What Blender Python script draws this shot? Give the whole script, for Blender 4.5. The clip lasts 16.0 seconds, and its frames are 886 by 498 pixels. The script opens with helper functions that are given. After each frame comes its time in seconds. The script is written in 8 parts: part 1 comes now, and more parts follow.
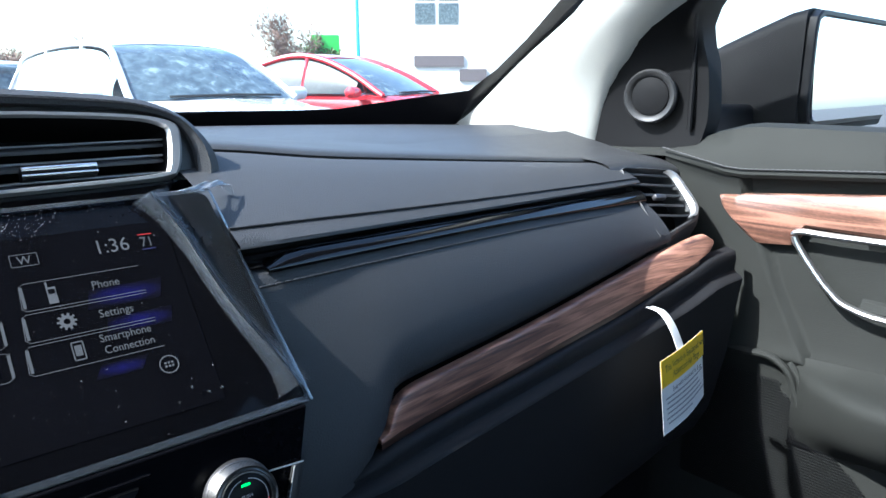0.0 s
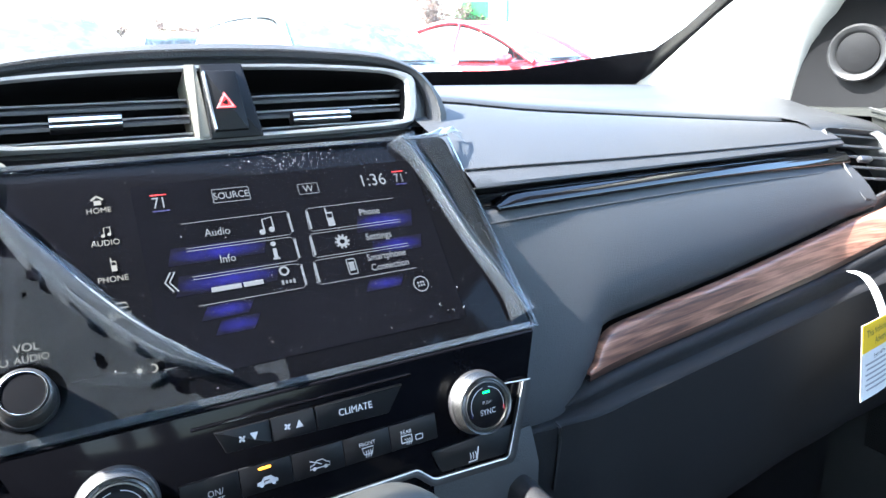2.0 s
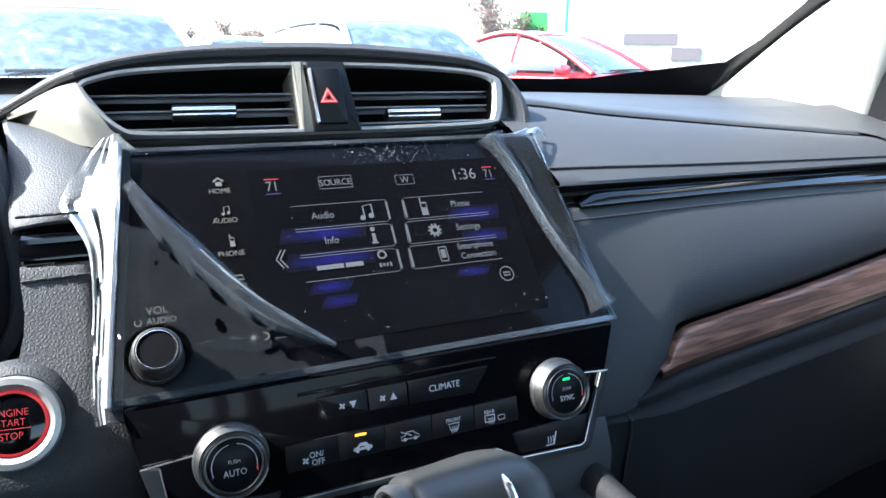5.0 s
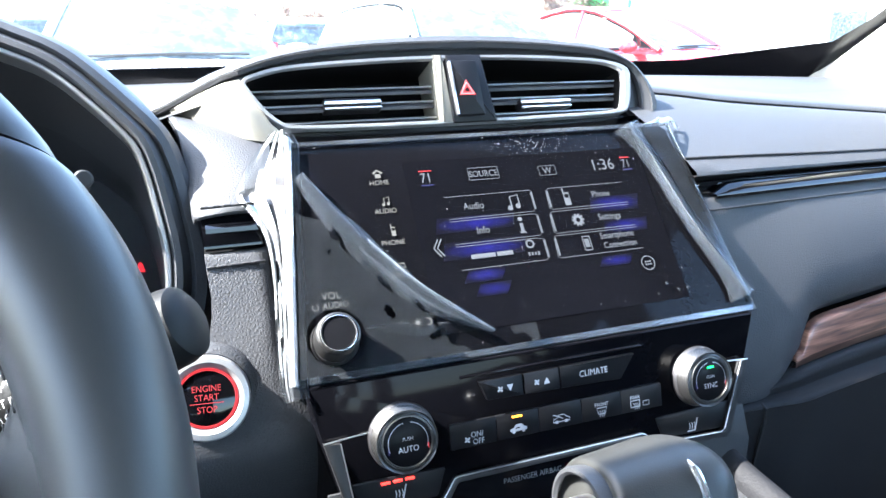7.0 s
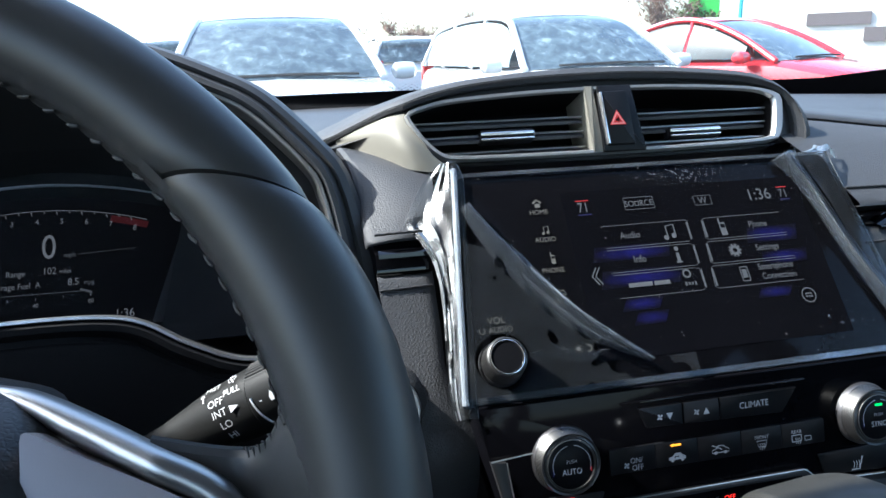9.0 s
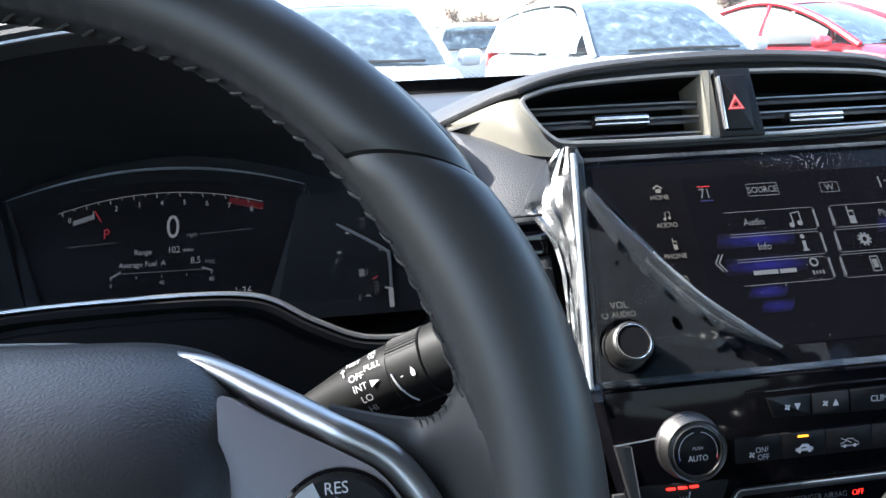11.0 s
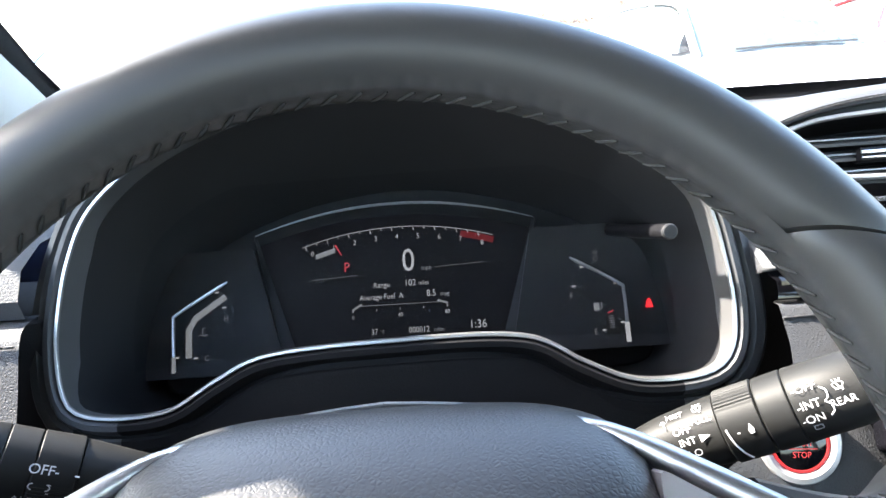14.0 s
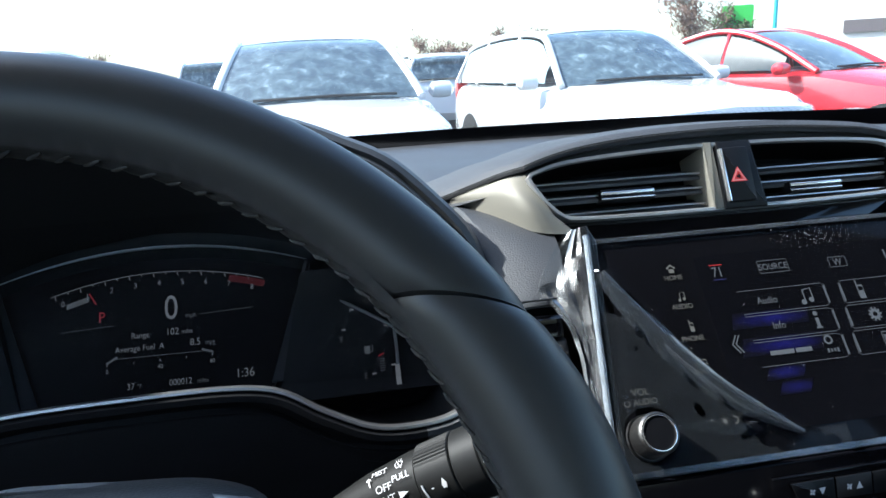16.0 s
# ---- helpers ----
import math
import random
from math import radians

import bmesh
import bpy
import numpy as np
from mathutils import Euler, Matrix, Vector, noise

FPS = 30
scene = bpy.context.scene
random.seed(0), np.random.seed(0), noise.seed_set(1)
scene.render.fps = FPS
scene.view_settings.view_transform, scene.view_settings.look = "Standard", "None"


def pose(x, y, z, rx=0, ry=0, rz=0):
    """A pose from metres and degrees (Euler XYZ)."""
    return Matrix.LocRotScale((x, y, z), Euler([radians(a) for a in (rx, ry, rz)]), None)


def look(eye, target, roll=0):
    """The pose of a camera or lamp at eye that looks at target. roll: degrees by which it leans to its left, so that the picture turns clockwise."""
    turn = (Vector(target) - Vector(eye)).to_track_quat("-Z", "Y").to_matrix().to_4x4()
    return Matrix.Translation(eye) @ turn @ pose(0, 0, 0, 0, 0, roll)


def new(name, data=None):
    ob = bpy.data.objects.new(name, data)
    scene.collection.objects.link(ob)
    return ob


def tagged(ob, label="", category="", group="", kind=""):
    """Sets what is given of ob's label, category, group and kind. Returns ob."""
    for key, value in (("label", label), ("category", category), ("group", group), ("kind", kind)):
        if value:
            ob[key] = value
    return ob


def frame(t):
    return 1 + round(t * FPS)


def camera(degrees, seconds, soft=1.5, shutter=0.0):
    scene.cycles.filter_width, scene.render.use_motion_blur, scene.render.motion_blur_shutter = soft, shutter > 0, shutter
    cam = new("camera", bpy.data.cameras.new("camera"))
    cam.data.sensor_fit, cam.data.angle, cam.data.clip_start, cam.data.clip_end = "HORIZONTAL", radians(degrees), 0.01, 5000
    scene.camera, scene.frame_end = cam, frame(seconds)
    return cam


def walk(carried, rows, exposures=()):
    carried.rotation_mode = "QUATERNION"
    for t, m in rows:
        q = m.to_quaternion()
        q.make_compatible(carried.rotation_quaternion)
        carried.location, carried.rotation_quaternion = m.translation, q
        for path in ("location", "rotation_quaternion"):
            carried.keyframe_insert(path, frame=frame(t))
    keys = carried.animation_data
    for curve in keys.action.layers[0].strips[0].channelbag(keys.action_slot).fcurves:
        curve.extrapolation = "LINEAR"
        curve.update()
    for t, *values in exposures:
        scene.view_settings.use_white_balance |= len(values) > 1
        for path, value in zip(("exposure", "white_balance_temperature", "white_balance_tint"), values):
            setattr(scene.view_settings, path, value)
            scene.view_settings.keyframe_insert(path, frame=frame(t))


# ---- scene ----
cam = camera(64.9, 16.0)
PATH = [
    (0, (-0.032, -0.448, 1.156), (1.241, 1.023, 0.69), -0.2),
    (0.5, (-0.071, -0.439, 1.147), (1.039, 1.141, 0.627), 0.3),
    (1, (-0.093, -0.437, 1.139), (0.955, 1.177, 0.592), 0.9),
    (1.5, (-0.102, -0.448, 1.144), (0.831, 1.23, 0.584), 0.2),
    (2, (-0.097, -0.45, 1.148), (0.838, 1.231, 0.599), -0.8),
    (2.5, (-0.099, -0.449, 1.144), (0.825, 1.232, 0.58), -0.8),
    (3, (-0.095, -0.449, 1.146), (0.853, 1.224, 0.597), -0.3),
    (3.2, (-0.097, -0.446, 1.145), (0.855, 1.226, 0.599), -0.2),
    (5.3, (-0.135, -0.464, 1.143), (0.636, 1.303, 0.61), 0.1),
    (5.5, (-0.139, -0.465, 1.142), (0.601, 1.313, 0.598), -0.3),
    (6, (-0.16, -0.463, 1.137), (0.515, 1.322, 0.538), -0.4),
    (6.5, (-0.179, -0.454, 1.144), (0.49, 1.321, 0.509), -1.5),
    (7, (-0.185, -0.452, 1.153), (0.475, 1.345, 0.572), -0.4),
    (7.5, (-0.212, -0.456, 1.166), (0.309, 1.408, 0.662), -0.0),
    (8, (-0.231, -0.457, 1.176), (0.181, 1.432, 0.662), -1.0),
    (8.5, (-0.228, -0.456, 1.171), (0.176, 1.433, 0.65), -1.1),
    (8.7, (-0.225, -0.456, 1.168), (0.181, 1.428, 0.637), -1.5),
    (10.8, (-0.239, -0.456, 1.163), (0.066, 1.443, 0.614), -1.7),
    (11, (-0.262, -0.455, 1.166), (-0.032, 1.449, 0.601), -2.2),
    (11.5, (-0.294, -0.455, 1.17), (-0.199, 1.456, 0.586), -4.0),
    (12, (-0.322, -0.448, 1.164), (-0.333, 1.461, 0.568), -4.2),
    (12.5, (-0.335, -0.439, 1.172), (-0.33, 1.46, 0.546), -5.1),
    (13, (-0.338, -0.434, 1.169), (-0.289, 1.453, 0.509), -5.0),
    (13.5, (-0.345, -0.437, 1.173), (-0.313, 1.46, 0.542), -4.8),
    (14, (-0.374, -0.442, 1.195), (-0.383, 1.483, 0.651), -4.2),
    (14.5, (-0.386, -0.448, 1.21), (-0.418, 1.487, 0.705), -3.5),
    (15, (-0.357, -0.449, 1.215), (-0.275, 1.49, 0.734), -2.6),
    (15.5, (-0.324, -0.442, 1.207), (-0.132, 1.484, 0.705), -2.8),
    (16, (-0.283, -0.436, 1.2), (0.032, 1.476, 0.704), -2.9),
]
EXPOSURES = [(0, 2.1, 5600, 5), (0.5, 2.3, 5700, 5), (1.0, 3.0, 5900, 6), (1.5, 3.7, 5950, 6), (3.0, 3.85, 5950, 6), (5.5, 2.75, 5850, 6), (6.0, 3.2, 5850, 7), (7.0, 3.8, 5950, 8), (7.5, 3.2, 5950, 8), (8.0, 2.4, 5850, 6), (8.5, 2.1, 5850, 5), (11.0, 2.6, 6200, 9), (12.0, 3.6, 6900, 10), (13.5, 3.95, 6900, 9), (14.5, 3.9, 6300, 8), (15.0, 2.9, 6000, 7), (15.5, 2.3, 5950, 6), (16.0, 1.85, 5800, 4)]
walk(cam, [(t, look(eye, target, roll)) for t, eye, target, roll in PATH], EXPOSURES)

# ---- light ----
world = bpy.data.worlds.new("sky")
world.use_nodes = True
scene.world = world
SUN = Vector((-0.701, 0.162, 0.695)).normalized()
sky = world.node_tree.nodes.new("ShaderNodeTexSky")
sky.sky_type, sky.sun_disc = "NISHITA", False
sky.sun_elevation = math.asin(SUN.z)
sky.sun_rotation = math.atan2(SUN.x, SUN.y)
sky.air_density, sky.dust_density = 1.0, 2.0
world.node_tree.links.new(sky.outputs[0], world.node_tree.nodes["Background"].inputs[0])
world.node_tree.nodes["Background"].inputs[1].default_value = 0.15
sun = new("sun", bpy.data.lights.new("sun", "SUN"))
sun.data.energy, sun.data.angle, sun.data.color = 3.8, radians(0.9), (1.0, 0.94, 0.87)
sun.matrix_world = look((-6, 2, 8), Vector((-6, 2, 8)) - SUN)


# ---- small building tools ----
ROOT = {}


def V(*a):
    return Vector(a)


def thing(name, label, category, at=(0, 0, 0), group="", kind=""):
    ob = new(name)
    ob.location = at
    ROOT[ob.name] = Matrix.Translation(at)
    ob.empty_display_size = 0.02
    return tagged(ob, label, category, group, kind)


def finish(me, mats, sharp=35):
    for m in (mats if isinstance(mats, (list, tuple)) else [mats]):
        me.materials.append(m)
    me.polygons.foreach_set("use_smooth", [len(pg.vertices) < 5 for pg in me.polygons])
    me.set_sharp_from_angle(angle=radians(sharp))
    me.update()


def hang(ob, parent):
    if parent is not None:
        ob.parent = parent
        ob.matrix_parent_inverse = ROOT.get(parent.name, Matrix()).inverted()
    return ob


def part(name, bm, mats, parent=None, label="", sharp=35, toward=None):
    """Links a bmesh as one mesh under a thing or a part; toward: the side that an open sheet faces."""
    me = bpy.data.meshes.new(name)
    bmesh.ops.recalc_face_normals(bm, faces=bm.faces)
    if toward is not None:
        for f in bm.faces:
            if f.normal.dot(Vector(toward) - f.calc_center_median()) < 0:
                f.normal_flip()
    bm.to_mesh(me)
    bm.free()
    finish(me, mats, sharp)
    ob = hang(new(name, me), parent)
    return tagged(ob, label)


def basis(p0, xdir, ydir):
    x = Vector(xdir).normalized()
    z = x.cross(Vector(ydir)).normalized()
    y = z.cross(x)
    m = Matrix((x, y, z)).transposed().to_4x4()
    m.translation = p0
    return m


def slope(p0, k):
    """A plane that holds the x axis and leans back by k = dy/dz: x right, y up the slope, z towards the seats."""
    return basis(p0, (1, 0, 0), (0, k, 1))


def smooth(pts, n=8, closed=False):
    """Catmull-Rom through points of any size."""
    pts = [Vector(p) for p in pts]
    out = []
    m = len(pts)
    for i in range(m if closed else m - 1):
        p = [pts[(i + k) % m] if closed else pts[min(max(i + k, 0), m - 1)] for k in (-1, 0, 1, 2)]
        for j in range(n):
            t = j / n
            out.append(0.5 * (2 * p[1] + (p[2] - p[0]) * t + (2 * p[0] - 5 * p[1] + 4 * p[2] - p[3]) * t * t + (3 * p[1] - p[0] - 3 * p[2] + p[3]) * t ** 3))
    if not closed:
        out.append(pts[-1])
    return out


def fillet(pts, r, seg=4):
    """Rounds the corners of a closed outline; r one radius or one for each corner."""
    pts = [Vector(p) for p in pts]
    out = []
    for i, p in enumerate(pts):
        rr = r[i] if isinstance(r, (list, tuple)) else r
        a, b = pts[i - 1] - p, pts[(i + 1) % len(pts)] - p
        k = min(rr, a.length * 0.49, b.length * 0.49)
        s, e = p + a.normalized() * k, p + b.normalized() * k
        for j in range(seg + 1):
            t = j / seg
            out.append((1 - t) ** 2 * s + 2 * t * (1 - t) * p + t * t * e)
    return out


def rect(w, h, cx=0, cy=0, r=0.001, seg=3):
    return fillet([(cx - w / 2, cy - h / 2), (cx + w / 2, cy - h / 2), (cx + w / 2, cy + h / 2), (cx - w / 2, cy + h / 2)], r, seg)


def slab(outline, h0, h1, m=Matrix(), bevel=0.0, bm=None):
    """A prism over an outline, from h0 to h1, with a rounded front edge."""
    bm = bm or bmesh.new()
    pts = [Vector((p[0], p[1], 0)) for p in outline]
    c = sum(pts, Vector()) / len(pts)

    def inset(d):
        out = []
        for i, p in enumerate(pts):
            t = (pts[(i + 1) % len(pts)] - pts[i - 1])
            if t.length < 1e-9:
                out.append(p)
                continue
            nrm = Vector((-t.y, t.x, 0)).normalized()
            out.append(p + nrm * d)
        return out
    area = sum(pts[i - 1].x * pts[i].y - pts[i].x * pts[i - 1].y for i in range(len(pts)))
    sgn = 1 if area > 0 else -1
    layers = [(0, h0), (0, h1 - bevel)]
    if bevel:
        layers += [(bevel * 0.3, h1 - bevel * 0.3), (bevel, h1)]
    loops = []
    for d, h in layers:
        loops.append([bm.verts.new(m @ (q + Vector((0, 0, h)))) for q in (inset(sgn * d) if d else pts)])
    for a, b in zip(loops, loops[1:]):
        for i in range(len(a)):
            bm.faces.new((a[i - 1], a[i], b[i], b[i - 1]))
    bm.faces.new(loops[-1])
    bm.faces.new(loops[0][::-1])
    return bm


def band(loops, close_ends=False, bm=None, ring=True, caps=False):
    """Quads between successive loops of equally many points."""
    bm = bm or bmesh.new()
    vs = [[bm.verts.new(p) for p in lp] for lp in loops]
    pairs = list(zip(vs, vs[1:])) + ([(vs[-1], vs[0])] if close_ends else [])
    for a, b in pairs:
        for i in range(0 if ring else 1, len(a)):
            bm.faces.new((a[i - 1], a[i], b[i], b[i - 1]))
    if caps:
        bm.faces.new(vs[0])
        bm.faces.new(vs[-1][::-1])
    return bm


def frame_ring(outer, inner, h0, h1, m, round_=0.0015, bm=None):
    """A raised frame between two outlines of equally many points."""
    o = [Vector((p[0], p[1], 0)) for p in outer]
    i_ = [Vector((p[0], p[1], 0)) for p in inner]
    mid = lambda k: [a.lerp(b, k) for a, b in zip(o, i_)]
    up = lambda lp, h: [m @ (p + Vector((0, 0, h))) for p in lp]
    return band([up(o, h0), up(o, h1 - round_), up(mid(0.22), h1), up(mid(0.78), h1), up(i_, h1 - round_), up(i_, h0)], close_ends=True, bm=bm)


def shrink(outline, d):
    pts = [Vector((p[0], p[1])) for p in outline]
    area = sum(pts[i - 1].x * pts[i].y - pts[i].x * pts[i - 1].y for i in range(len(pts)))
    s = 1 if area > 0 else -1
    out = []
    for i, p in enumerate(pts):
        t = pts[(i + 1) % len(pts)] - pts[i - 1]
        nrm = Vector((-t.y, t.x)).normalized() if t.length > 1e-9 else Vector((0, 0))
        out.append(p + nrm * d * s)
    return out


def lathe(profile, m=Matrix(), n=48, bm=None, wob=None):
    """Turns (radius, height) pairs about the z axis of m."""
    bm = bm or bmesh.new()
    loops = []
    for k, (r, h) in enumerate(profile):
        lp = []
        for i in range(n):
            a = 2 * math.pi * i / n
            rr = r * (1 + (wob(i, k) if wob else 0))
            lp.append(m @ Vector((rr * math.cos(a), rr * math.sin(a), h)))
        loops.append(lp)
    return band(loops, bm=bm, caps=True)


def tube(path, radius, n=10, closed=False, bm=None, flat=1.0, up=(0, 0, 1)):
    """A tube along a path; radius a number or one for each point; flat squeezes it along 'up'."""
    bm = bm or bmesh.new()
    path = [Vector(p) for p in path]
    loops = []
    m = len(path)
    for i, p in enumerate(path):
        a = path[i - 1] if (i or closed) else p
        b = path[(i + 1) % m] if (i < m - 1 or closed) else p
        t = (b - a).normalized()
        u = Vector(up)
        s = t.cross(u)
        if s.length < 1e-4:
            s = t.cross(Vector((1, 0, 0)))
        s.normalize()
        w = s.cross(t)
        r = radius[i] if isinstance(radius, (list, tuple)) else radius
        loops.append([p + s * (r * math.cos(2 * math.pi * k / n)) + w * (r * flat * math.sin(2 * math.pi * k / n)) for k in range(n)])
    return band(loops, close_ends=closed, bm=bm, caps=not closed)


def box(size, at, bevel=0.002, m=Matrix(), bm=None):
    x, y, z = size
    mm = m @ Matrix.Translation(at)
    return slab(rect(x, y, 0, 0, max(min(x, y) * 0.2, 1e-4) if bevel else 1e-4, 2 if bevel else 1), -z / 2, z / 2, mm, bevel, bm)


def sheet(rows, bm=None, thick=0.0):
    """A surface over rows of points; with a thickness it is closed behind."""
    bm = bm or bmesh.new()
    rows = [[Vector(p) for p in r] for r in rows]
    band(rows, bm=bm, ring=False)
    if thick:
        bmesh.ops.recalc_face_normals(bm, faces=bm.faces)
        bmesh.ops.solidify(bm, geom=bm.faces[:], thickness=thick)
    return bm


def lettering(name, s, cap, m, mat, parent, dx=0.0, dy=0.0, squeeze=1.0, align="CENTER", lift=0.0004, shear=0.0):
    """Words in the built-in font, cap metres high, at (dx, dy) of the plane m."""
    cu = bpy.data.curves.new(name, "FONT")
    cu.body, cu.size, cu.align_x, cu.align_y, cu.resolution_u = s, cap / 0.70, align, "CENTER", 3
    cu.shear = shear
    tmp = bpy.data.objects.new(name, cu)
    me = bpy.data.meshes.new_from_object(tmp)
    bpy.data.objects.remove(tmp)
    me.name = name
    me.transform(m @ Matrix.Translation((dx, dy, lift)) @ Matrix.Diagonal((squeeze, 1, 1, 1)))
    me.materials.clear()
    me.materials.append(mat)
    return hang(new(name, me), parent)


# ---- materials ----
def material(name, color, rough=0.5, metal=0.0, grain=None, bump=0.0, tint=0.0, stains=0.0, coat=0.0, spec=0.5, rough_var=0.0, emit=None, glow=0.0):
    """grain: (kind, cells per metre); bump in metres; tint: brightness variation by grain; stains: by large soft patches."""
    mt = bpy.data.materials.new(name)
    mt.use_nodes = True
    nt = mt.node_tree
    b = nt.nodes["Principled BSDF"]
    b.inputs["Base Color"].default_value = (*color, 1)
    b.inputs["Roughness"].default_value = rough
    b.inputs["Metallic"].default_value = metal
    b.inputs["Specular IOR Level"].default_value = spec
    b.inputs["Coat Weight"].default_value = coat
    b.inputs["Coat Roughness"].default_value = 0.03
    if emit:
        b.inputs["Emission Color"].default_value = (*emit, 1)
        b.inputs["Emission Strength"].default_value = glow
    co = nt.nodes.new("ShaderNodeTexCoord")
    lk = nt.links.new
    fac = None
    if grain:
        kind, sc = grain
        if kind == "leather":
            wob = nt.nodes.new("ShaderNodeTexNoise")
            wob.inputs["Scale"].default_value = sc * 0.6
            add = nt.nodes.new("ShaderNodeMixRGB")
            add.blend_type = "ADD"
            add.inputs[0].default_value = 0.22 / sc
            lk(co.outputs["Object"], wob.inputs["Vector"])
            lk(co.outputs["Object"], add.inputs[1])
            lk(wob.outputs["Color"], add.inputs[2])
            tx = nt.nodes.new("ShaderNodeTexVoronoi")
            tx.feature = "DISTANCE_TO_EDGE"
            tx.inputs["Scale"].default_value = sc
            lk(add.outputs[0], tx.inputs["Vector"])
            inv = nt.nodes.new("ShaderNodeMapRange")
            inv.interpolation_type = "SMOOTHSTEP"
            inv.inputs["From Max"].default_value = 0.34
            lk(tx.outputs["Distance"], inv.inputs["Value"])
            fac = inv.outputs[0]
        else:
            tx = nt.nodes.new("ShaderNodeTexNoise")
            tx.inputs["Scale"].default_value = sc
            tx.inputs["Detail"].default_value = 4
            lk(co.outputs["Object"], tx.inputs["Vector"])
            fac = tx.outputs["Fac"]
        if bump:
            bp = nt.nodes.new("ShaderNodeBump")
            bp.inputs["Distance"].default_value = bump
            bp.inputs["Strength"].default_value = 0.9
            lk(fac, bp.inputs["Height"])
            lk(bp.outputs[0], b.inputs["Normal"])
    if stains or tint:
        big = nt.nodes.new("ShaderNodeTexNoise")
        big.inputs["Scale"].default_value = 14
        big.inputs["Detail"].default_value = 5
        lk(co.outputs["Object"], big.inputs["Vector"])
        mr = nt.nodes.new("ShaderNodeMapRange")
        mr.inputs["To Min"].default_value, mr.inputs["To Max"].default_value = 1 - stains, 1 + stains
        lk(big.outputs["Fac"], mr.inputs["Value"])
        val = mr.outputs[0]
        if tint and fac is not None:
            m2 = nt.nodes.new("ShaderNodeMapRange")
            m2.inputs["To Min"].default_value, m2.inputs["To Max"].default_value = 1 - tint, 1 + tint
            lk(fac, m2.inputs["Value"])
            mu = nt.nodes.new("ShaderNodeMath")
            mu.operation = "MULTIPLY"
            lk(val, mu.inputs[0])
            lk(m2.outputs[0], mu.inputs[1])
            val = mu.outputs[0]
        vm = nt.nodes.new("ShaderNodeVectorMath")
        vm.operation = "SCALE"
        vm.inputs[0].default_value = color
        lk(val, vm.inputs["Scale"])
        lk(vm.outputs[0], b.inputs["Base Color"])
        if rough_var:
            rm = nt.nodes.new("ShaderNodeMapRange")
            rm.inputs["To Min"].default_value, rm.inputs["To Max"].default_value = rough - rough_var, rough + rough_var
            lk(big.outputs["Fac"], rm.inputs["Value"])
            lk(rm.outputs[0], b.inputs["Roughness"])
    return mt


LEATHER = material("dash_leather", (0.034, 0.035, 0.038), 0.62, spec=0.45, grain=("leather", 560), bump=0.00015, stains=0.12, rough_var=0.06)
SOFT = material("soft_plastic", (0.034, 0.035, 0.037), 0.52, grain=("noise", 900), bump=0.00025, stains=0.12, rough_var=0.06)
LOWER = material("lower_plastic", (0.012, 0.012, 0.0135), 0.68, spec=0.25, grain=("noise", 700), bump=0.0003, stains=0.15)
GEARSKIN = material("gear_leather", (0.024, 0.024, 0.022), 0.46, grain=("leather", 900), bump=0.00003, stains=0.18, rough_var=0.06)
RIM = material("rim_leather", (0.035, 0.035, 0.035), 0.40, grain=("noise", 1500), bump=0.00003, stains=0.12, rough_var=0.05)
PAD = material("pad_vinyl", (0.020, 0.020, 0.021), 0.42, grain=("leather", 470), bump=0.0001, stains=0.1)
DOORSKIN = material("door_vinyl", (0.020, 0.021, 0.019), 0.72, spec=0.2, grain=("leather", 700), bump=0.0001, stains=0.12)
RINGGREY = material("ring_grey", (0.028, 0.028, 0.029), 0.5, 0.3, grain=("noise", 900), bump=0.00003, stains=0.1)
KNOBFACE = material("knob_face", (0.006, 0.006, 0.007), 0.32, spec=0.12, grain=("noise", 600), stains=0.15)
KNOBMETAL = material("knob_metal", (0.15, 0.147, 0.142), 0.42, 1.0, grain=("noise", 900), bump=0.00003, stains=0.1)
PIANO = material("piano_black", (0.003, 0.003, 0.004), 0.07, coat=0.10, spec=0.36, grain=("noise", 300), stains=0.2, tint=0.2)
BUTTON = material("button_black", (0.005, 0.005, 0.006), 0.45, spec=0.25, grain=("noise", 600), stains=0.15)
CHROME = material("chrome", (0.82, 0.82, 0.83), 0.16, 0.9, grain=("noise", 40), stains=0.05)
SATIN = material("satin_silver", (0.60, 0.60, 0.60), 0.33, 0.95, grain=("noise", 900), bump=0.00003, stains=0.08, rough_var=0.05)
BEZELSILVER = material("bezel_silver", (0.44, 0.44, 0.44), 0.36, 0.65, grain=("noise", 900), bump=0.00003, stains=0.06, rough_var=0.05)
STALK = material("stalk_plastic", (0.012, 0.012, 0.0115), 0.52, spec=0.16, grain=("noise", 1500), bump=0.00006, stains=0.1, rough_var=0.04)
PANELGREY = material("panel_gunmetal", (0.31, 0.284, 0.297), 0.34, 0.85, grain=("noise", 1200), bump=0.00003, stains=0.08)
WINGTRIM = material("wing_trim", (0.45, 0.45, 0.45), 0.38, 1.0, grain=("noise", 900), bump=0.00003, stains=0.08, rough_var=0.05)
SAILBLACK = material("sail_black", (0.006, 0.006, 0.0066), 0.6, spec=0.12, grain=("noise", 800), bump=0.0002, stains=0.15)
LITPINK = material("lit_pink", (0.3, 0.1, 0.1), 0.5, emit=(1.0, 0.42, 0.42), glow=0.10)
TRIMGREY = material("trim_grey", (0.055, 0.054, 0.055), 0.42, 0.6, grain=("noise", 1200), bump=0.00003, stains=0.08)
DARKSATIN = material("dark_satin", (0.16, 0.155, 0.16), 0.38, 0.9, grain=("noise", 1200), bump=0.00003, stains=0.08)
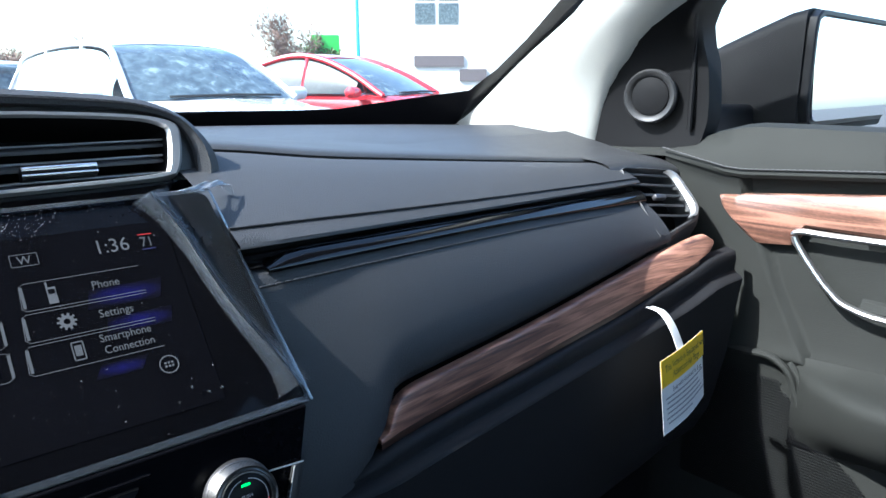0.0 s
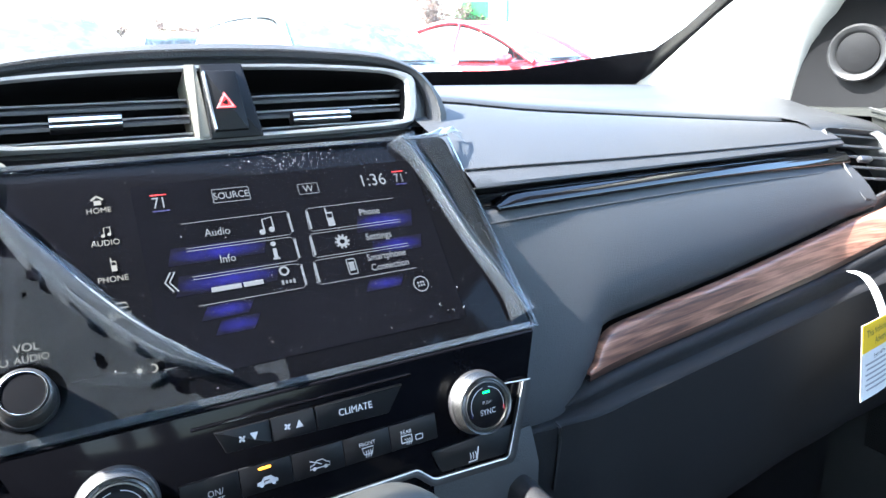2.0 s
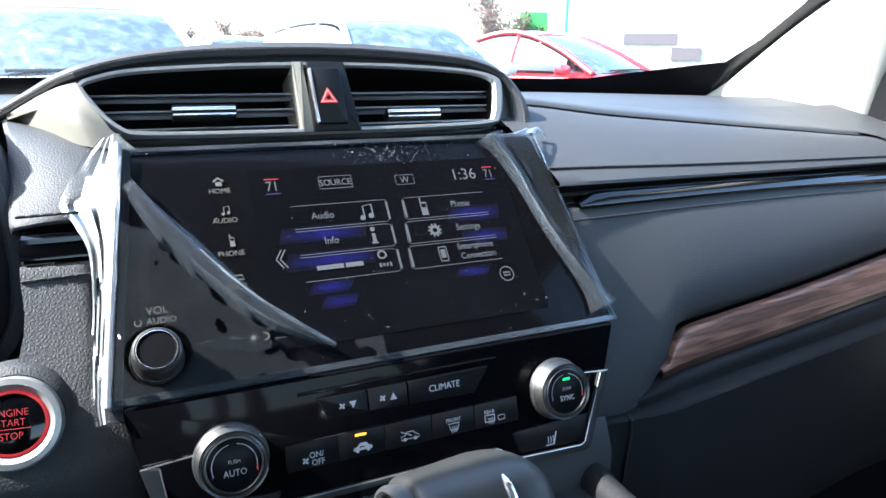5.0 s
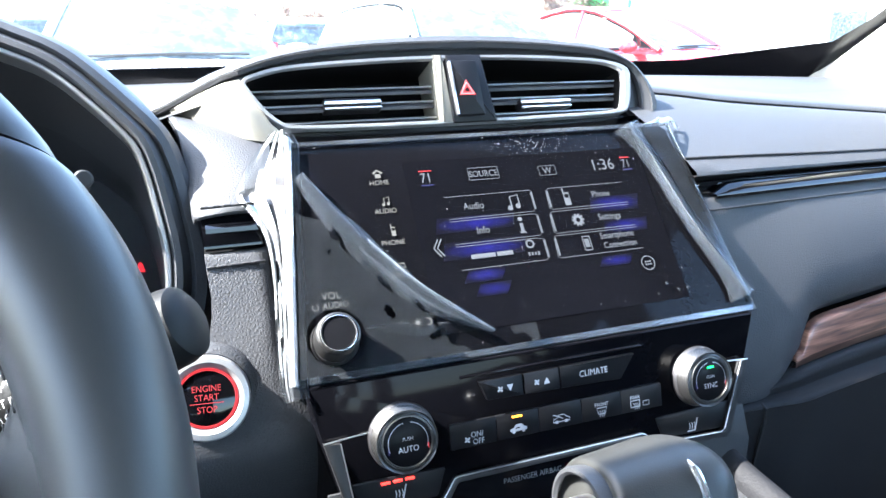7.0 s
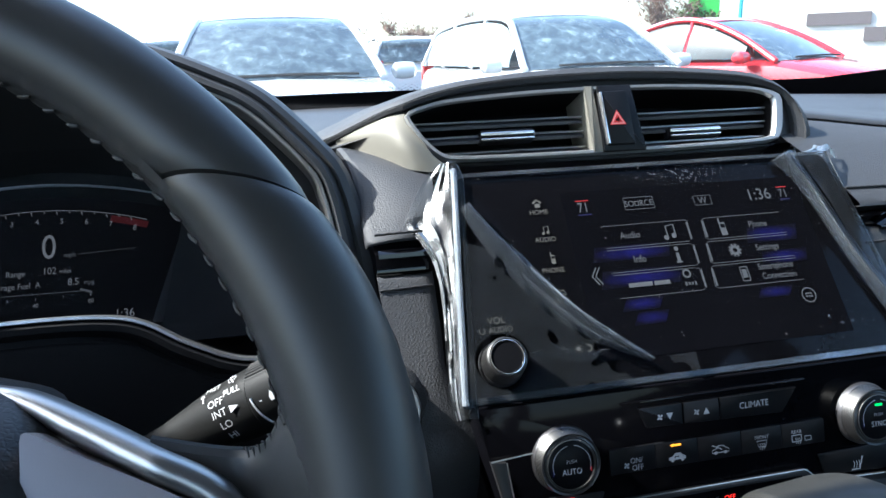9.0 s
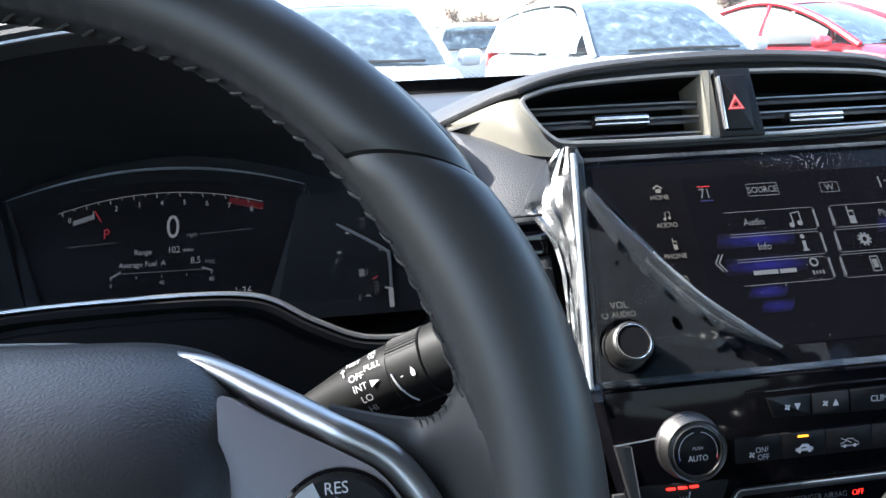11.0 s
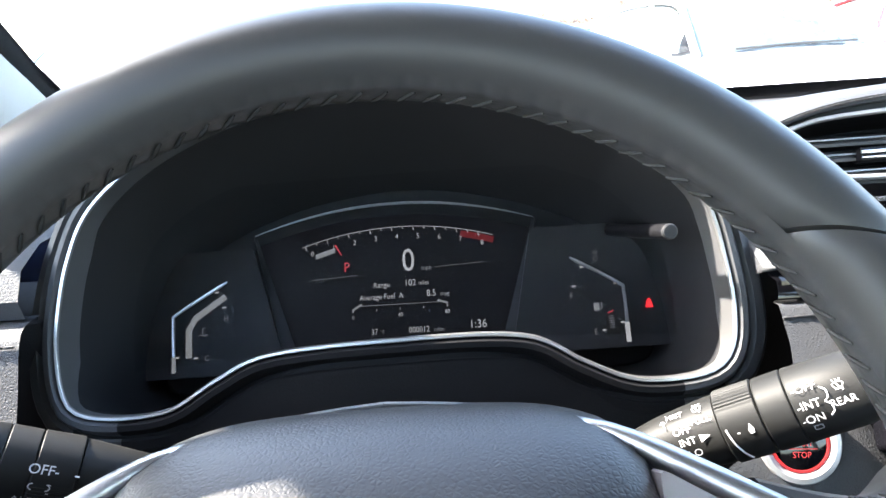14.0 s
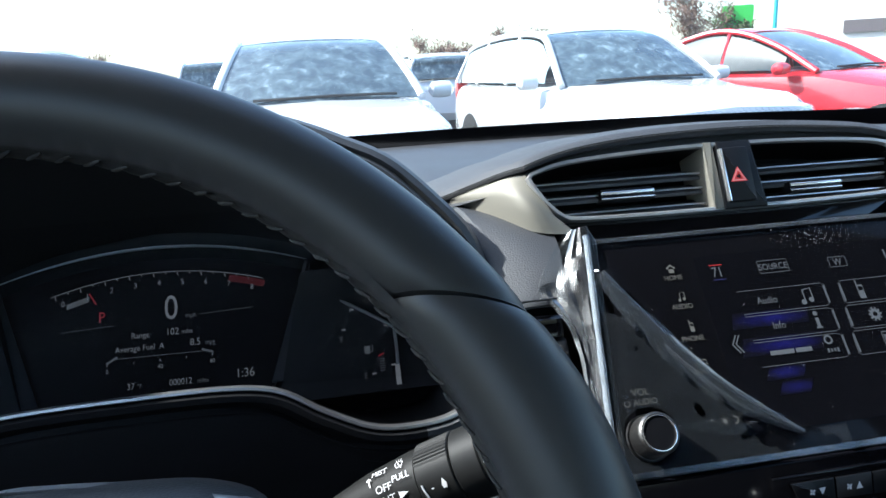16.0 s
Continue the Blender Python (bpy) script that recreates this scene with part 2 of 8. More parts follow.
CHAMPAGNE = material("champagne_plastic", (0.17, 0.16, 0.132), 0.62, 0.35, grain=("noise", 1200), bump=0.00003, stains=0.06)
PILLAR = material("pillar_cloth", (0.34, 0.34, 0.315), 0.85, grain=("noise", 800), bump=0.0003, tint=0.08, stains=0.05)
THREAD = material("thread", (0.050, 0.050, 0.052), 0.7, grain=("noise", 3000), bump=0.0001)
RIMTHREAD = material("rim_thread", (0.012, 0.012, 0.012), 0.7, grain=("noise", 3000), bump=0.0001)
RUBBER = material("rubber", (0.014, 0.014, 0.015), 0.7, grain=("noise", 300), bump=0.0002, stains=0.2)
PAPER = material("tag_paper", (0.80, 0.80, 0.78), 0.6, grain=("noise", 500), bump=0.00004, stains=0.04)
YELLOW = material("tag_yellow", (0.80, 0.52, 0.02), 0.55, grain=("noise", 500), stains=0.05)
INK = material("ink", (0.03, 0.03, 0.03), 0.6, grain=("noise", 500), stains=0.1)
PRINT = material("white_print", (0.55, 0.55, 0.56), 0.5, grain=("noise", 500), stains=0.05)
DIMPRINT = material("dim_print", (0.13, 0.13, 0.13), 0.6, grain=("noise", 500), stains=0.05)
GREYPRINT = material("grey_print", (0.35, 0.35, 0.36), 0.5, grain=("noise", 500), stains=0.05)
FRIT = material("black_frit", (0.008, 0.008, 0.010), 0.25, grain=("noise", 200), stains=0.2)
BINBEZEL = material("binnacle_bezel", (0.30, 0.30, 0.30), 0.42, 0.9, grain=("noise", 900), bump=0.00003, stains=0.08, rough_var=0.05)
BINNACLE = material("binnacle_plastic", (0.019, 0.019, 0.0205), 0.6, spec=0.16, grain=("noise", 700), bump=0.00008, stains=0.25)
WEDGE = material("display_edge_plastic", (0.026, 0.026, 0.028), 0.5, spec=0.15, grain=("noise", 500), stains=0.2)
STEM = material("stem_plastic", (0.022, 0.022, 0.023), 0.5, spec=0.25, grain=("noise", 700), stains=0.2)
GAUGE = material("gauge_black", (0.006, 0.006, 0.007), 0.5, spec=0.08, grain=("noise", 200), stains=0.3)
HOODIN = material("hood_inner", (0.050, 0.051, 0.054), 0.6, grain=("noise", 1200), bump=0.0002, stains=0.15)
GLOW = 0.066
LIT = material("lit_white", (0.02, 0.02, 0.02), 0.5, emit=(0.86, 0.9, 1.0), glow=GLOW * 0.52)
LITDIM = material("lit_dim", (0.02, 0.02, 0.02), 0.5, emit=(0.75, 0.8, 0.9), glow=GLOW * 0.45)
LITKEY = material("lit_key", (0.02, 0.02, 0.02), 0.5, emit=(1.0, 0.93, 0.8), glow=GLOW * 0.62)
LITBLUE = material("lit_blue", (0.01, 0.01, 0.02), 0.5, emit=(0.07, 0.06, 0.75), glow=GLOW * 0.38)
LITRED = material("lit_red", (0.2, 0.01, 0.01), 0.5, emit=(1.0, 0.05, 0.06), glow=GLOW * 1.0)
LITHOT = material("lit_hot_red", (0.2, 0.01, 0.01), 0.5, emit=(1.0, 0.03, 0.02), glow=GLOW * 7)
LITGREEN = material("lit_green", (0.01, 0.2, 0.05), 0.5, emit=(0.05, 1.0, 0.15), glow=GLOW * 6)
LITAMBER = material("lit_amber", (0.2, 0.1, 0.01), 0.5, emit=(1.0, 0.35, 0.02), glow=GLOW * 7)
CLUSTERDARK = material("cluster_display", (0.005, 0.005, 0.006), 0.5, spec=0.06, emit=(0.05, 0.055, 0.07), glow=GLOW * 0.10, grain=("noise", 60), stains=0.3)
CLIT = material("cluster_lit", (0.02, 0.02, 0.02), 0.5, emit=(0.9, 0.92, 1.0), glow=GLOW * 0.45)
CDIM = material("cluster_dim", (0.02, 0.02, 0.02), 0.5, emit=(0.8, 0.84, 0.9), glow=GLOW * 0.25)
LITBELT = material("belt_red", (0.2, 0.01, 0.01), 0.5, emit=(1.0, 0.02, 0.03), glow=GLOW * 1.6)
CRED = material("cluster_red", (0.1, 0.01, 0.01), 0.5, emit=(1.0, 0.05, 0.08), glow=GLOW * 0.5)
SCREEN = material("screen_black", (0.003, 0.003, 0.004), 0.07, spec=0.06, emit=(0.02, 0.03, 0.09), glow=GLOW * 0.03, grain=("noise", 60), stains=0.3)
PANELGLASS = material("panel_glass", (0.003, 0.003, 0.004), 0.07, spec=0.09, grain=("noise", 300), stains=0.2, tint=0.2)


def wood_material(name="walnut", scale=(7, 46, 150), turn=(0, 7, -9), lift=1.0):
    mt = bpy.data.materials.new(name)
    mt.use_nodes = True
    nt, lk = mt.node_tree, mt.node_tree.links.new
    b = nt.nodes["Principled BSDF"]
    co, mp = nt.nodes.new("ShaderNodeTexCoord"), nt.nodes.new("ShaderNodeMapping")
    mp.inputs["Scale"].default_value = scale
    mp.inputs["Rotation"].default_value = [radians(a) for a in turn]
    lk(co.outputs["Object"], mp.inputs["Vector"])
    n1 = nt.nodes.new("ShaderNodeTexNoise")
    n1.inputs["Scale"].default_value, n1.inputs["Detail"].default_value, n1.inputs["Distortion"].default_value = 1.0, 7, 1.3
    lk(mp.outputs[0], n1.inputs["Vector"])
    m2 = nt.nodes.new("ShaderNodeMapping")
    m2.inputs["Scale"].default_value = (30, 200, 900)
    lk(co.outputs["Object"], m2.inputs["Vector"])
    n2 = nt.nodes.new("ShaderNodeTexNoise")
    n2.inputs["Scale"].default_value, n2.inputs["Detail"].default_value = 1.0, 3
    lk(m2.outputs[0], n2.inputs["Vector"])
    mx = nt.nodes.new("ShaderNodeMath")
    mx.operation, mx.inputs[1].default_value = "MULTIPLY_ADD", 0.25
    lk(n2.outputs["Fac"], mx.inputs[0])
    lk(n1.outputs["Fac"], mx.inputs[2])
    cr = nt.nodes.new("ShaderNodeValToRGB")
    el = cr.color_ramp.elements
    el[0].position, el[0].color = 0.40, (0.050, 0.027, 0.022, 1)
    el[1].position, el[1].color = 0.82, (0.33, 0.168, 0.116, 1)
    e = el.new(0.56)
    e.color = (0.13, 0.063, 0.044, 1)
    e = el.new(0.68)
    e.color = (0.22, 0.110, 0.076, 1)
    for e in el:
        e.color = [c * lift for c in e.color[:3]] + [1]
    lk(mx.outputs[0], cr.inputs[0])
    lk(cr.outputs[0], b.inputs["Base Color"])
    b.inputs["Roughness"].default_value = 0.34
    b.inputs["Coat Weight"].default_value, b.inputs["Coat Roughness"].default_value = 0.15, 0.2
    bp = nt.nodes.new("ShaderNodeBump")
    bp.inputs["Distance"].default_value = 0.0001
    lk(n2.outputs["Fac"], bp.inputs["Height"])
    lk(bp.outputs[0], b.inputs["Normal"])
    return mt


WOOD = wood_material(lift=1.35)
# Same walnut darkened: shade on the trim's under-face put into colour.
SHADEWOOD = wood_material("walnut_edge", lift=0.26)
DOORWOOD = wood_material("door_walnut", (40, 6, 110), (4, 0, 0), 0.95)


def clear_material(name, tint=(1, 1, 1), gloss=0.08, rough=0.02, haze=0.0, dust=0.0):
    """Thin clear sheet: see-through with a gloss that grows at grazing angles; dust is a veil in place of glare."""
    mt = bpy.data.materials.new(name)
    mt.use_nodes = True
    nt, lk = mt.node_tree, mt.node_tree.links.new
    nt.nodes.remove(nt.nodes["Principled BSDF"])
    out = nt.nodes["Material Output"]
    tr, gl = nt.nodes.new("ShaderNodeBsdfTransparent"), nt.nodes.new("ShaderNodeBsdfGlossy")
    tr.inputs[0].default_value = (*tint, 1)
    gl.inputs["Roughness"].default_value = rough
    mx = nt.nodes.new("ShaderNodeMixShader")
    fr = nt.nodes.new("ShaderNodeFresnel")
    fr.inputs["IOR"].default_value = 1.0 + gloss * 6
    lk(fr.outputs[0], mx.inputs[0])
    lk(tr.outputs[0], mx.inputs[1])
    lk(gl.outputs[0], mx.inputs[2])
    last = mx
    if haze:
        df = nt.nodes.new("ShaderNodeBsdfDiffuse")
        # Blue-grey diffuse share puts the sky's sheen into the film's colour.
        df.inputs[0].default_value = (0.66, 0.74, 0.82, 1)
        m2 = nt.nodes.new("ShaderNodeMixShader")
        m2.inputs[0].default_value = haze
        lk(last.outputs[0], m2.inputs[1])
        lk(df.outputs[0], m2.inputs[2])
        last = m2
    if dust:
        # patchy translucent veil, standing in for glare and the dash mirrored in the glass
        tl, co, nz, mr = (nt.nodes.new(k) for k in ("ShaderNodeBsdfTranslucent", "ShaderNodeTexCoord", "ShaderNodeTexNoise", "ShaderNodeMapRange"))
        tl.inputs[0].default_value = (0.8, 0.85, 0.9, 1)
        nz.inputs["Scale"].default_value, nz.inputs["Detail"].default_value = 5.0, 6
        mr.inputs["To Min"].default_value, mr.inputs["To Max"].default_value = dust * 0.6, dust * 1.4
        lk(co.outputs["Object"], nz.inputs["Vector"])
        lk(nz.outputs["Fac"], mr.inputs["Value"])
        m3 = nt.nodes.new("ShaderNodeMixShader")
        lk(mr.outputs[0], m3.inputs[0])
        lk(last.outputs[0], m3.inputs[1])
        lk(tl.outputs[0], m3.inputs[2])
        last = m3
    lk(last.outputs[0], out.inputs[0])
    return mt


GLASS = clear_material("window_glass", (0.93, 0.96, 0.95), 0.05)
VEILED = clear_material("dusty_windscreen", (0.93, 0.96, 0.95), 0.05, dust=0.011)
FILM = clear_material("clear_film", (0.95, 0.96, 0.97), 0.017, 0.07, haze=0.0006)
FILMFOLD = clear_material("folded_film", (0.94, 0.95, 0.96), 0.05, 0.28, haze=0.022)
# Diffuse haze in place of the sky mirrored by loose film.
FILMLOOSE = clear_material("loose_film", (0.92, 0.94, 0.95), 0.06, 0.12, haze=0.014)
FILMEDGE = clear_material("film_edge", (0.8, 0.82, 0.85), 0.10, 0.20, haze=0.050)
FILMFLAP = clear_material("film_flap", (0.92, 0.94, 0.95), 0.06, 0.32, haze=0.006)
# Pale haze standing in for gleams on the folds.
FILMGLEAM = clear_material("film_fold_line", (0.8, 0.82, 0.85), 0.12, 0.18, haze=0.24)
LENS = clear_material("cluster_lens", (0.9, 0.9, 0.9), 0.010, 0.03)


# ---- dashboard ----
def resample(pts, n, closed=False):
    pts = [Vector(p) for p in pts]
    if closed:
        pts = pts + [pts[0]]
    d = [0.0]
    for a, b in zip(pts, pts[1:]):
        d.append(d[-1] + (b - a).length)
    out, j = [], 0
    for i in range(n):
        s = d[-1] * i / (n if closed else n - 1)
        while j < len(d) - 2 and d[j + 1] < s:
            j += 1
        k = (s - d[j]) / max(d[j + 1] - d[j], 1e-9)
        out.append(pts[j].lerp(pts[j + 1], min(max(k, 0), 1)))
    return out


def rail(points, xs):
    """Heights along a smooth rail, by x."""
    sm = smooth(points, 8)
    out = []
    for x in xs:
        for a, b in zip(sm, sm[1:]):
            if a.x <= x <= b.x:
                out.append(a.lerp(b, (x - a.x) / max(b.x - a.x, 1e-9)))
                break
        else:
            out.append((sm[0] if x < sm[0].x else sm[-1]).copy())
            out[-1].x = x
    return out


def stitches(path, length=0.0042, gap=0.0016, r=0.00060, mat=None, parent=None, lift=(0, -0.0006, 0.0004)):
    """A seam: a row of short thread stitches along a path."""
    bm = bmesh.new()
    path = [Vector(p) + Vector(lift) for p in path]
    total = sum((b - a).length for a, b in zip(path, path[1:]))
    n = int(total / (length + gap))
    # Dark tube along the seam puts the shade between threads into colour.
    part("seam", tube([p + Vector((0, 0.0003, -0.0006)) for p in resample(path, max(12, n))], r * 1.25, 6), RUBBER, parent, "dark sewn seam")
    pts = resample(path, n * 4 + 1)
    for i in range(n):
        a, m, b = pts[i * 4], pts[i * 4 + 1], pts[i * 4 + 3]
        tube([a, m + Vector((0, -0.0002, 0.0002)), b], [r * 0.6, r, r * 0.6], 5, bm=bm)
    return part("stitching", bm, mat or THREAD, parent)


dash = thing("dashboard", "black leather-wrapped car dashboard with stitched seams and wood trim", "dashboard", (0, 0, 0.7))
XS = [0.135 + i * (0.71 - 0.135) / 40 for i in range(41)]
CREASE = [(0.10, 0.060, 1.112), (0.18, 0.049, 1.108), (0.254, 0.037, 1.099), (0.331, 0.033, 1.092), (0.476, 0.037, 1.079), (0.632, 0.042, 1.066), (0.75, 0.06, 1.064)]
STRIPTOP = [(0.10, -0.078, 1.0625), (0.147, -0.074, 1.061), (0.38, -0.047, 1.053), (0.612, -0.019, 1.046), (0.75, -0.002, 1.042)]
STRIPBOT = [(0.10, -0.084, 1.049), (0.143, -0.0795, 1.0485), (0.38, -0.052, 1.0425), (0.62, -0.0245, 1.031), (0.75, -0.01, 1.027)]
WOODTOP = [(0.10, -0.135, 0.925), (0.200, -0.1195, 0.937), (0.210, -0.116, 0.946), (0.229, -0.110, 0.957), (0.275, -0.1035, 0.9595), (0.342, -0.093, 0.961), (0.426, -0.081, 0.965), (0.531, -0.065, 0.971), (0.59, -0.060, 0.978), (0.64, -0.068, 0.988), (0.675, -0.077, 0.9955), (0.75, -0.085, 0.999)]
WOODBOT = [(0.10, -0.135, 0.924), (0.199, -0.1205, 0.9335), (0.210, -0.1185, 0.9345), (0.268, -0.110, 0.9365), (0.335, -0.101, 0.937), (0.416, -0.090, 0.939), (0.518, -0.077, 0.942), (0.59, -0.073, 0.951), (0.64, -0.077, 0.963), (0.675, -0.082, 0.975), (0.75, -0.09, 0.98)]
crease, stop_, sbot, wtop, wbot = (rail(r, XS) for r in (CREASE, STRIPTOP, STRIPBOT, WOODTOP, WOODBOT))

# upper leather pad, from the crease over a soft bulge to the strip
nu = sum(1 for x in XS if x <= 0.628)
rows = []
for c, s in zip(crease[:nu], stop_[:nu]):
    mid1 = c.lerp(s, 0.10) + V(0, -0.004, 0.0022)
    mid2 = c.lerp(s, 0.35) + V(0, -0.006, 0.0055)
    mid3 = c.lerp(s, 0.70) + V(0, -0.004, 0.0060)
    lip = s + V(0, -0.0012, 0.0035)
    rows.append(smooth([c + V(0, 0.010, -0.010), c + V(0, 0.004, -0.0035), c + V(0, -0.001, -0.0012), mid1, mid2, mid3, lip, s + V(0, 0.004, 0.0002)], 3))
part("upper_pad", sheet(rows), LEATHER, dash, "stitched black leather pad")
stitches([c.lerp(s, 0.88) + V(0, -0.0032, 0.0054) for c, s in zip(crease[:nu], stop_[:nu])], parent=dash)
# groove and glossy strip
rows = [[s + V(0, 0.004, 0.0004), s + V(0, 0.010, -0.002), b + V(0, 0.009, 0.003), b + V(0, 0.002, 0.002)] for s, b in zip(stop_[:nu], sbot[:nu])]
part("trim_groove", sheet(rows), SAILBLACK, dash, "black recessed groove")
k0 = next(i for i, x in enumerate(XS) if x > 0.146)
rows = []
for i, (b, t) in enumerate(zip(sbot[k0:nu], stop_[k0:nu])):
    k = min(1, i / 1.5 + 0.25)
    c = b.lerp(t, 0.66 * k)
    rows.append(smooth([c + V(0, 0.008, 0.0002), c + V(0, 0.0015, 0.0001), c + V(0, -0.0008, -0.0006), b.lerp(c, 0.5) + V(0, -0.0026, 0.0004), b + V(0, -0.0034, 0.0008), b + V(0, -0.0028, -0.0016), b + V(0, 0.002, -0.0030)], 3))
part("gloss_strip", sheet(rows), PIANO, dash, "glossy black trim strip")
part("strip_ridge", sheet([[b + V(0, 0.0140, 0.0078), b + V(0, 0.0110, 0.0090), b + V(0, 0.0062, 0.0086), b + V(0, 0.0058, 0.0060)] for b in sbot[:nu]]), PIANO, dash, "glossy upper ridge")
# lower leather pad, down to the wood and past its tip to the console
rows = []
for x, b, w in zip(XS[:nu], sbot[:nu], wtop[:nu]):
    t0 = b + V(0, 0.001, -0.0012)
    end = w + V(0, 0.004, 0.002)
    if x < 0.215:
        k = (0.215 - x) / 0.08
        end = end.lerp(V(x, -0.128, 0.900), min(1, k * 1.6))
    m1 = t0.lerp(end, 0.06) + V(0, -0.004, -0.001)
    m2 = t0.lerp(end, 0.35) + V(0, -0.009, 0)
    m3 = t0.lerp(end, 0.70) + V(0, -0.0095, 0)
    m4 = t0.lerp(end, 0.90) + V(0, -0.0035, 0)
    rows.append(smooth([t0 + V(0, 0.006, 0.001), t0, m1, m2, m3, m4, end + V(0, 0.004, 0.003), end + V(0, 0.009, -0.003)], 3))
part("lower_pad", sheet(rows), LEATHER, dash, "stitched black leather pad")
stitches([b + V(0, -0.0056, -0.0080) for b in sbot[:nu]], parent=dash)
# wood
XW = [0.199 + (0.676 - 0.199) * (i / 60) for i in range(61)]
rows = []
for t, b in zip(rail(WOODTOP, XW), rail(WOODBOT, XW)):
    e = min(1, max(0, (t.x - 0.652) / 0.0245))
    sh = math.sqrt(max(0.02, 1 - e ** 4))
    md = t.lerp(b, 0.5)
    t, b = md.lerp(t, sh), md.lerp(b, sh)
    out = V(0.0, -0.0016, 0)
    rows.append(smooth([t + V(0, 0.006, 0), t + V(0, 0, -0.0004), t.lerp(b, 0.12) + out * 0.8, t.lerp(b, 0.5) + out, t.lerp(b, 0.88) + out * 0.8, b + V(0, 0.0, 0.0004), b + V(0, 0.006, 0)], 2))
part("wood_trim", sheet(rows), WOOD, dash, "dark brown walnut-grain trim")
# lower panel with the glovebox lid
rows = []
part("wood_edge", sheet([[b + V(0, -0.0005, 0.0012), b + V(0, -0.0012, -0.0012), b + V(0, -0.0008, -0.0042), b + V(0, 0.004, -0.0052)] for b in rail(WOODBOT, XW[:58])]), SHADEWOOD, dash, "dark lower edge of the wood")
for x, b in zip(XS, wbot):
    if x < 0.205:
        b = V(x, -0.1215 + 0.10 * (0.205 - x), 0.9345 - 0.25 * max(0, 0.205 - x))
    c = V(x, b.y - 0.013, 0.9120 + 0.012 * max(0, (x - 0.50) / 0.2))
    if x > 0.60:
        c.z = max(c.z, b.z - 0.035)
    rows.append(smooth([b + V(0, 0.006, -0.003), b + V(0, 0.0015, -0.0050), b + V(0, -0.0040, -0.0072), b.lerp(c, 0.42) + V(0, -0.0005, -0.002), b.lerp(c, 0.75) + V(0, 0.0045, -0.0015), c + V(0, 0.0005, 0.0016), c + V(0, -0.0022, -0.0012), c + V(0, -0.0018, -0.006), c + V(0, 0.004, -0.05), c + V(0, 0.012, -0.11), c + V(0, 0.04, -0.20), c + V(0, 0.14, -0.30)], 3))
part("glovebox_panel", sheet(rows), LOWER, dash, "matt black lower dash with the glovebox")
part("panel_seam", tube([V(0.163, -0.1300, 0.9135), V(0.164, -0.1335, 0.911), V(0.165, -0.1330, 0.900), V(0.166, -0.127, 0.86)], 0.0013, 6), RUBBER, dash)
# top of the dash, over the whole width
TOPX = [-0.74 + i * 1.48 / 60 for i in range(61)]
rows = []
for x in TOPX:
    cy = 0.575 - 0.42 * (abs(x) / 0.74) ** 2.6
    c = rail(CREASE, [x])[0] if x > 0.12 else V(x, 0.06, 1.100)
    if x < 0.12:
        c = V(x, 0.10 + 0.09 * min(1, max(0, (-0.19 - x) / 0.02)) * min(1, max(0, (x + 0.66) / 0.03)), 1.085)
    lip = max(0.0, min(1.0, (x - 0.12) / 0.06))
    r1, r2 = c + V(0, 0.020, 0.0065), V(x, c.y + 0.095, max(1.0935, c.z + 0.0085) if x > 0.12 else 1.09)
    mid = c.y + 0.10 + (cy - c.y - 0.10) * 0.3
    rows.append([c + V(0, 0.010, -0.010), c + V(0, 0.0015, -0.002), c + V(0, -0.0012, 0.0008), c + V(0, 0.0005, 0.0030), c + V(0, 0.006, 0.0050), r1, r2, V(x, r2.y + 0.004, r2.z - 0.0050), V(x, r2.y + 0.010, r2.z - 0.0055), V(x, r2.y + 0.030, r2.z - 0.0015), V(x, mid + 0.04, 1.096), V(x, (mid + cy) / 2 + 0.03, 1.098), V(x, cy - 0.01, 1.098), V(x, cy + 0.03, 1.088)])
part("top_pad", sheet(rows), SOFT, dash, "matt black soft top pad")
# body behind the panels
part("footwell_panel", sheet([[V(x, 0.10, 0.80), V(x, 0.16, 0.70), V(x, 0.22, 0.55), V(x, 0.26, 0.35)] for x in (-0.74, -0.3, 0.1, 0.4, 0.74)], thick=0.01), LOWER, dash, "black footwell lining")
part("inner_body", box((0.96, 0.30, 0.30), (0.22, 0.22, 0.90), 0.01), LOWER, dash)

# ---- vent at the end of the dash ----
rv = thing("passenger_air_vent", "black slatted air vent with a chrome side trim", "air vent", (0.65, -0.03, 0.99))
o = [V(0.612, 0.001, 1.063), V(0.698, -0.010, 1.053), V(0.700, -0.048, 1.008), V(0.606, -0.057, 0.996)]
MV = basis((o[0] + o[2]) / 2, o[1] - o[0], o[0] - o[3])
loc = [MV.inverted() @ p for p in o]
vo = resample(fillet([(p.x, p.y) for p in loc][::-1], [0.008, 0.022, 0.014, 0.006], 5), 48, True)
part("housing", slab(vo, -0.05, -0.030, MV), GAUGE, rv)
part("frame", band([[MV @ V(p.x * (k if p.x > 0 else 1 + (k - 1) * 0.15), p.y * (j if p.x > -0.02 else 1 + (j - 1) * 0.3), h) for p in vo] for k, j, h in ((1.0, 1.0, -0.035), (1.0, 1.0, 0.001), (1.03, 1.04, 0.003), (1.10, 1.10, 0.002), (1.22, 1.22, -0.006), (1.35, 1.34, -0.022), (1.42, 1.40, -0.05))]), SOFT, rv, "black plastic surround")
seg = [p for p in shrink(vo, 0.001) if p.x > 0.026]
seg.sort(key=lambda p: p.y)
rows = [[MV @ V(p.x - 0.0065, p.y, 0.001), MV @ V(p.x - 0.004, p.y, 0.0065), MV @ V(p.x + 0.002, p.y, 0.0065), MV @ V(p.x + 0.004, p.y, 0.0)] for p in seg]
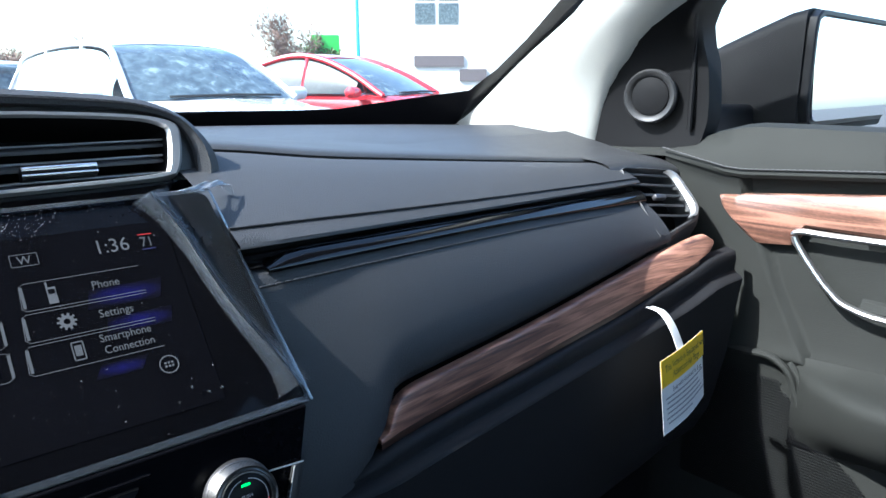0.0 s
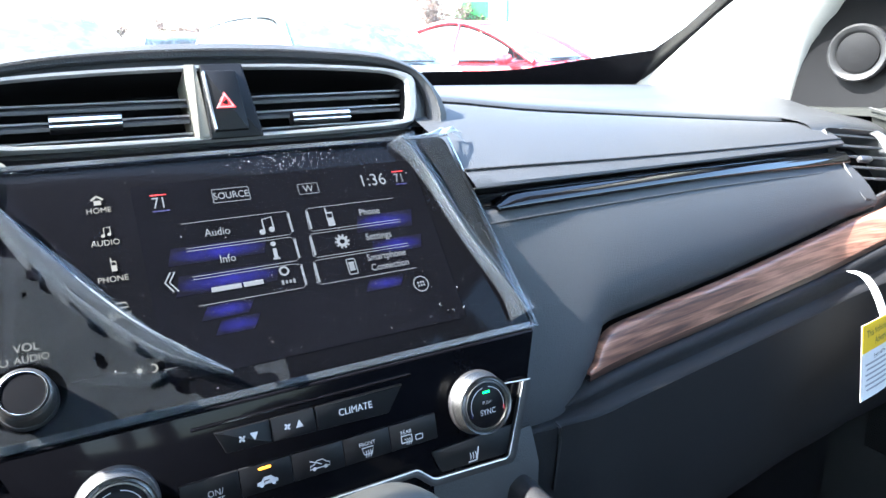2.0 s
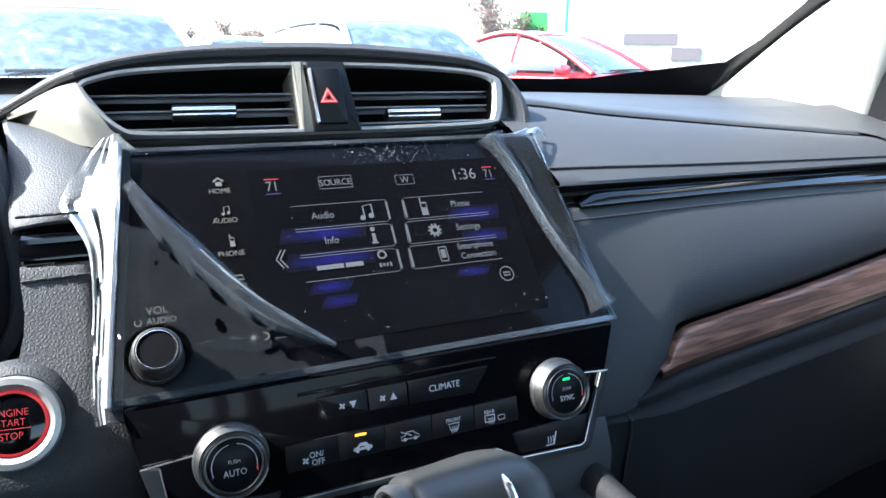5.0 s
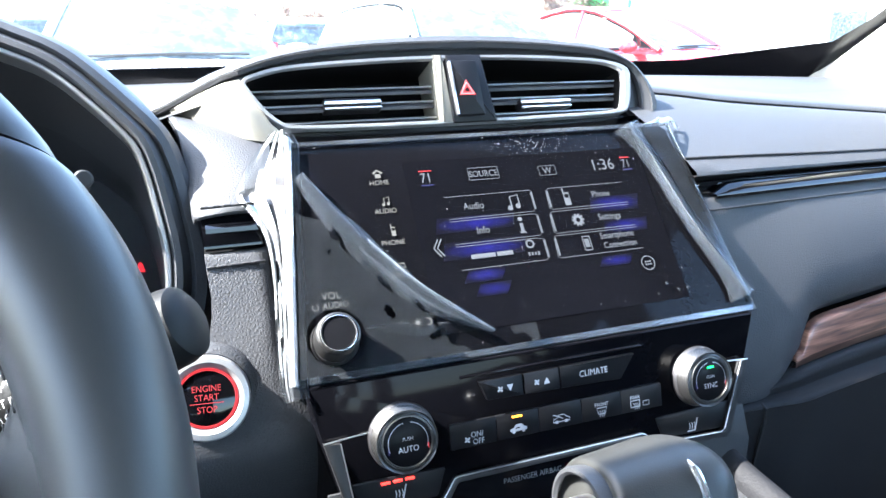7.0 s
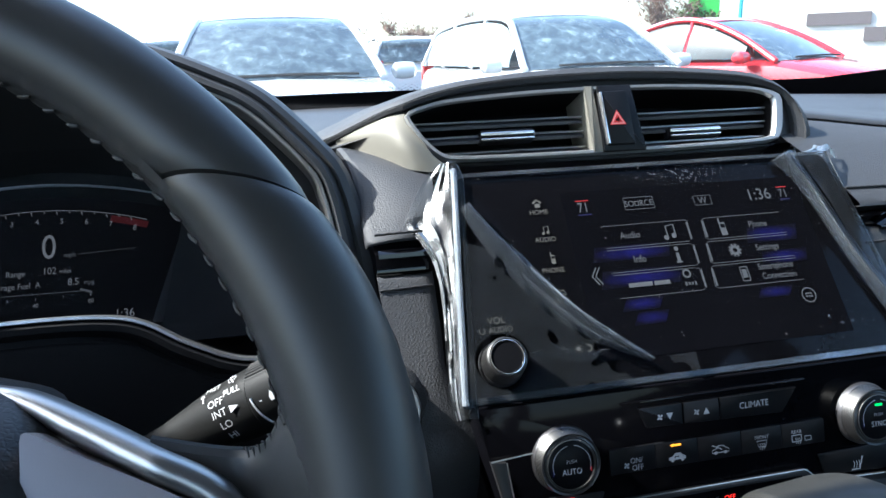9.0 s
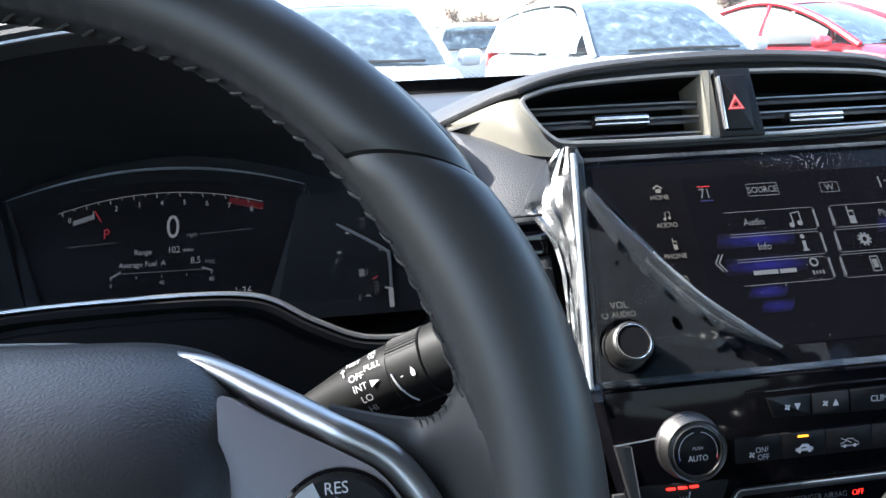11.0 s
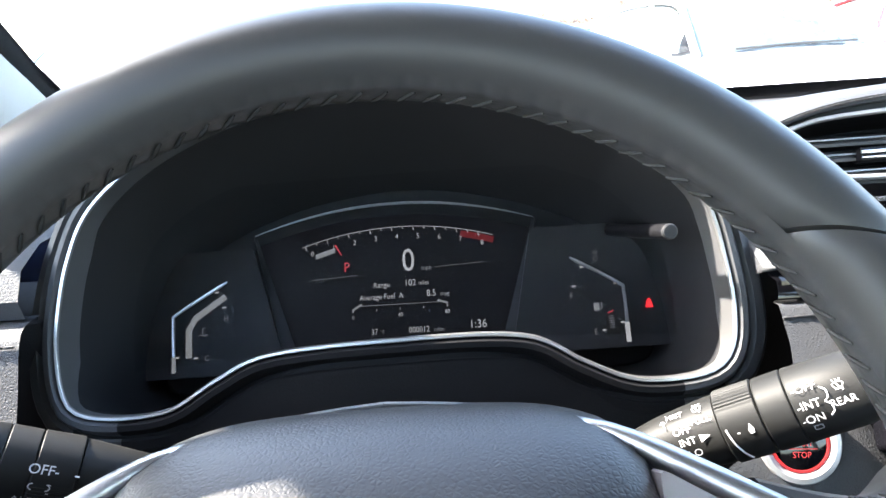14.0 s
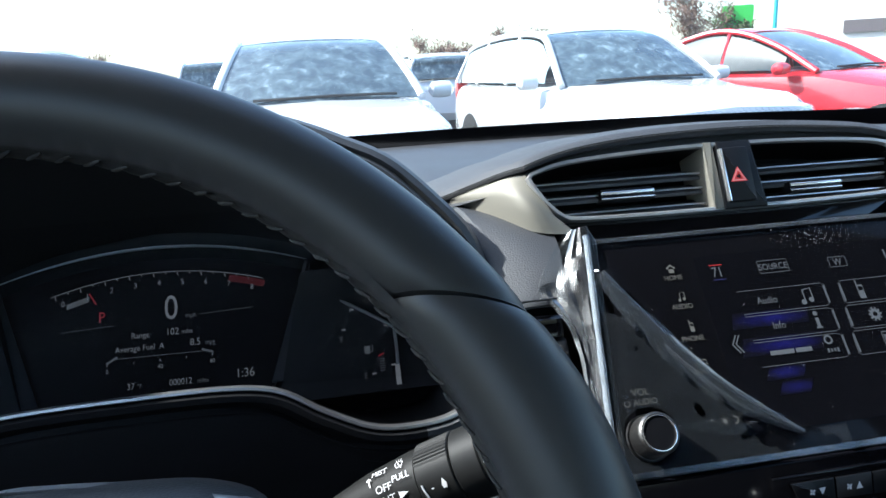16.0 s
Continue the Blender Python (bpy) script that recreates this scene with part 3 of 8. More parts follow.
part("chrome_trim", sheet(rows), BEZELSILVER, rv, "bright chrome side trim")
for k in range(5):
    y = 0.027 - k * 0.0135
    part("slat", slab(rect(0.078 - abs(y) * 0.2, 0.011, -0.002, 0, 0.002), -0.0012, 0.0012, MV @ pose(0, y, -0.006, -58), 0.0006), HOODIN, rv)
part("tab", slab(rect(0.018, 0.006, -0.004, 0, 0.002), -0.003, 0.003, MV @ pose(0, -0.006, -0.001), 0.001), DARKSATIN, rv, "grey vent tab")

rows = []
for i in range(13):
    x = 0.598 + i * 0.142 / 12
    d = max(0, x - 0.655)
    rows.append(smooth([V(x, 0.130, 1.086 - 0.05 * d), V(x, 0.060, 1.074 - 0.06 * d), V(x, 0.030, 1.0715 - 0.10 * d), V(x, 0.010, 1.0680 - 0.14 * d), V(x, 0.002, 1.0610 - 0.16 * d), V(x, 0.010, 1.0540 - 0.18 * d)], 3))
part("end_cap", sheet(rows), SOFT, rv, "semi-gloss black end of the dash top")

# ---- centre vent ----
MP = slope((0, 0.012, 1.11), 0.4)
P3 = lambda u, v, h=0.0: MP @ V(u, v, h)
vent = thing("centre_air_vent", "twin black air vent with chrome surround and hazard switch", "air vent", (0, 0.02, 1.08))
VO = [(-0.1475, 0.0120), (-0.1492, 0.0165), (-0.1468, 0.0200), (-0.140, 0.0226), (-0.118, 0.0275), (-0.06, 0.0312), (0, 0.0325), (0.06, 0.0315), (0.115, 0.0275), (0.138, 0.0215), (0.1405, 0.012), (0.136, -0.008), (0.1245, -0.0150), (0.06, -0.0168), (0, -0.0170), (-0.07, -0.0168), (-0.118, -0.0155), (-0.1290, -0.0115), (-0.1385, -0.0020)]
vout = resample(smooth([(a, b) for a, b in VO], 6, True), 120, True)
chin = shrink(vout, 0.0034)
# thicker on its right side
chin = [Vector((p.x - 0.0055 * max(0, min(1, (p.x - 0.115) / 0.02)), p.y)) for p in chin]
part("chrome_surround", frame_ring(vout, chin, -0.02, 0.0045, MP, 0.002), BEZELSILVER, vent, "bright chrome surround")
part("housing", slab(chin, -0.06, -0.040, MP), GAUGE, vent)
part("inner_wall", band([[MP @ V(p.x, p.y, 0.001) for p in chin], [MP @ V(p.x * 0.97, p.y * 0.94, -0.05) for p in chin]]), GAUGE, vent)


def vent_span(v):
    xs = [p.x for p in chin if abs(p.y - v) < 0.0022]
    return min(xs) + 0.001, max(xs) - 0.001


for v, tab in ((0.0135, 0), (0.0030, 1), (-0.0085, 0)):
    lo, hi = vent_span(v)
    for a, b in ((lo, -0.018), (0.022, hi)):
        m = MP @ pose((a + b) / 2, v, -0.014, -62)
        part("slat", slab(rect(b - a, 0.018, 0, 0, 0.001), -0.0011, 0.0011, m, 0.0006), HOODIN, vent)
        part("slat_edge", slab(rect(b - a, 0.0010, 0, 0, 0.0004), -0.0008, 0.0006, MP @ pose((a + b) / 2, v - 0.0005, -0.0056)), SATIN, vent, "grey slat edge")
for a, b, v in ((-0.097, -0.058, 0.0010), (0.046, 0.087, -0.0035)):
    tb = part("tab", slab(rect(b - a, 0.0085, 0, 0, 0.0012), -0.010, 0.0, MP @ pose((a + b) / 2, v, 0.0), 0.001), BUTTON, vent, "slider tab")
    part("tab_chrome", slab(rect(b - a, 0.0026, 0, 0, 0.001), 0, 0.0012, MP @ pose((a + b) / 2, v + 0.0012, 0.0), 0.0008), CHROME, tb, "chrome slider edge")
    part("tab_chrome", slab(rect(b - a, 0.0013, 0, 0, 0.0005), 0, 0.0010, MP @ pose((a + b) / 2, v - 0.0025, 0.0), 0.0005), CHROME, tb, "chrome slider edge")
div = part("divider", slab(fillet([(-0.0105, -0.0165), (0.0235, -0.0165), (0.0170, 0.0322), (-0.0095, 0.0322)], 0.0012), -0.03, 0.0055, MP, 0.0015), BUTTON, vent, "black centre divider")
part("divider_facet", slab(fillet([(-0.0178, -0.0165), (-0.0088, -0.0165), (-0.0115, 0.0325), (-0.0195, 0.0325)], 0.001), -0.03, 0.0048, MP, 0.0015), CHAMPAGNE, vent, "pale metallic facet")
haz = part("hazard_switch", slab(fillet([(-0.0066, -0.0122), (0.0140, -0.0122), (0.0118, 0.0268), (-0.0086, 0.0268)], 0.0015), 0.002, 0.0085, MP, 0.0012), BUTTON, vent, "black hazard switch")
part("switch_edge", slab(fillet([(-0.0072, -0.0115), (-0.0056, -0.0115), (-0.0075, 0.0263), (-0.0092, 0.0263)], 0.0005), 0.002, 0.0089, MP, 0.0005), CHROME, haz, "chrome edge")
tri_o, tri_i, tri_c = [[(0.002 + r * math.sin(a), 0.0055 + r * math.cos(a)) for a in (0, 2 * math.pi / 3, 4 * math.pi / 3)] for r in (0.0072, 0.0061, 0.0034)]
part("hazard_mark", frame_ring(tri_o[::-1], tri_i[::-1], 0.0084, 0.0088, MP, 0.0001), LITRED, haz, "red triangle")
part("hazard_mark", frame_ring([(0.002 + (x - 0.002) * 0.84, 0.0055 + (y - 0.0055) * 0.84) for x, y in tri_o[::-1]], [(0.002 + (x - 0.002) * 0.62, 0.0055 + (y - 0.0055) * 0.62) for x, y in tri_o[::-1]], 0.0084, 0.0088, MP, 0.0001), LITPINK, haz, "pale pink triangle")
part("hazard_mark", frame_ring([Vector(p) * 1.0 for p in [(0.002 + 0.0045 * math.sin(a), 0.0055 + 0.0045 * math.cos(a)) for a in (0, 4 * math.pi / 3, 2 * math.pi / 3)]], tri_c[::-1], 0.0084, 0.0088, MP, 0.0001), LITRED, haz, "red triangle")

def swept(p):
    """The pod's driver-side end sweeps back towards the windscreen."""
    k = 1 + 0.122 * max(0.0, min(1.25, (-0.150 - p.x) / 0.042)) ** 1.1
    c = V(-0.17, -0.46, 1.145)
    return c + (p - c) * k


# leather hood over the vent
hood = thing("vent_hood", "black leather hood over the centre air vents", "dash hood", (0, 0.1, 1.1))
HO = [(-0.230, -0.010), (-0.210, -0.002), (-0.196, 0.004), (-0.180, 0.0130), (-0.160, 0.0245), (-0.130, 0.0350), (-0.087, 0.0425), (-0.03, 0.0462), (0.03, 0.0462), (0.085, 0.0425), (0.120, 0.0375), (0.143, 0.0270), (0.157, 0.0100), (0.1620, -0.006), (0.160, -0.020)]
HI = [(-0.224, -0.013), (-0.204, -0.0055), (-0.1900, 0.0015), (-0.176, 0.0095), (-0.155, 0.0200), (-0.122, 0.0300), (-0.085, 0.0350), (-0.03, 0.0378), (0.03, 0.0378), (0.085, 0.0345), (0.115, 0.0310), (0.137, 0.0240), (0.1465, 0.0110), (0.1480, -0.006), (0.144, -0.020)]
ho, hi_ = (resample(smooth(q, 6), 72) for q in (HO, HI))
loops = [[swept(MP @ V(p.x, p.y, -0.006)) for p in hi_], [swept(MP @ V(p.x, p.y, 0.002)) for p in hi_]]
mid = [a.lerp(b, 0.5) for a, b in zip(hi_, ho)]
loops += [[swept(MP @ V(p.x, p.y, 0.0045)) for p in mid], [swept(MP @ V(p.x, p.y + 0.0005, 0.001)) for p in ho]]
for k, (back, drop) in enumerate(((0.012, 0.0), (0.035, 0.0012), (0.075, 0.006), (0.13, 0.020), (0.20, 0.042))):
    lp = []
    for p in ho:
        q = swept(P3(p.x, p.y, 0))
        w = V(q.x * (1 + back * 0.35), q.y + back, max(q.z - drop * (0.6 + 0.5 * (q.z - 1.09) / 0.06), 1.078 if back > 0.05 else q.z - drop))
        lp.append(w)
    loops.append(lp)
part("hood_cover", band(loops, ring=False), LEATHER, hood)
part("hood_seam", band([[swept(MP @ V(p.x, p.y, -0.004)) for p in hi_], [swept(MP @ V(p.x * 0.985, p.y - 0.0035, -0.002)) for p in hi_]], ring=False), RUBBER, hood, "dark gap under the hood lip")
stitches([swept(MP @ V(p.x, p.y - 0.0012, 0.0052)) for p in mid], length=0.003, gap=0.0014, r=0.0003, parent=hood, lift=(0, 0, 0))
# frame between hood lip and chrome
lo_ = [p for p in hi_]
chr_top = []
for p in lo_:
    best = min(vout, key=lambda q: (Vector((q.x, q.y)) - Vector((p.x, p.y - 0.006))).length)
    chr_top.append(best)
part("vent_surround", band([[swept(MP @ V(p.x, p.y, -0.003)) for p in lo_], [MP @ V(q.x, q.y, 0.0) for q in chr_top]], ring=False), SOFT, vent, "black plastic surround")
# pale flank on the driver's side
At = resample(smooth([swept(P3(*q)) for q in ((-0.1905, 0.0010, 0.0), (-0.176, 0.0092, 0.001), (-0.160, 0.0170, 0.001), (-0.1492, 0.0195, 0.001))], 6), 16)
Bt = resample(smooth([(-0.1932, 0.0668, 1.1046), (-0.170, 0.030, 1.0985), (-0.148, 0.0000, 1.0925), (-0.120, -0.0030, 1.0895)], 6), 16)
Ct = resample(smooth([swept(P3(-0.1900, 0.0003, 0.0)), swept(P3(-0.170, 0.0020, 0.0060)), P3(-0.1535, 0.0010, 0.0055), P3(-0.1330, -0.0108, 0.0035)], 6), 16)
part("side_flank", sheet([At, [a.lerp(c, 0.5) + V(-0.0006, -0.001, 0.0006) for a, c in zip(At, Ct)], Ct, [c.lerp(b, 0.5) for c, b in zip(Ct, Bt)], Bt]), CHAMPAGNE, vent, "pale metallic side flank", sharp=80)
# lower lip of the vent
part("lower_lip", slab(fillet([(-0.150, -0.030), (0.152, -0.030), (0.146, -0.0155), (-0.132, -0.0155)], 0.002), -0.03, -0.001, MP, 0.002), PIANO, vent, "black lower lip")

# ---- touchscreen ----
MD = slope((0, -0.06, 1.073), 0.8)
D3 = lambda u, v, h=0.0: MD @ V(u, v, h)
disp = thing("touchscreen_unit", "glossy black touchscreen head unit showing a home menu", "touchscreen", (0, -0.08, 0.98))
DO = fillet([(-0.1465, -0.1125), (0.1445, -0.1125), (0.1310, 0.0265), (-0.1300, 0.0265)], [0.004, 0.004, 0.007, 0.007], 5)
part("panel", slab(DO, -0.03, 0.0, MD, 0.002), PANELGLASS, disp, "glossy black glass panel")
part("screen", slab(rect(0.166, 0.108, 0.018, -0.044, 0.001), -0.001, 0.0003, MD), SCREEN, disp, "lit screen")


def ribbon(pts, w, m, mat, parent, name="line", lift=0.0006, closed=False, bm=None, done=True):
    """A flat drawn line on a plane."""
    bm = bm or bmesh.new()
    pts = [Vector((p[0], p[1])) for p in pts]
    n = len(pts)
    L, R = [], []
    for i, p in enumerate(pts):
        a = pts[i - 1] if (i or closed) else p
        b = pts[(i + 1) % n] if (i < n - 1 or closed) else p
        t = (b - a).normalized()
        s = Vector((-t.y, t.x)) * w / 2
        L.append(bm.verts.new(m @ V(p.x + s.x, p.y + s.y, lift)))
        R.append(bm.verts.new(m @ V(p.x - s.x, p.y - s.y, lift)))
    for i in range(0 if closed else 1, n):
        bm.faces.new((L[i - 1], L[i], R[i], R[i - 1]))
    return part(name, bm, mat, parent) if done else bm


def disc(c, r, m, mat, parent, name="dot", lift=0.0006, n=16, sx=1.0):
    bm = bmesh.new()
    bm.faces.new([bm.verts.new(m @ V(c[0] + sx * r * math.cos(2 * math.pi * i / n), c[1] + r * math.sin(2 * math.pi * i / n), lift)) for i in range(n)])
    return part(name, bm, mat, parent)


def patch(w, h, cx, cy, m, mat, parent, name="mark", lift=0.0006, skew=0.0):
    bm = bmesh.new()
    bm.faces.new([bm.verts.new(m @ V(cx + x + skew * y, cy + y, lift)) for x, y in ((-w / 2, -h / 2), (w / 2, -h / 2), (w / 2, h / 2), (-w / 2, h / 2))])
    return part(name, bm, mat, parent)


def circle(c, r, n=24, a0=0.0, a1=360.0):
    return [(c[0] + r * math.cos(radians(a0 + (a1 - a0) * i / n)), c[1] + r * math.sin(radians(a0 + (a1 - a0) * i / n))) for i in range(n + (0 if a1 - a0 >= 360 else 1))]


def glow_material():
    """Blue light of the menu's background, brightest in the middle of each streak."""
    mt = bpy.data.materials.new("menu_glow")
    mt.use_nodes = True
    nt, lk = mt.node_tree, mt.node_tree.links.new
    b = nt.nodes["Principled BSDF"]
    b.inputs["Base Color"].default_value = (0.004, 0.004, 0.008, 1)
    b.inputs["Roughness"].default_value, b.inputs["Specular IOR Level"].default_value = 0.07, 0.4
    co, mp, gr, nz, mu, cr = (nt.nodes.new(k) for k in ("ShaderNodeTexCoord", "ShaderNodeMapping", "ShaderNodeTexGradient", "ShaderNodeTexNoise", "ShaderNodeMath", "ShaderNodeValToRGB"))
    mp.inputs["Location"].default_value, mp.inputs["Scale"].default_value = (-1, 0, -1), (2, 0, 2)
    gr.gradient_type = "SPHERICAL"
    nz.inputs["Scale"].default_value, nz.inputs["Detail"].default_value = 160, 2
    mu.operation = "MULTIPLY"
    cr.color_ramp.elements[0].position, cr.color_ramp.elements[0].color = 0.0, (0, 0, 0, 1)
    cr.color_ramp.elements[1].position, cr.color_ramp.elements[1].color = 0.75, (0.05, 0.045, 0.62, 1)
    lk(co.outputs["Generated"], mp.inputs[0])
    lk(mp.outputs[0], gr.inputs[0])
    lk(co.outputs["Object"], nz.inputs["Vector"])
    lk(gr.outputs["Fac"], mu.inputs[0])
    lk(nz.outputs["Fac"], mu.inputs[1])
    lk(mu.outputs[0], cr.inputs[0])
    lk(cr.outputs[0], b.inputs["Emission Color"])
    b.inputs["Emission Strength"].default_value = GLOW * 0.9
    return mt


MENU = glow_material()
for w, h, cx, cy, sk in ((0.050, 0.0100, -0.028, -0.0335, 0.3), (0.052, 0.0110, -0.026, -0.0500, 0.3), (0.024, 0.0080, -0.030, -0.0665, 0.6), (0.020, 0.0080, -0.027, -0.0755, 0.6), (0.036, 0.0110, 0.070, -0.0295, 0.3), (0.032, 0.0090, 0.073, -0.0455, 0.3), (0.022, 0.0070, 0.058, -0.0680, 0.6)):
    patch(w, h, cx, cy, MD, MENU, disp, "menu_glow", 0.0004, skew=sk)
for k in range(3):
    t, b = -0.0152 - k * 0.0162, -0.0152 - k * 0.0162 - 0.0146
    x0, x1 = 0.0146 - k * 0.0003, 0.0240 - k * 0.002
    ribbon([(-0.044, t), (x1 - 0.0115, t), (x0 - 0.0004, t - 0.0012), (x0 - 0.001, b + 0.0014), (x0 - 0.0034, b), (-0.044, b)], 0.00034, MD, LIT, disp, "button_outline")
    ribbon([(0.080, t), (x1 + 0.0022, t), (x1, t - 0.0014), (x1 - 0.0008, b + 0.0014), (x1 + 0.0012, b), (0.080, b)], 0.00034, MD, LIT, disp, "button_outline")
    patch(0.0014, 0.0115, x0 - 0.0010, (t + b) / 2, MD, LITDIM, disp, "button_edge", 0.0005)
    patch(0.0014, 0.0115, x1 + 0.0006, (t + b) / 2, MD, LITDIM, disp, "button_edge", 0.0005)
for s, x, y in (("Audio", -0.0265, -0.0225), ("Info", -0.0245, -0.0387)):
    lettering("menu_text", s, 0.0045, MD, LIT, disp, x, y, 0.86, lift=0.0007)
for s, x, y in (("Phone", 0.0620, -0.0222), ("Settings", 0.0630, -0.0384)):
    lettering("menu_text", s, 0.0043, MD, LIT, disp, x, y, 0.86, lift=0.0007)
lettering("menu_text", "Smartphone", 0.0042, MD, LIT, disp, 0.0640, -0.0513, 0.84, lift=0.0007)
lettering("menu_text", "Connection", 0.0042, MD, LIT, disp, 0.0645, -0.0577, 0.84, lift=0.0007)
for x, w in ((-0.0285, 0.0155), (-0.0145, 0.0105)):
    patch(w, 0.0027, x, -0.0548, MD, LIT, disp, "menu_bar", 0.0007)
ribbon(circle((0.0030, -0.0508), 0.0023), 0.0011, MD, LIT, disp, "link_mark", closed=True)
for i in range(4):
    patch(0.0013, 0.0026 if i in (0, 3) else 0.0019, 0.0008 + i * 0.0021, -0.0573, MD, LITDIM, disp, "menu_bar", 0.0007)
# music, information, handset, gear and handheld marks
for c, s in (((0.0005, -0.0225), 1.0), ((-0.0795, -0.0145), 0.55)):
    mk = LIT if s == 1 else LITKEY
    ribbon([(c[0] - 0.0022 * s, c[1] - 0.0035 * s), (c[0] - 0.0022 * s, c[1] + 0.0040 * s), (c[0] + 0.0032 * s, c[1] + 0.0050 * s), (c[0] + 0.0032 * s, c[1] - 0.0025 * s)], 0.0009 * s, MD, mk, disp, "music_mark")
    disc((c[0] - 0.0034 * s, c[1] - 0.0036 * s), 0.0017 * s, MD, mk, disp, "music_mark")
    disc((c[0] + 0.0020 * s, c[1] - 0.0026 * s), 0.0017 * s, MD, mk, disp, "music_mark")
disc((0.0010, -0.0340), 0.0015, MD, LIT, disp, "info_mark")
patch(0.0022, 0.0062, 0.0010, -0.0398, MD, LIT, disp, "info_mark")
patch(0.0040, 0.0011, 0.0010, -0.0428, MD, LIT, disp, "info_mark")
for cx, cy, s in ((0.0372, -0.0225, 1.0), (-0.0790, -0.0330, 0.62)):
    mk = LIT if s == 1 else LITKEY
    patch(0.0042 * s, 0.0090 * s, cx, cy - 0.001 * s, MD, mk, disp, "handset_mark", 0.0006)
    patch(0.0010 * s, 0.003 * s, cx - 0.0016 * s, cy + 0.005 * s, MD, mk, disp, "handset_mark", 0.0006)
    patch(0.0030 * s, 0.0026 * s, cx, cy + 0.001 * s, MD, SCREEN, disp, "handset_mark", 0.0008)
ribbon(circle((0.0402, -0.0386), 0.0024), 0.0018, MD, LIT, disp, "gear_mark", closed=True)
for i in range(10):
    a = 2 * math.pi * i / 10
    ribbon([(0.0402 + r * math.cos(a), -0.0386 + r * math.sin(a)) for r in (0.003, 0.0045)], 0.0012, MD, LIT, disp, "gear_mark")
ribbon(rect(0.0050, 0.0092, 0.0415, -0.0547, 0.0006), 0.0007, MD, LITDIM, disp, "handheld_mark", closed=True)
patch(0.0032, 0.0055, 0.0415, -0.0545, MD, LITDIM, disp, "handheld_mark", 0.0005)
ribbon(circle((0.0795, -0.0725), 0.0046, 28), 0.0006, MD, LIT, disp, "more_mark", closed=True)
for i in range(3):
    for j in range(2):
        patch(0.0011, 0.0011, 0.0795 + (i - 1) * 0.0017, -0.0725 + (j - 0.5) * 0.0018, MD, LIT, disp, "more_mark")
for d in (0, 0.0022):
    ribbon([(-0.0540 + d, -0.0415), (-0.0575 + d, -0.0470), (-0.0540 + d, -0.0525)], 0.0008, MD, LIT, disp, "arrow_mark")
lettering("screen_text", "71", 0.0066, MD, LIT, disp, -0.0520, -0.0015, 0.8)
lettering("screen_text", "71", 0.0060, MD, LITDIM, disp, 0.0885, -0.0020, 0.8)
patch(0.0085, 0.0007, -0.0520, -0.0062, MD, LITBLUE, disp, "temperature_bar")
patch(0.0085, 0.0006, -0.0520, 0.0034, MD, LITRED, disp, "temperature_bar")
patch(0.0075, 0.0006, 0.0885, 0.0028, MD, LITRED, disp, "temperature_bar")
patch(0.0075, 0.0007, 0.0885, -0.0062, MD, LITBLUE, disp, "temperature_bar")
lettering("screen_text", "1:36", 0.0080, MD, LIT, disp, 0.0705, -0.0015, 0.92)
lettering("screen_text", "SOURCE", 0.0042, MD, LIT, disp, -0.0145, -0.0012, 0.85)
ribbon(rect(0.0200, 0.0082, -0.0145, -0.0010, 0.0006), 0.0004, MD, LITDIM, disp, "key_outline", closed=True)
lettering("screen_text", "W", 0.0046, MD, LIT, disp, 0.0295, -0.0026, 0.9)
ribbon(rect(0.0120, 0.0066, 0.0295, -0.0024, 0.0006), 0.0004, MD, LITDIM, disp, "key_outline", closed=True)
for s, y in (("HOME", -0.0020), ("AUDIO", -0.0205), ("PHONE", -0.0405), ("BACK", -0.0600)):
    lettering("key_text", s, 0.0031, MD, LITKEY, disp, -0.0812 - y * 0.02, y, 0.95)
patch(0.0034, 0.0026, -0.0812, 0.0024, MD, LITKEY, disp, "home_mark")
ribbon([(-0.0840, 0.0040), (-0.0812, 0.0062), (-0.0784, 0.0040)], 0.0012, MD, LITKEY, disp, "home_mark")
ribbon([(-0.0815, -0.0535), (-0.0770, -0.0535), (-0.0760, -0.0560), (-0.0835, -0.0560)], 0.0007, MD, LITKEY, disp, "back_mark")
lettering("key_text", "VOL", 0.0040, MD, LITKEY, disp, -0.1207, -0.0673, 0.95)
lettering("key_text", "AUDIO", 0.0033, MD, LITKEY, disp, -0.1190, -0.0728, 0.95)
ribbon(circle((-0.1300, -0.0728), 0.0016, 14, 120, 420), 0.0004, MD, LITKEY, disp, "power_mark")
disc((-0.0765, -0.0890), 0.0013, MD, LITKEY, disp, "day_mark")
for i in range(8):
    a = 2 * math.pi * i / 8
    ribbon([(-0.0765 + r * math.cos(a), -0.0890 + r * math.sin(a)) for r in (0.0018, 0.0027)], 0.0004, MD, LITKEY, disp, "day_mark")
ribbon(circle((-0.0705, -0.0890), 0.0019, 12, -110, 110), 0.0008, MD, LITKEY, disp, "night_mark")


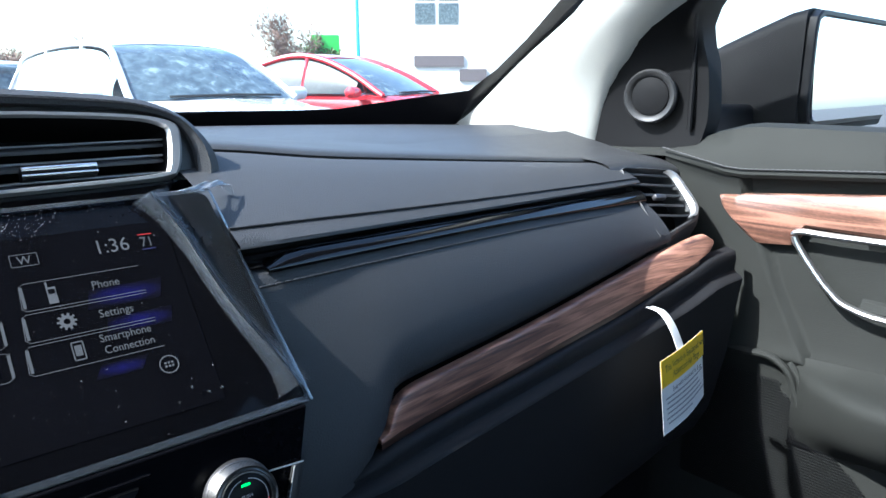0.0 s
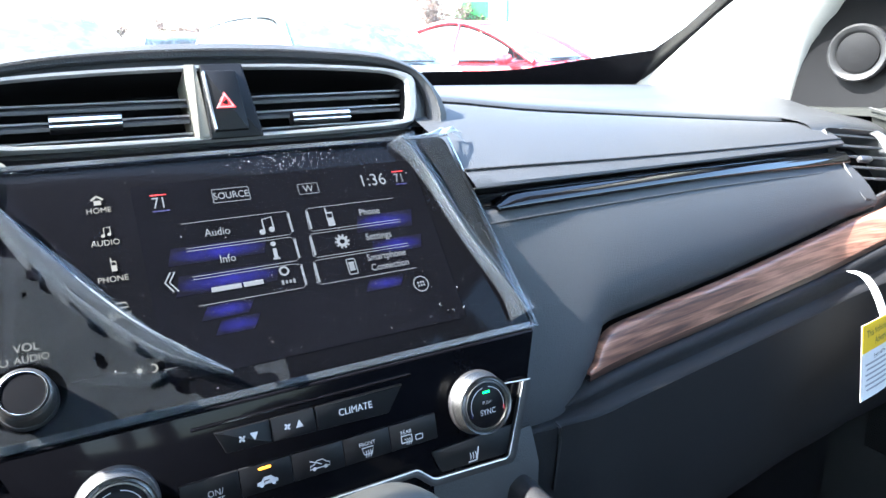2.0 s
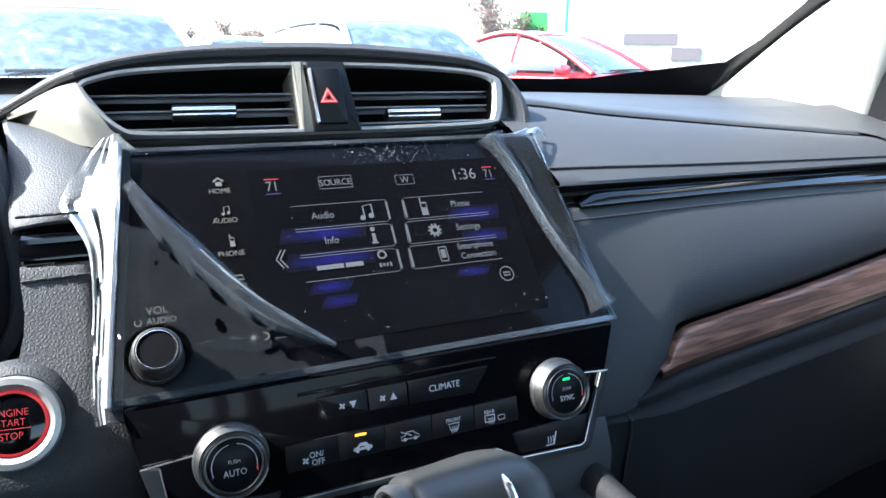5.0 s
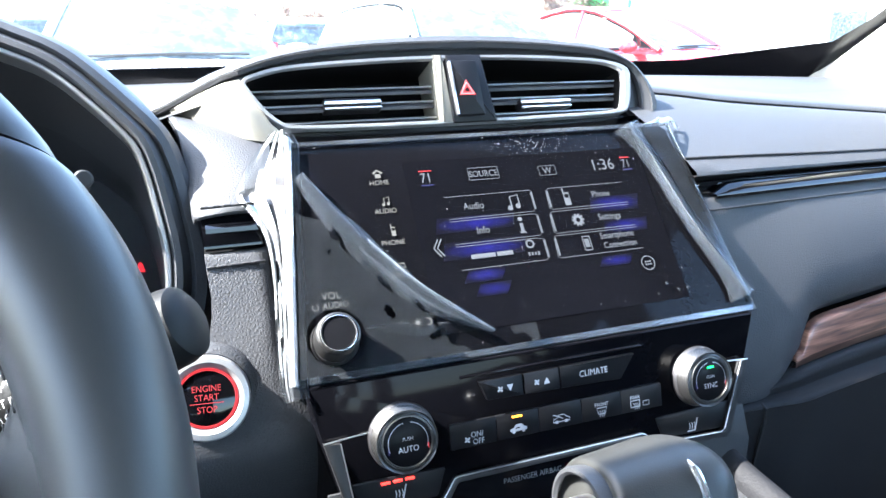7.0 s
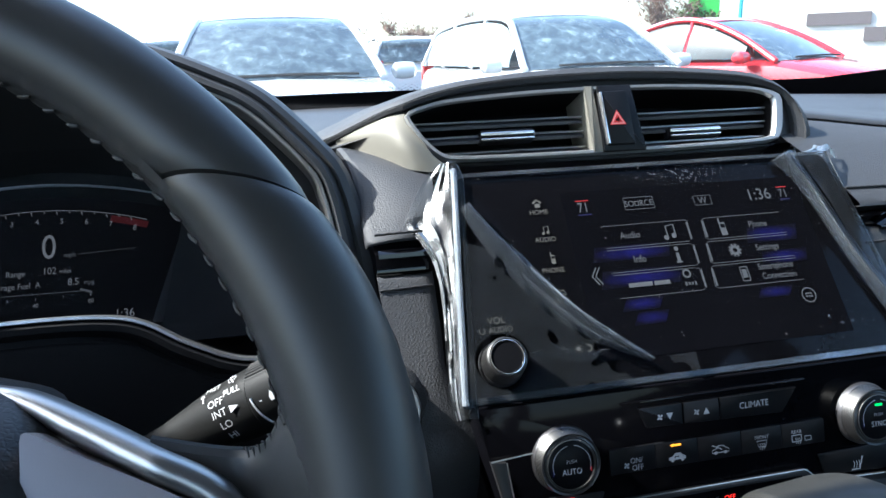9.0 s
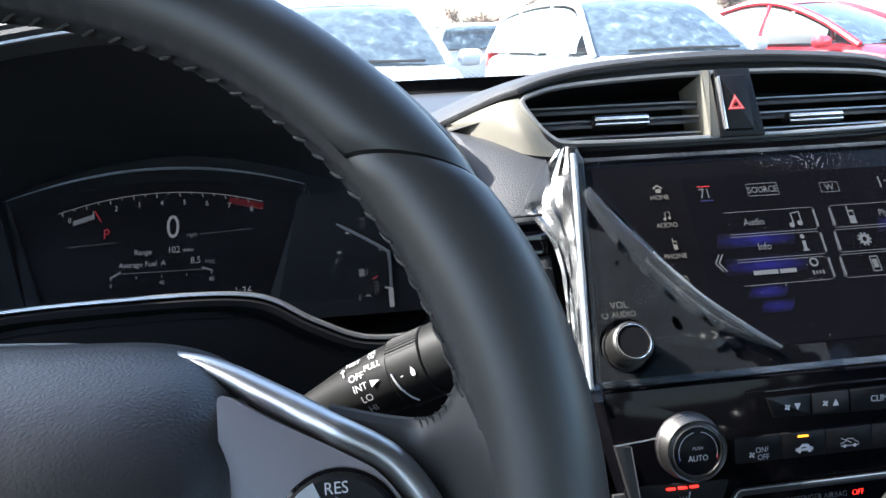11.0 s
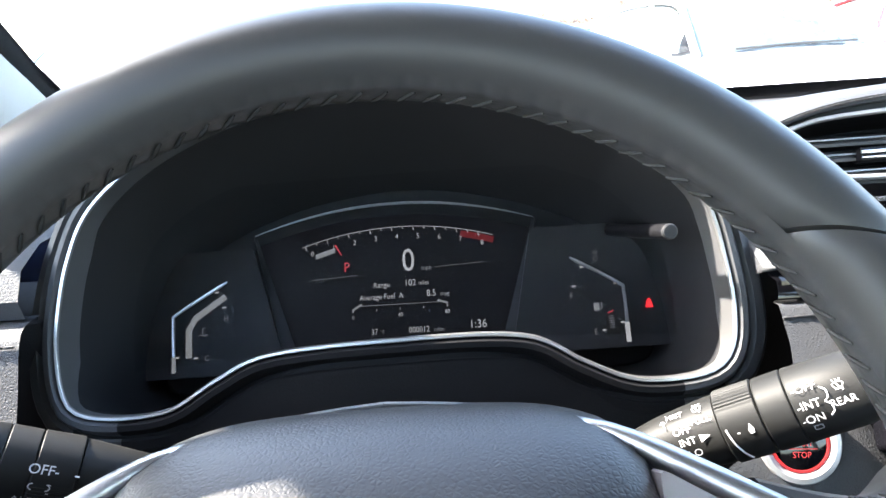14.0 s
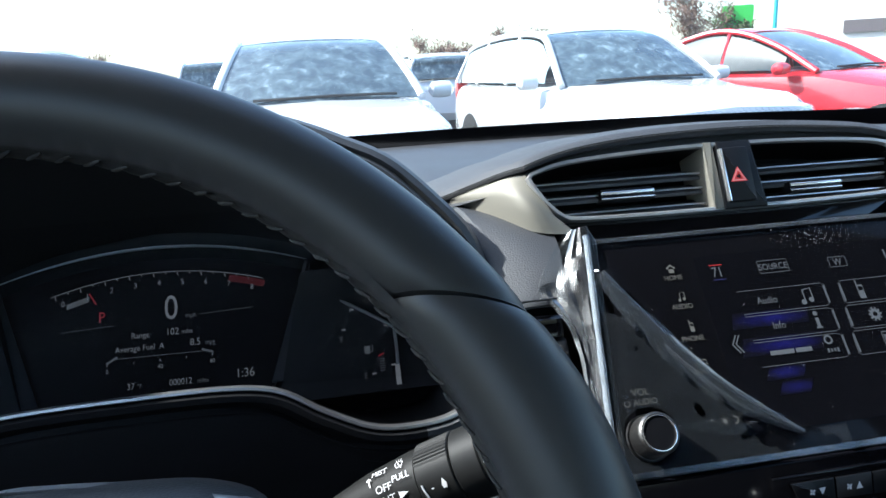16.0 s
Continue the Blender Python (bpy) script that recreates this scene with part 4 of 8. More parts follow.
def knurled(c, m, r, h, name, label, parent, face, ring=KNOBMETAL, knurl=KNOBMETAL, rings=7, n=96):
    mm = m @ Matrix.Translation((c[0], c[1], 0))
    kn = part(name, lathe([(r * 1.07, -0.004), (r * 1.07, 0.002), (r * 1.02, 0.0034), (r * 0.9, 0.0034)], mm), DARKSATIN, parent, label)
    hh = h * 0.62
    bm = lathe([(r * ((0.985 if k % 2 else 1.0) - 0.06 * k / (2 * rings)), 0.0034 + hh * k / (2 * rings)) for k in range(2 * rings + 1)], mm, n, wob=lambda i, k: 0.011 if (i + k // 2) % 2 else -0.007)
    part("grip", bm, knurl, kn, "knurled grip")
    part("collar", lathe([(r * 0.95, 0.0030 + hh), (r * 0.955, 0.0042 + hh), (r * 0.90, h - 0.0014), (r * 0.84, h - 0.0006), (r * 0.815, h - 0.0012), (r * 0.81, h - 0.004)], mm), KNOBMETAL, kn, "satin metal collar")
    part("chrome_ring", lathe([(r * 0.80, h - 0.004), (r * 0.80, h - 0.0010), (r * 0.79, h - 0.0003), (r * 0.765, h - 0.0002), (r * 0.752, h - 0.0010), (r * 0.752, h - 0.004)], mm), ring, kn, "bright ring")
    part("face", lathe([(r * 0.755, h - 0.004), (r * 0.755, h - 0.0014), (r * 0.70, h - 0.0009), (0.0002, h - 0.0006)], mm), face, kn, "black knob face")
    return kn, mm @ Matrix.Translation((0, 0, h - 0.0005))


knurled((-0.123, -0.0923), MD, 0.0119, 0.0175, "volume_knob", "knurled metal volume knob", disp, KNOBFACE, ring=CHROME, rings=6, n=90)

# clear film left on the screen
film = thing("protective_film", "clear creased protective plastic film over the touchscreen", "plastic film", (0, -0.08, 0.98))


def ridge(p, line, width):
    best = 9
    for a, b in zip(line, line[1:]):
        a, b = Vector(a), Vector(b)
        t = max(0, min(1, (p - a).dot(b - a) / (b - a).length_squared))
        best = min(best, (p - a.lerp(b, t)).length)
    return math.exp(-(best / width) ** 2)


FOLD1 = smooth([(-0.128, 0.004), (-0.112, -0.022), (-0.090, -0.054), (-0.066, -0.080), (-0.036, -0.101)], 5)
FOLD2 = smooth([(0.098, 0.026), (0.108, 0.000), (0.120, -0.045), (0.134, -0.085), (0.139, -0.104)], 5)
FOLD3 = smooth([(-0.105, -0.089), (-0.090, -0.090), (-0.074, -0.094), (-0.060, -0.092)], 4)
rows = []
for j in range(57):
    v = 0.0275 - j / 56 * 0.140
    k = (0.0265 - v) / 0.139
    u0, u1 = -0.1310 - 0.0165 * k, 0.1320 + 0.0130 * k
    row = []
    for i in range(111):
        u = u0 + (u1 - u0) * i / 110
        p = Vector((u, v))
        edge = min(1, (u1 - u) / 0.004, (u - u0) / 0.004)
        taper = min(1, max(0.0, (p - Vector((-0.036, -0.101))).length / 0.05))
        h = 0.0011 + 0.0040 * ridge(p, FOLD1, 0.0035 + 0.0035 * taper) + 0.0042 * ridge(p, FOLD2, 0.0065) + 0.0022 * ridge(p, FOLD3, 0.004)
        h += 0.0005 * noise.noise(V(u * 40, v * 40, 0.3)) + 0.00015 * noise.noise(V(u * 160, v * 160, 2.3))
        dk = math.hypot(u + 0.123, v + 0.0923)
        h += 0.004 * math.exp(-((dk - 0.016) / 0.006) ** 2)
        row.append(D3(u, v, h * edge + 0.0006))
    rows.append(row)
fs = part("film_sheet", sheet(rows), FILM, film, toward=(-0.2, -0.46, 1.16))
fs.visible_shadow = False
# folds: broad pale bands, with their gleams laid on as pale strips
def fold_band(line, w, hmax, mat, name, label, shift=0.0, n=40):
    pts = resample(line, n)
    rw = []
    for i, p in enumerate(pts):
        t = (pts[min(i + 1, n - 1)] - pts[max(i - 1, 0)]).normalized()
        s = Vector((-t.y, t.x))
        k = i / (n - 1)
        ww = w(k)
        wob = 0.0006 * noise.noise(V(k * 6, shift * 900, 0.5))
        off = shift * min(1, 0.05 + (1 - k) / 0.35) + wob
        rw.append([D3(p.x + s.x * (ww * q + off), p.y + s.y * (ww * q + off), hmax * z + 0.0006) for q, z in ((-1, 0.30), (-0.6, 0.66), (-0.25, 0.94), (0.05, 1), (0.4, 0.84), (0.75, 0.5), (1, 0.28))])
    return part(name, sheet(rw), mat, film, label, toward=(-0.2, -0.46, 1.16))


taper = lambda k, a: a * math.sin(math.pi * (0.10 + 0.90 * k)) ** 0.85 + 0.00005
for i in range(4):
    # stacked hazy bands put the fold's gradient of gloss into the colour
    fold_band(FOLD1, lambda k: taper(k, 0.0082) * (1 - 0.22 * i), 0.0050 + 0.0004 * i, FILMFOLD, "crease", "broad fold in the film", 0.0009 * i)
half = [p for p in FOLD1][len(FOLD1) // 2 - 2:]
fold_band(half, lambda k: 0.0007 * math.sin(math.pi * (0.04 + 0.94 * k)) + 0.0002, 0.0070, FILMGLEAM, "crease_ridge", "bright ridge of the fold", 0.0040)
fold_band(half, lambda k: 0.0020 * math.sin(math.pi * (0.04 + 0.94 * k)) + 0.0002, 0.0066, FILMEDGE, "crease_ridge", "pale underside of the fold", -0.0026)
flare = lambda k, a: a * (1 + 0.9 * math.exp(-k / 0.08) + 0.8 * math.exp(-(1 - k) / 0.10))
for i in range(4):
    fold_band(FOLD2, lambda k: flare(k, 0.0064 - 0.0013 * i), 0.0050 + 0.0004 * i, FILMFOLD, "crease", "broad fold in the film", -0.0007 * i)
fold_band(FOLD2, lambda k: 0.0012 * math.sin(math.pi * min(1, k * 1.05)) + 0.0002, 0.0066, FILMEDGE, "crease_ridge", "bright ridge of the fold", -0.0026)
# film lifted off between that fold and the edge
rows = []
for p in resample(FOLD2, 24):
    k = (0.0265 - p.y) / 0.139
    e = 0.1318 + 0.0130 * k
    rows.append([D3(p.x + (e - p.x) * q, p.y, 0.0044 - 0.0026 * q + 0.0008 * noise.noise(V(q * 3, p.y * 60, 5.0))) for q in (0.25, 0.4, 0.55, 0.7, 0.85, 1.0)])
part("loose_patch", sheet(rows), FILMLOOSE, film, "hazy loose film", toward=(-0.2, -0.46, 1.16))
fold_band(FOLD3, lambda k: 0.0030 * math.sin(math.pi * (k * 0.9 + 0.05)) + 0.0004, 0.004, FILMFOLD, "crease", "small fold in the film")
# film that has come loose from the glass below the fold, with patches that still cling
bm = bmesh.new()
NU, NV = 160, 124
vs = {}
line1 = [Vector(p) for p in FOLD1]
for i in range(NU + 1):
    for j in range(NV + 1):
        u, v = -0.1455 + i * 0.150 / NU, -0.1110 + j * 0.115 / NV
        vs[i, j] = (u, v)
made = {}
for i in range(NU):
    for j in range(NV):
        u, v = vs[i, j]
        near = min(line1, key=lambda q: (q - Vector((u, v))).length)
        below = u < near.x + 0.002 and v < near.y + 0.003 or (v < -0.1 and u < -0.01)
        d = (near - Vector((u, v))).length
        cling = 0.012 + 0.016 * noise.noise(V(u * 45, v * 45, 7.1)) + 0.010 * noise.noise(V(u * 130, v * 130, 3.1))
        ue = -0.1300 - 0.0165 * (0.0265 - v) / 0.139
        if not below or u < ue + 0.002 or d < cling or math.hypot(u + 0.123, v + 0.0923) < 0.0155 or noise.noise(V(u * 60 + 9, v * 60, 1.3)) > 0.62:
            continue
        f = []
        for a, b in ((i, j), (i + 1, j), (i + 1, j + 1), (i, j + 1)):
            if (a, b) not in made:
                made[a, b] = bm.verts.new(D3(*vs[a, b], 0.0054 + 0.0008 * noise.noise(V(vs[a, b][0] * 50, vs[a, b][1] * 50, 4.0))))
            f.append(made[a, b])
        bm.faces.new(f)
part("loose_patch", bm, FILMLOOSE, film, "hazy loose film", toward=(-0.2, -0.46, 1.16))
for b_ in range(20):
    u, v = (random.Random(b_).gauss(0.022, 0.016), random.Random(b_ + 90).gauss(0.0150, 0.0035)) if b_ < 16 else (random.Random(b_).uniform(0.07, 0.115), random.Random(b_ + 90).uniform(-0.095, -0.085))
    rr = random.Random(b_ + 7).uniform(0.0003, 0.0008) if b_ < 16 else random.Random(b_ + 7).uniform(0.0006, 0.0013)
    part("bubble", lathe([(rr, 0.0), (rr * 0.85, rr * 0.25), (rr * 0.4, rr * 0.4), (rr * 0.05, rr * 0.42)], MD @ pose(u, v, 0.0022, 0, 0, b_ * 40) @ Matrix.Diagonal((1.0, 0.7, 1, 1)), 10), FILMFOLD, film)
# flap folded round the driver's side edge, and the loose corner
rows = []
reach = rail([(0.0, 0.008, 0), (0.06, 0.017, 0), (0.14, 0.024, 0), (0.22, 0.0275, 0), (0.30, 0.020, 0), (0.42, 0.012, 0), (0.60, 0.0085, 0), (0.85, 0.0075, 0), (1.0, 0.0050, 0)], [j / 60 for j in range(61)])
for j, q in enumerate(reach):
    k = j / 60
    v = 0.0365 - k * 0.156
    ue = -0.1300 - 0.0165 * max(0, min(1, (0.0265 - v) / 0.139))
    nz = lambda a, b, c: (noise.noise(V(v * 30, a * 2.6, b)) + 0.35 * noise.noise(V(v * 75, a * 4.1, b + 4))) * c
    row = [D3(ue + 0.0060, min(v, 0.0262), 0.0018), D3(ue + 0.0015, v, 0.0032 + nz(0, 1, 0.0006))]
    for i in range(1, 9):
        g = i / 8
        w = q.y * g
        crumple = 0.0042 * min(1, w / 0.010)
        row.append(D3(ue - 0.0010 - w, v + nz(i * 0.35, 9, crumple * 0.5), 0.0030 - 0.62 * w - 0.0012 * math.sin(g * 3) + nz(i * 0.35, 2, crumple)))
    rows.append(row)
part("folded_edge", sheet(rows, thick=0.0002), FILMFLAP, film, "film crumpled round the edge", sharp=12)
rows = []
for j in range(13):
    k = j / 12
    rows.append([D3(0.112 + 0.016 * k, 0.0265 - 0.002 * k, 0.0026 + 0.001 * math.sin(k * 9)), D3(0.122 + 0.020 * k, 0.0300 + 0.002 * k, -0.001 - 0.003 * k), D3(0.130 + 0.024 * k, 0.0340 + 0.004 * math.sin(k * 2.6), -0.006 - 0.006 * k + 0.0015 * math.sin(k * 12)), D3(0.138 + 0.018 * k, 0.040 - 0.012 * k * k, -0.012 - 0.004 * k)])
# The edge's gleam is a pale hazy tube along the fold.
part("fold_line", tube([D3(-0.1302 - 0.0165 * max(0, min(1, (0.0265 - v) / 0.139)), v, 0.0026 + 0.0004 * noise.noise(V(v * 70, 1, 1))) for v in [0.030 - 0.143 * i / 40 for i in range(41)]], [0.0020 + 0.0004 * noise.noise(V(i * 0.25, 3, 1)) for i in range(41)], 8), FILMGLEAM, film, "bright fold line of the film")
part("loose_corner", sheet(rows, thick=0.0002), FILMFLAP, film, "loose film corner", sharp=20)
rows = [[D3(0.1315 + 0.0130 * k, 0.0265 - 0.139 * k, 0.0018), D3(0.1335 + 0.0135 * k, 0.0265 - 0.139 * k, 0.0005), D3(0.1350 + 0.0130 * k, 0.0265 - 0.139 * k, -0.005)] for k in [i / 20 for i in range(21)]]
part("side_edge", sheet(rows, thick=0.0002), FILMEDGE, film, "film edge")
rows = [[D3(u, -0.1105 + 0.001, 0.0018), D3(u, -0.1128, 0.0012), D3(u, -0.1136, -0.002)] for u in [-0.146 + 0.29 * i / 30 for i in range(31)]]
part("bottom_edge", sheet(rows, thick=0.0002), FILMEDGE, film, "film edge")
rows = [[D3(u, 0.0245, 0.0020), D3(u, 0.0268, 0.0022 + 0.0003 * math.sin(u * 90)), D3(u, 0.0280, 0.0002)] for u in [-0.130 + 0.262 * i / 40 for i in range(41)]]
part("top_edge", sheet(rows, thick=0.0002), FILMEDGE, film, "film edge")
bm = bmesh.new()
random.seed(4)
for i in range(300):
    u, v = random.uniform(-0.135, 0.138), random.uniform(-0.108, 0.024)
    if i > 170:
        u, v = random.gauss(0.022, 0.018), random.gauss(0.0140, 0.0035)
    elif i > 110:
        u, v = random.gauss(0.02, 0.05), random.gauss(-0.080, 0.012)
    r = abs(random.gauss(0.00004, 0.00009)) + 0.00008
    bm.faces.new([bm.verts.new(D3(u + r * math.cos(a), v + r * math.sin(a), 0.0062)) for a in (0, 1.05, 2.1, 3.15, 4.2, 5.25)])
tagged(part("dust", bm, GREYPRINT, film, "specks of dust and bubbles"), kind="stuff")

# ---- climate controls ----
MC = slope((0, -0.138, 0.967), 0.25)
clim = thing("climate_panel", "glossy black climate control panel with knurled knobs and buttons", "control panel", (0, -0.13, 0.91))
CO = fillet([(-0.1250, -0.0555), (-0.0750, -0.0575), (-0.0700, -0.0800), (0.0600, -0.0800), (0.0620, -0.0545), (0.1135, -0.0565), (0.1325, -0.0105), (0.1415, 0.0185), (-0.1415, 0.0185), (-0.1365, -0.0109)], 0.002, 3)
part("panel", slab(CO, -0.05, 0.0, MC, 0.0015), PANELGLASS, clim, "glossy black panel")
part("ledge", slab(fillet([(-0.060, 0.0095), (0.056, 0.0095), (0.056, 0.0110), (-0.060, 0.0110)], 0.0005), 0, 0.0018, MC, 0.0006), PIANO, clim)
for poly in ([(-0.0500, 0.0068), (-0.0455, -0.0045), (-0.0235, -0.0052), (-0.0235, 0.0068)], [(-0.0229, 0.0068), (-0.0229, -0.0052), (-0.0005, -0.0058), (-0.0005, 0.0068)], [(0.0001, 0.0068), (0.0001, -0.0058), (0.0398, -0.0068), (0.0500, 0.0068)]):
    part("fan_button" if poly[0][0] < 0 else "climate_button", slab(fillet(poly, 0.0006, 2), -0.001, 0.0022, MC, 0.0006), BUTTON, clim, "black push button")
edges = [-0.0690, -0.0415, -0.0155, 0.0120, 0.0385, 0.0670]
for a, b in zip(edges, edges[1:]):
    part("push_button", slab(fillet([(a + 0.00014, -0.0280), (b - 0.00014, -0.0280), (b - 0.00014, -0.0140), (a + 0.00014, -0.0140)], 0.0005, 2), -0.001, 0.0020, MC, 0.00025), BUTTON, clim, "black push button")
for s in (-1, 1):
    poly = [(-0.0725, -0.0362), (-0.1240, -0.0345), (-0.1208, -0.0500), (-0.0782, -0.0510)] if s < 0 else [(0.1180, -0.0340), (0.0620, -0.0352), (0.0665, -0.0482), (0.1105, -0.0500)]
    part("seat_heat_button", slab(fillet(poly, 0.0015, 3), -0.001, 0.0012, MC, 0.0004), BUTTON, clim, "black push button")
inner = [(-0.1277, -0.0118), (-0.1232, -0.0490), (-0.1212, -0.0515), (-0.0772, -0.0530), (-0.0755, -0.0520), (-0.0690, -0.0430), (-0.0670, -0.0421), (0.0505, -0.0417), (0.0525, -0.0424), (0.0600, -0.0490), (0.0630, -0.0500), (0.1080, -0.0518), (0.1110, -0.0500), (0.1265, -0.0102)]
outer = [(0.1325, -0.0100), (0.1150, -0.0530), (0.1120, -0.0556), (0.0610, -0.0540), (0.0580, -0.0528), (0.0510, -0.0462), (0.0490, -0.0452), (-0.0655, -0.0455), (-0.0670, -0.0462), (-0.0740, -0.0560), (-0.0765, -0.0570), (-0.1230, -0.0560), (-0.1258, -0.0535), (-0.1363, -0.0109)]
part("trim_bracket", slab(inner + outer, -0.002, 0.0032, MC, 0.0004), TRIMGREY, clim, "dark satin trim bracket")
part("trim_edge", tube([MC @ V(u, v, 0.0032) for u, v in inner], 0.0004, 6), SATIN, clim, "bright satin edge")
for a, b in (((-0.1360, -0.0106), (-0.1100, -0.0092)), ((0.1322, -0.0098), (0.1100, -0.0085))):
    part("trim_edge", tube([MC @ V(*a, 0.0026), MC @ V(*b, 0.0010)], 0.00045, 6), SATIN, clim, "bright satin edge")
lettering("button_text", "CLIMATE", 0.0036, MC, PRINT, clim, 0.0215, 0.0003, 0.92, lift=0.0024)


def fan(c, s, m, h):
    for i in range(4):
        a = math.pi * i / 2 + 0.35
        ribbon([(c[0] + s * r * math.cos(a + b), c[1] + s * r * math.sin(a + b)) for r, b in ((0.12, 0.0), (0.55, 0.10), (1.0, 0.42))], s * 0.52, m, PRINT, clim, "fan_blade", h)


H = 0.0024
fan((-0.0375, 0.0005), 0.0018, MC, H)
fan((-0.0150, 0.0005), 0.0018, MC, H)
for c, d in ((-0.0315, -1), (-0.0088, 1)):
    bm = bmesh.new()
    bm.faces.new([bm.verts.new(MC @ V(c + x, 0.0005 + d * y, H)) for x, y in ((-0.0020, -0.0018), (0.0020, -0.0018), (0, 0.0021))])
    part("fan_arrow", bm, PRINT, clim)
H = 0.0022
fan((-0.0592, -0.0238), 0.0018, MC, H)
lettering("button_text", "ON/", 0.0031, MC, PRINT, clim, -0.0533, -0.0216, 0.9, lift=H)
lettering("button_text", "OFF", 0.0031, MC, PRINT, clim, -0.0527, -0.0256, 0.9, lift=H)


def small_car(cx, cy, filled):
    pts = [(-0.0052, -0.0014), (-0.0050, 0.0002), (-0.0030, 0.0006), (-0.0014, 0.0024), (0.0020, 0.0024), (0.0036, 0.0008), (0.0052, 0.0003), (0.0053, -0.0014)]
    pts = [(cx + x, cy + y) for x, y in pts]
    if filled:
        bm = bmesh.new()
        bm.faces.new([bm.verts.new(MC @ V(x, y, H)) for x, y in pts])
        part("car_mark", bm, PRINT, clim)
        ribbon([(cx + 0.001, cy + 0.0004), (cx - 0.0016, cy + 0.0004), (cx - 0.0016, cy - 0.0005)], 0.0006, MC, BUTTON, clim, "car_mark", H + 0.0002)
    else:
        ribbon(pts, 0.0005, MC, PRINT, clim, "car_mark", H, closed=True)
        ribbon([(cx - 0.005, cy + 0.0030), (cx - 0.001, cy + 0.0012), (cx + 0.001, cy)], 0.0005, MC, PRINT, clim, "car_mark", H)
    for x in (-0.003, 0.003):
        disc((cx + x, cy - 0.0015), 0.0010, MC, PRINT, clim, "car_mark", H + 0.0001)


small_car(-0.0285, -0.0232, True)
small_car(-0.0015, -0.0230, False)
part("amber_light", slab(rect(0.0062, 0.0011, -0.0290, -0.0163, 0.0004), 0.0015, 0.0026, MC), LITAMBER, clim, "glowing amber light")
for cx, word in ((0.0252, "FRONT"), (0.0490, "REAR")):
    lettering("button_text", word, 0.0021, MC, PRINT, clim, cx - (0.001 if word == "REAR" else 0), -0.0196, 0.95, lift=H)
    ribbon([(cx - 0.0032, -0.0215), (cx + 0.0032, -0.0215), (cx + 0.0022, -0.0251), (cx - 0.0022, -0.0251)] if word == "FRONT" else rect(0.0062, 0.0038, cx - 0.001, -0.0233, 0.0003), 0.0005, MC, PRINT, clim, "defrost_mark", H, closed=True)
    for d in (-0.0013, 0, 0.0013):
        ribbon([(cx + d - (0.001 if word == "REAR" else 0), -0.0230), (cx + d + 0.0004, -0.0248), (cx + d - 0.0002, -0.0267)], 0.0004, MC, PRINT, clim, "defrost_mark", H + 0.0001)
ribbon(rect(0.0042, 0.0026, 0.0555, -0.0240, 0.0006), 0.0004, MC, PRINT, clim, "mirror_mark", H, closed=True)
for s in (-1, 1):
    cx, cy = (-0.0998 if s < 0 else 0.0872), -0.0440
    for d in (-0.0018, 0, 0.0018):
        ribbon([(cx + d, cy - 0.0022), (cx + d + 0.0005, cy), (cx + d, cy + 0.0018)], 0.0005, MC, PRINT, clim, "seat_mark", H)
    ribbon([(cx - 0.0034, cy - 0.0032), (cx + 0.0022, cy - 0.0032), (cx + 0.0042, cy + 0.0040)], 0.0008, MC, PRINT, clim, "seat_mark", H)
for i in range(3):
    part("red_light", slab(rect(0.0050, 0.0011, -0.1064 + i * 0.0066, -0.0374, 0.0003), 0.0015, 0.0027, MC), LITHOT, clim, "glowing red light")
MK = slope((0, -0.138, 0.967), 0.25)
for x, word in ((-0.095, "AUTO"), (0.095, "SYNC")):
    kn, face = knurled((x, -0.0148), MK, 0.0172, 0.0125, "temperature_knob", "knurled metal temperature knob", clim, KNOBFACE, rings=6, n=110)
    lettering("knob_text", "PUSH", 0.0019, face, GREYPRINT, kn, 0, 0.0018, 0.9)
    lettering("knob_text", word, 0.0031, face, PRINT, kn, 0, -0.0036, 0.9)
    ribbon(circle((0, 0), 0.0106, 20, 100, 200), 0.0004, face, GREYPRINT, kn, "knob_arc")
    ribbon(circle((0, 0), 0.0106, 20, -20, 80), 0.0004, face, GREYPRINT, kn, "knob_arc")
    patch(0.0005, 0.0028, -0.0106, -0.0032, face, LITBLUE, kn, "cold_mark")
    patch(0.0005, 0.0028, 0.0106, -0.0032, face, LITRED, kn, "warm_mark")
    if word == "SYNC":
        patch(0.0048, 0.0013, 0, 0.0078, face, LITGREEN, kn, "sync_light", 0.0008)

# ---- leather beside the cluster, with the start button ----
ll = thing("dash_side_panel", "black grained leather panel beside the steering column", "dash panel", (-0.18, -0.08, 0.95))
# it runs down from the pod's flank to the strip and rolls under beside the binnacle
LE = smooth([(-0.1932, 0.0672, 1.1040), (-0.1895, 0.036, 1.1030), (-0.1855, 0.010, 1.0950), (-0.1842, -0.015, 1.0805), (-0.1838, -0.035, 1.0672), (-0.1828, -0.0500, 1.0590), (-0.1822, -0.0500, 1.0560)], 4)
RE_ = smooth([(-0.1350, 0.0000, 1.0895), (-0.1370, -0.012, 1.0865), (-0.1390, -0.024, 1.0825), (-0.1420, -0.037, 1.0760), (-0.1430, -0.046, 1.0680), (-0.1440, -0.0510, 1.0598), (-0.1440, -0.0500, 1.0565)], 4)
rows = [[p + V(0.001, 0.034, -0.012) for p in LE], [p + V(-0.0035, 0.010, -0.0045) for p in LE], [p + V(-0.0028, 0.0035, -0.0014) for p in LE]]
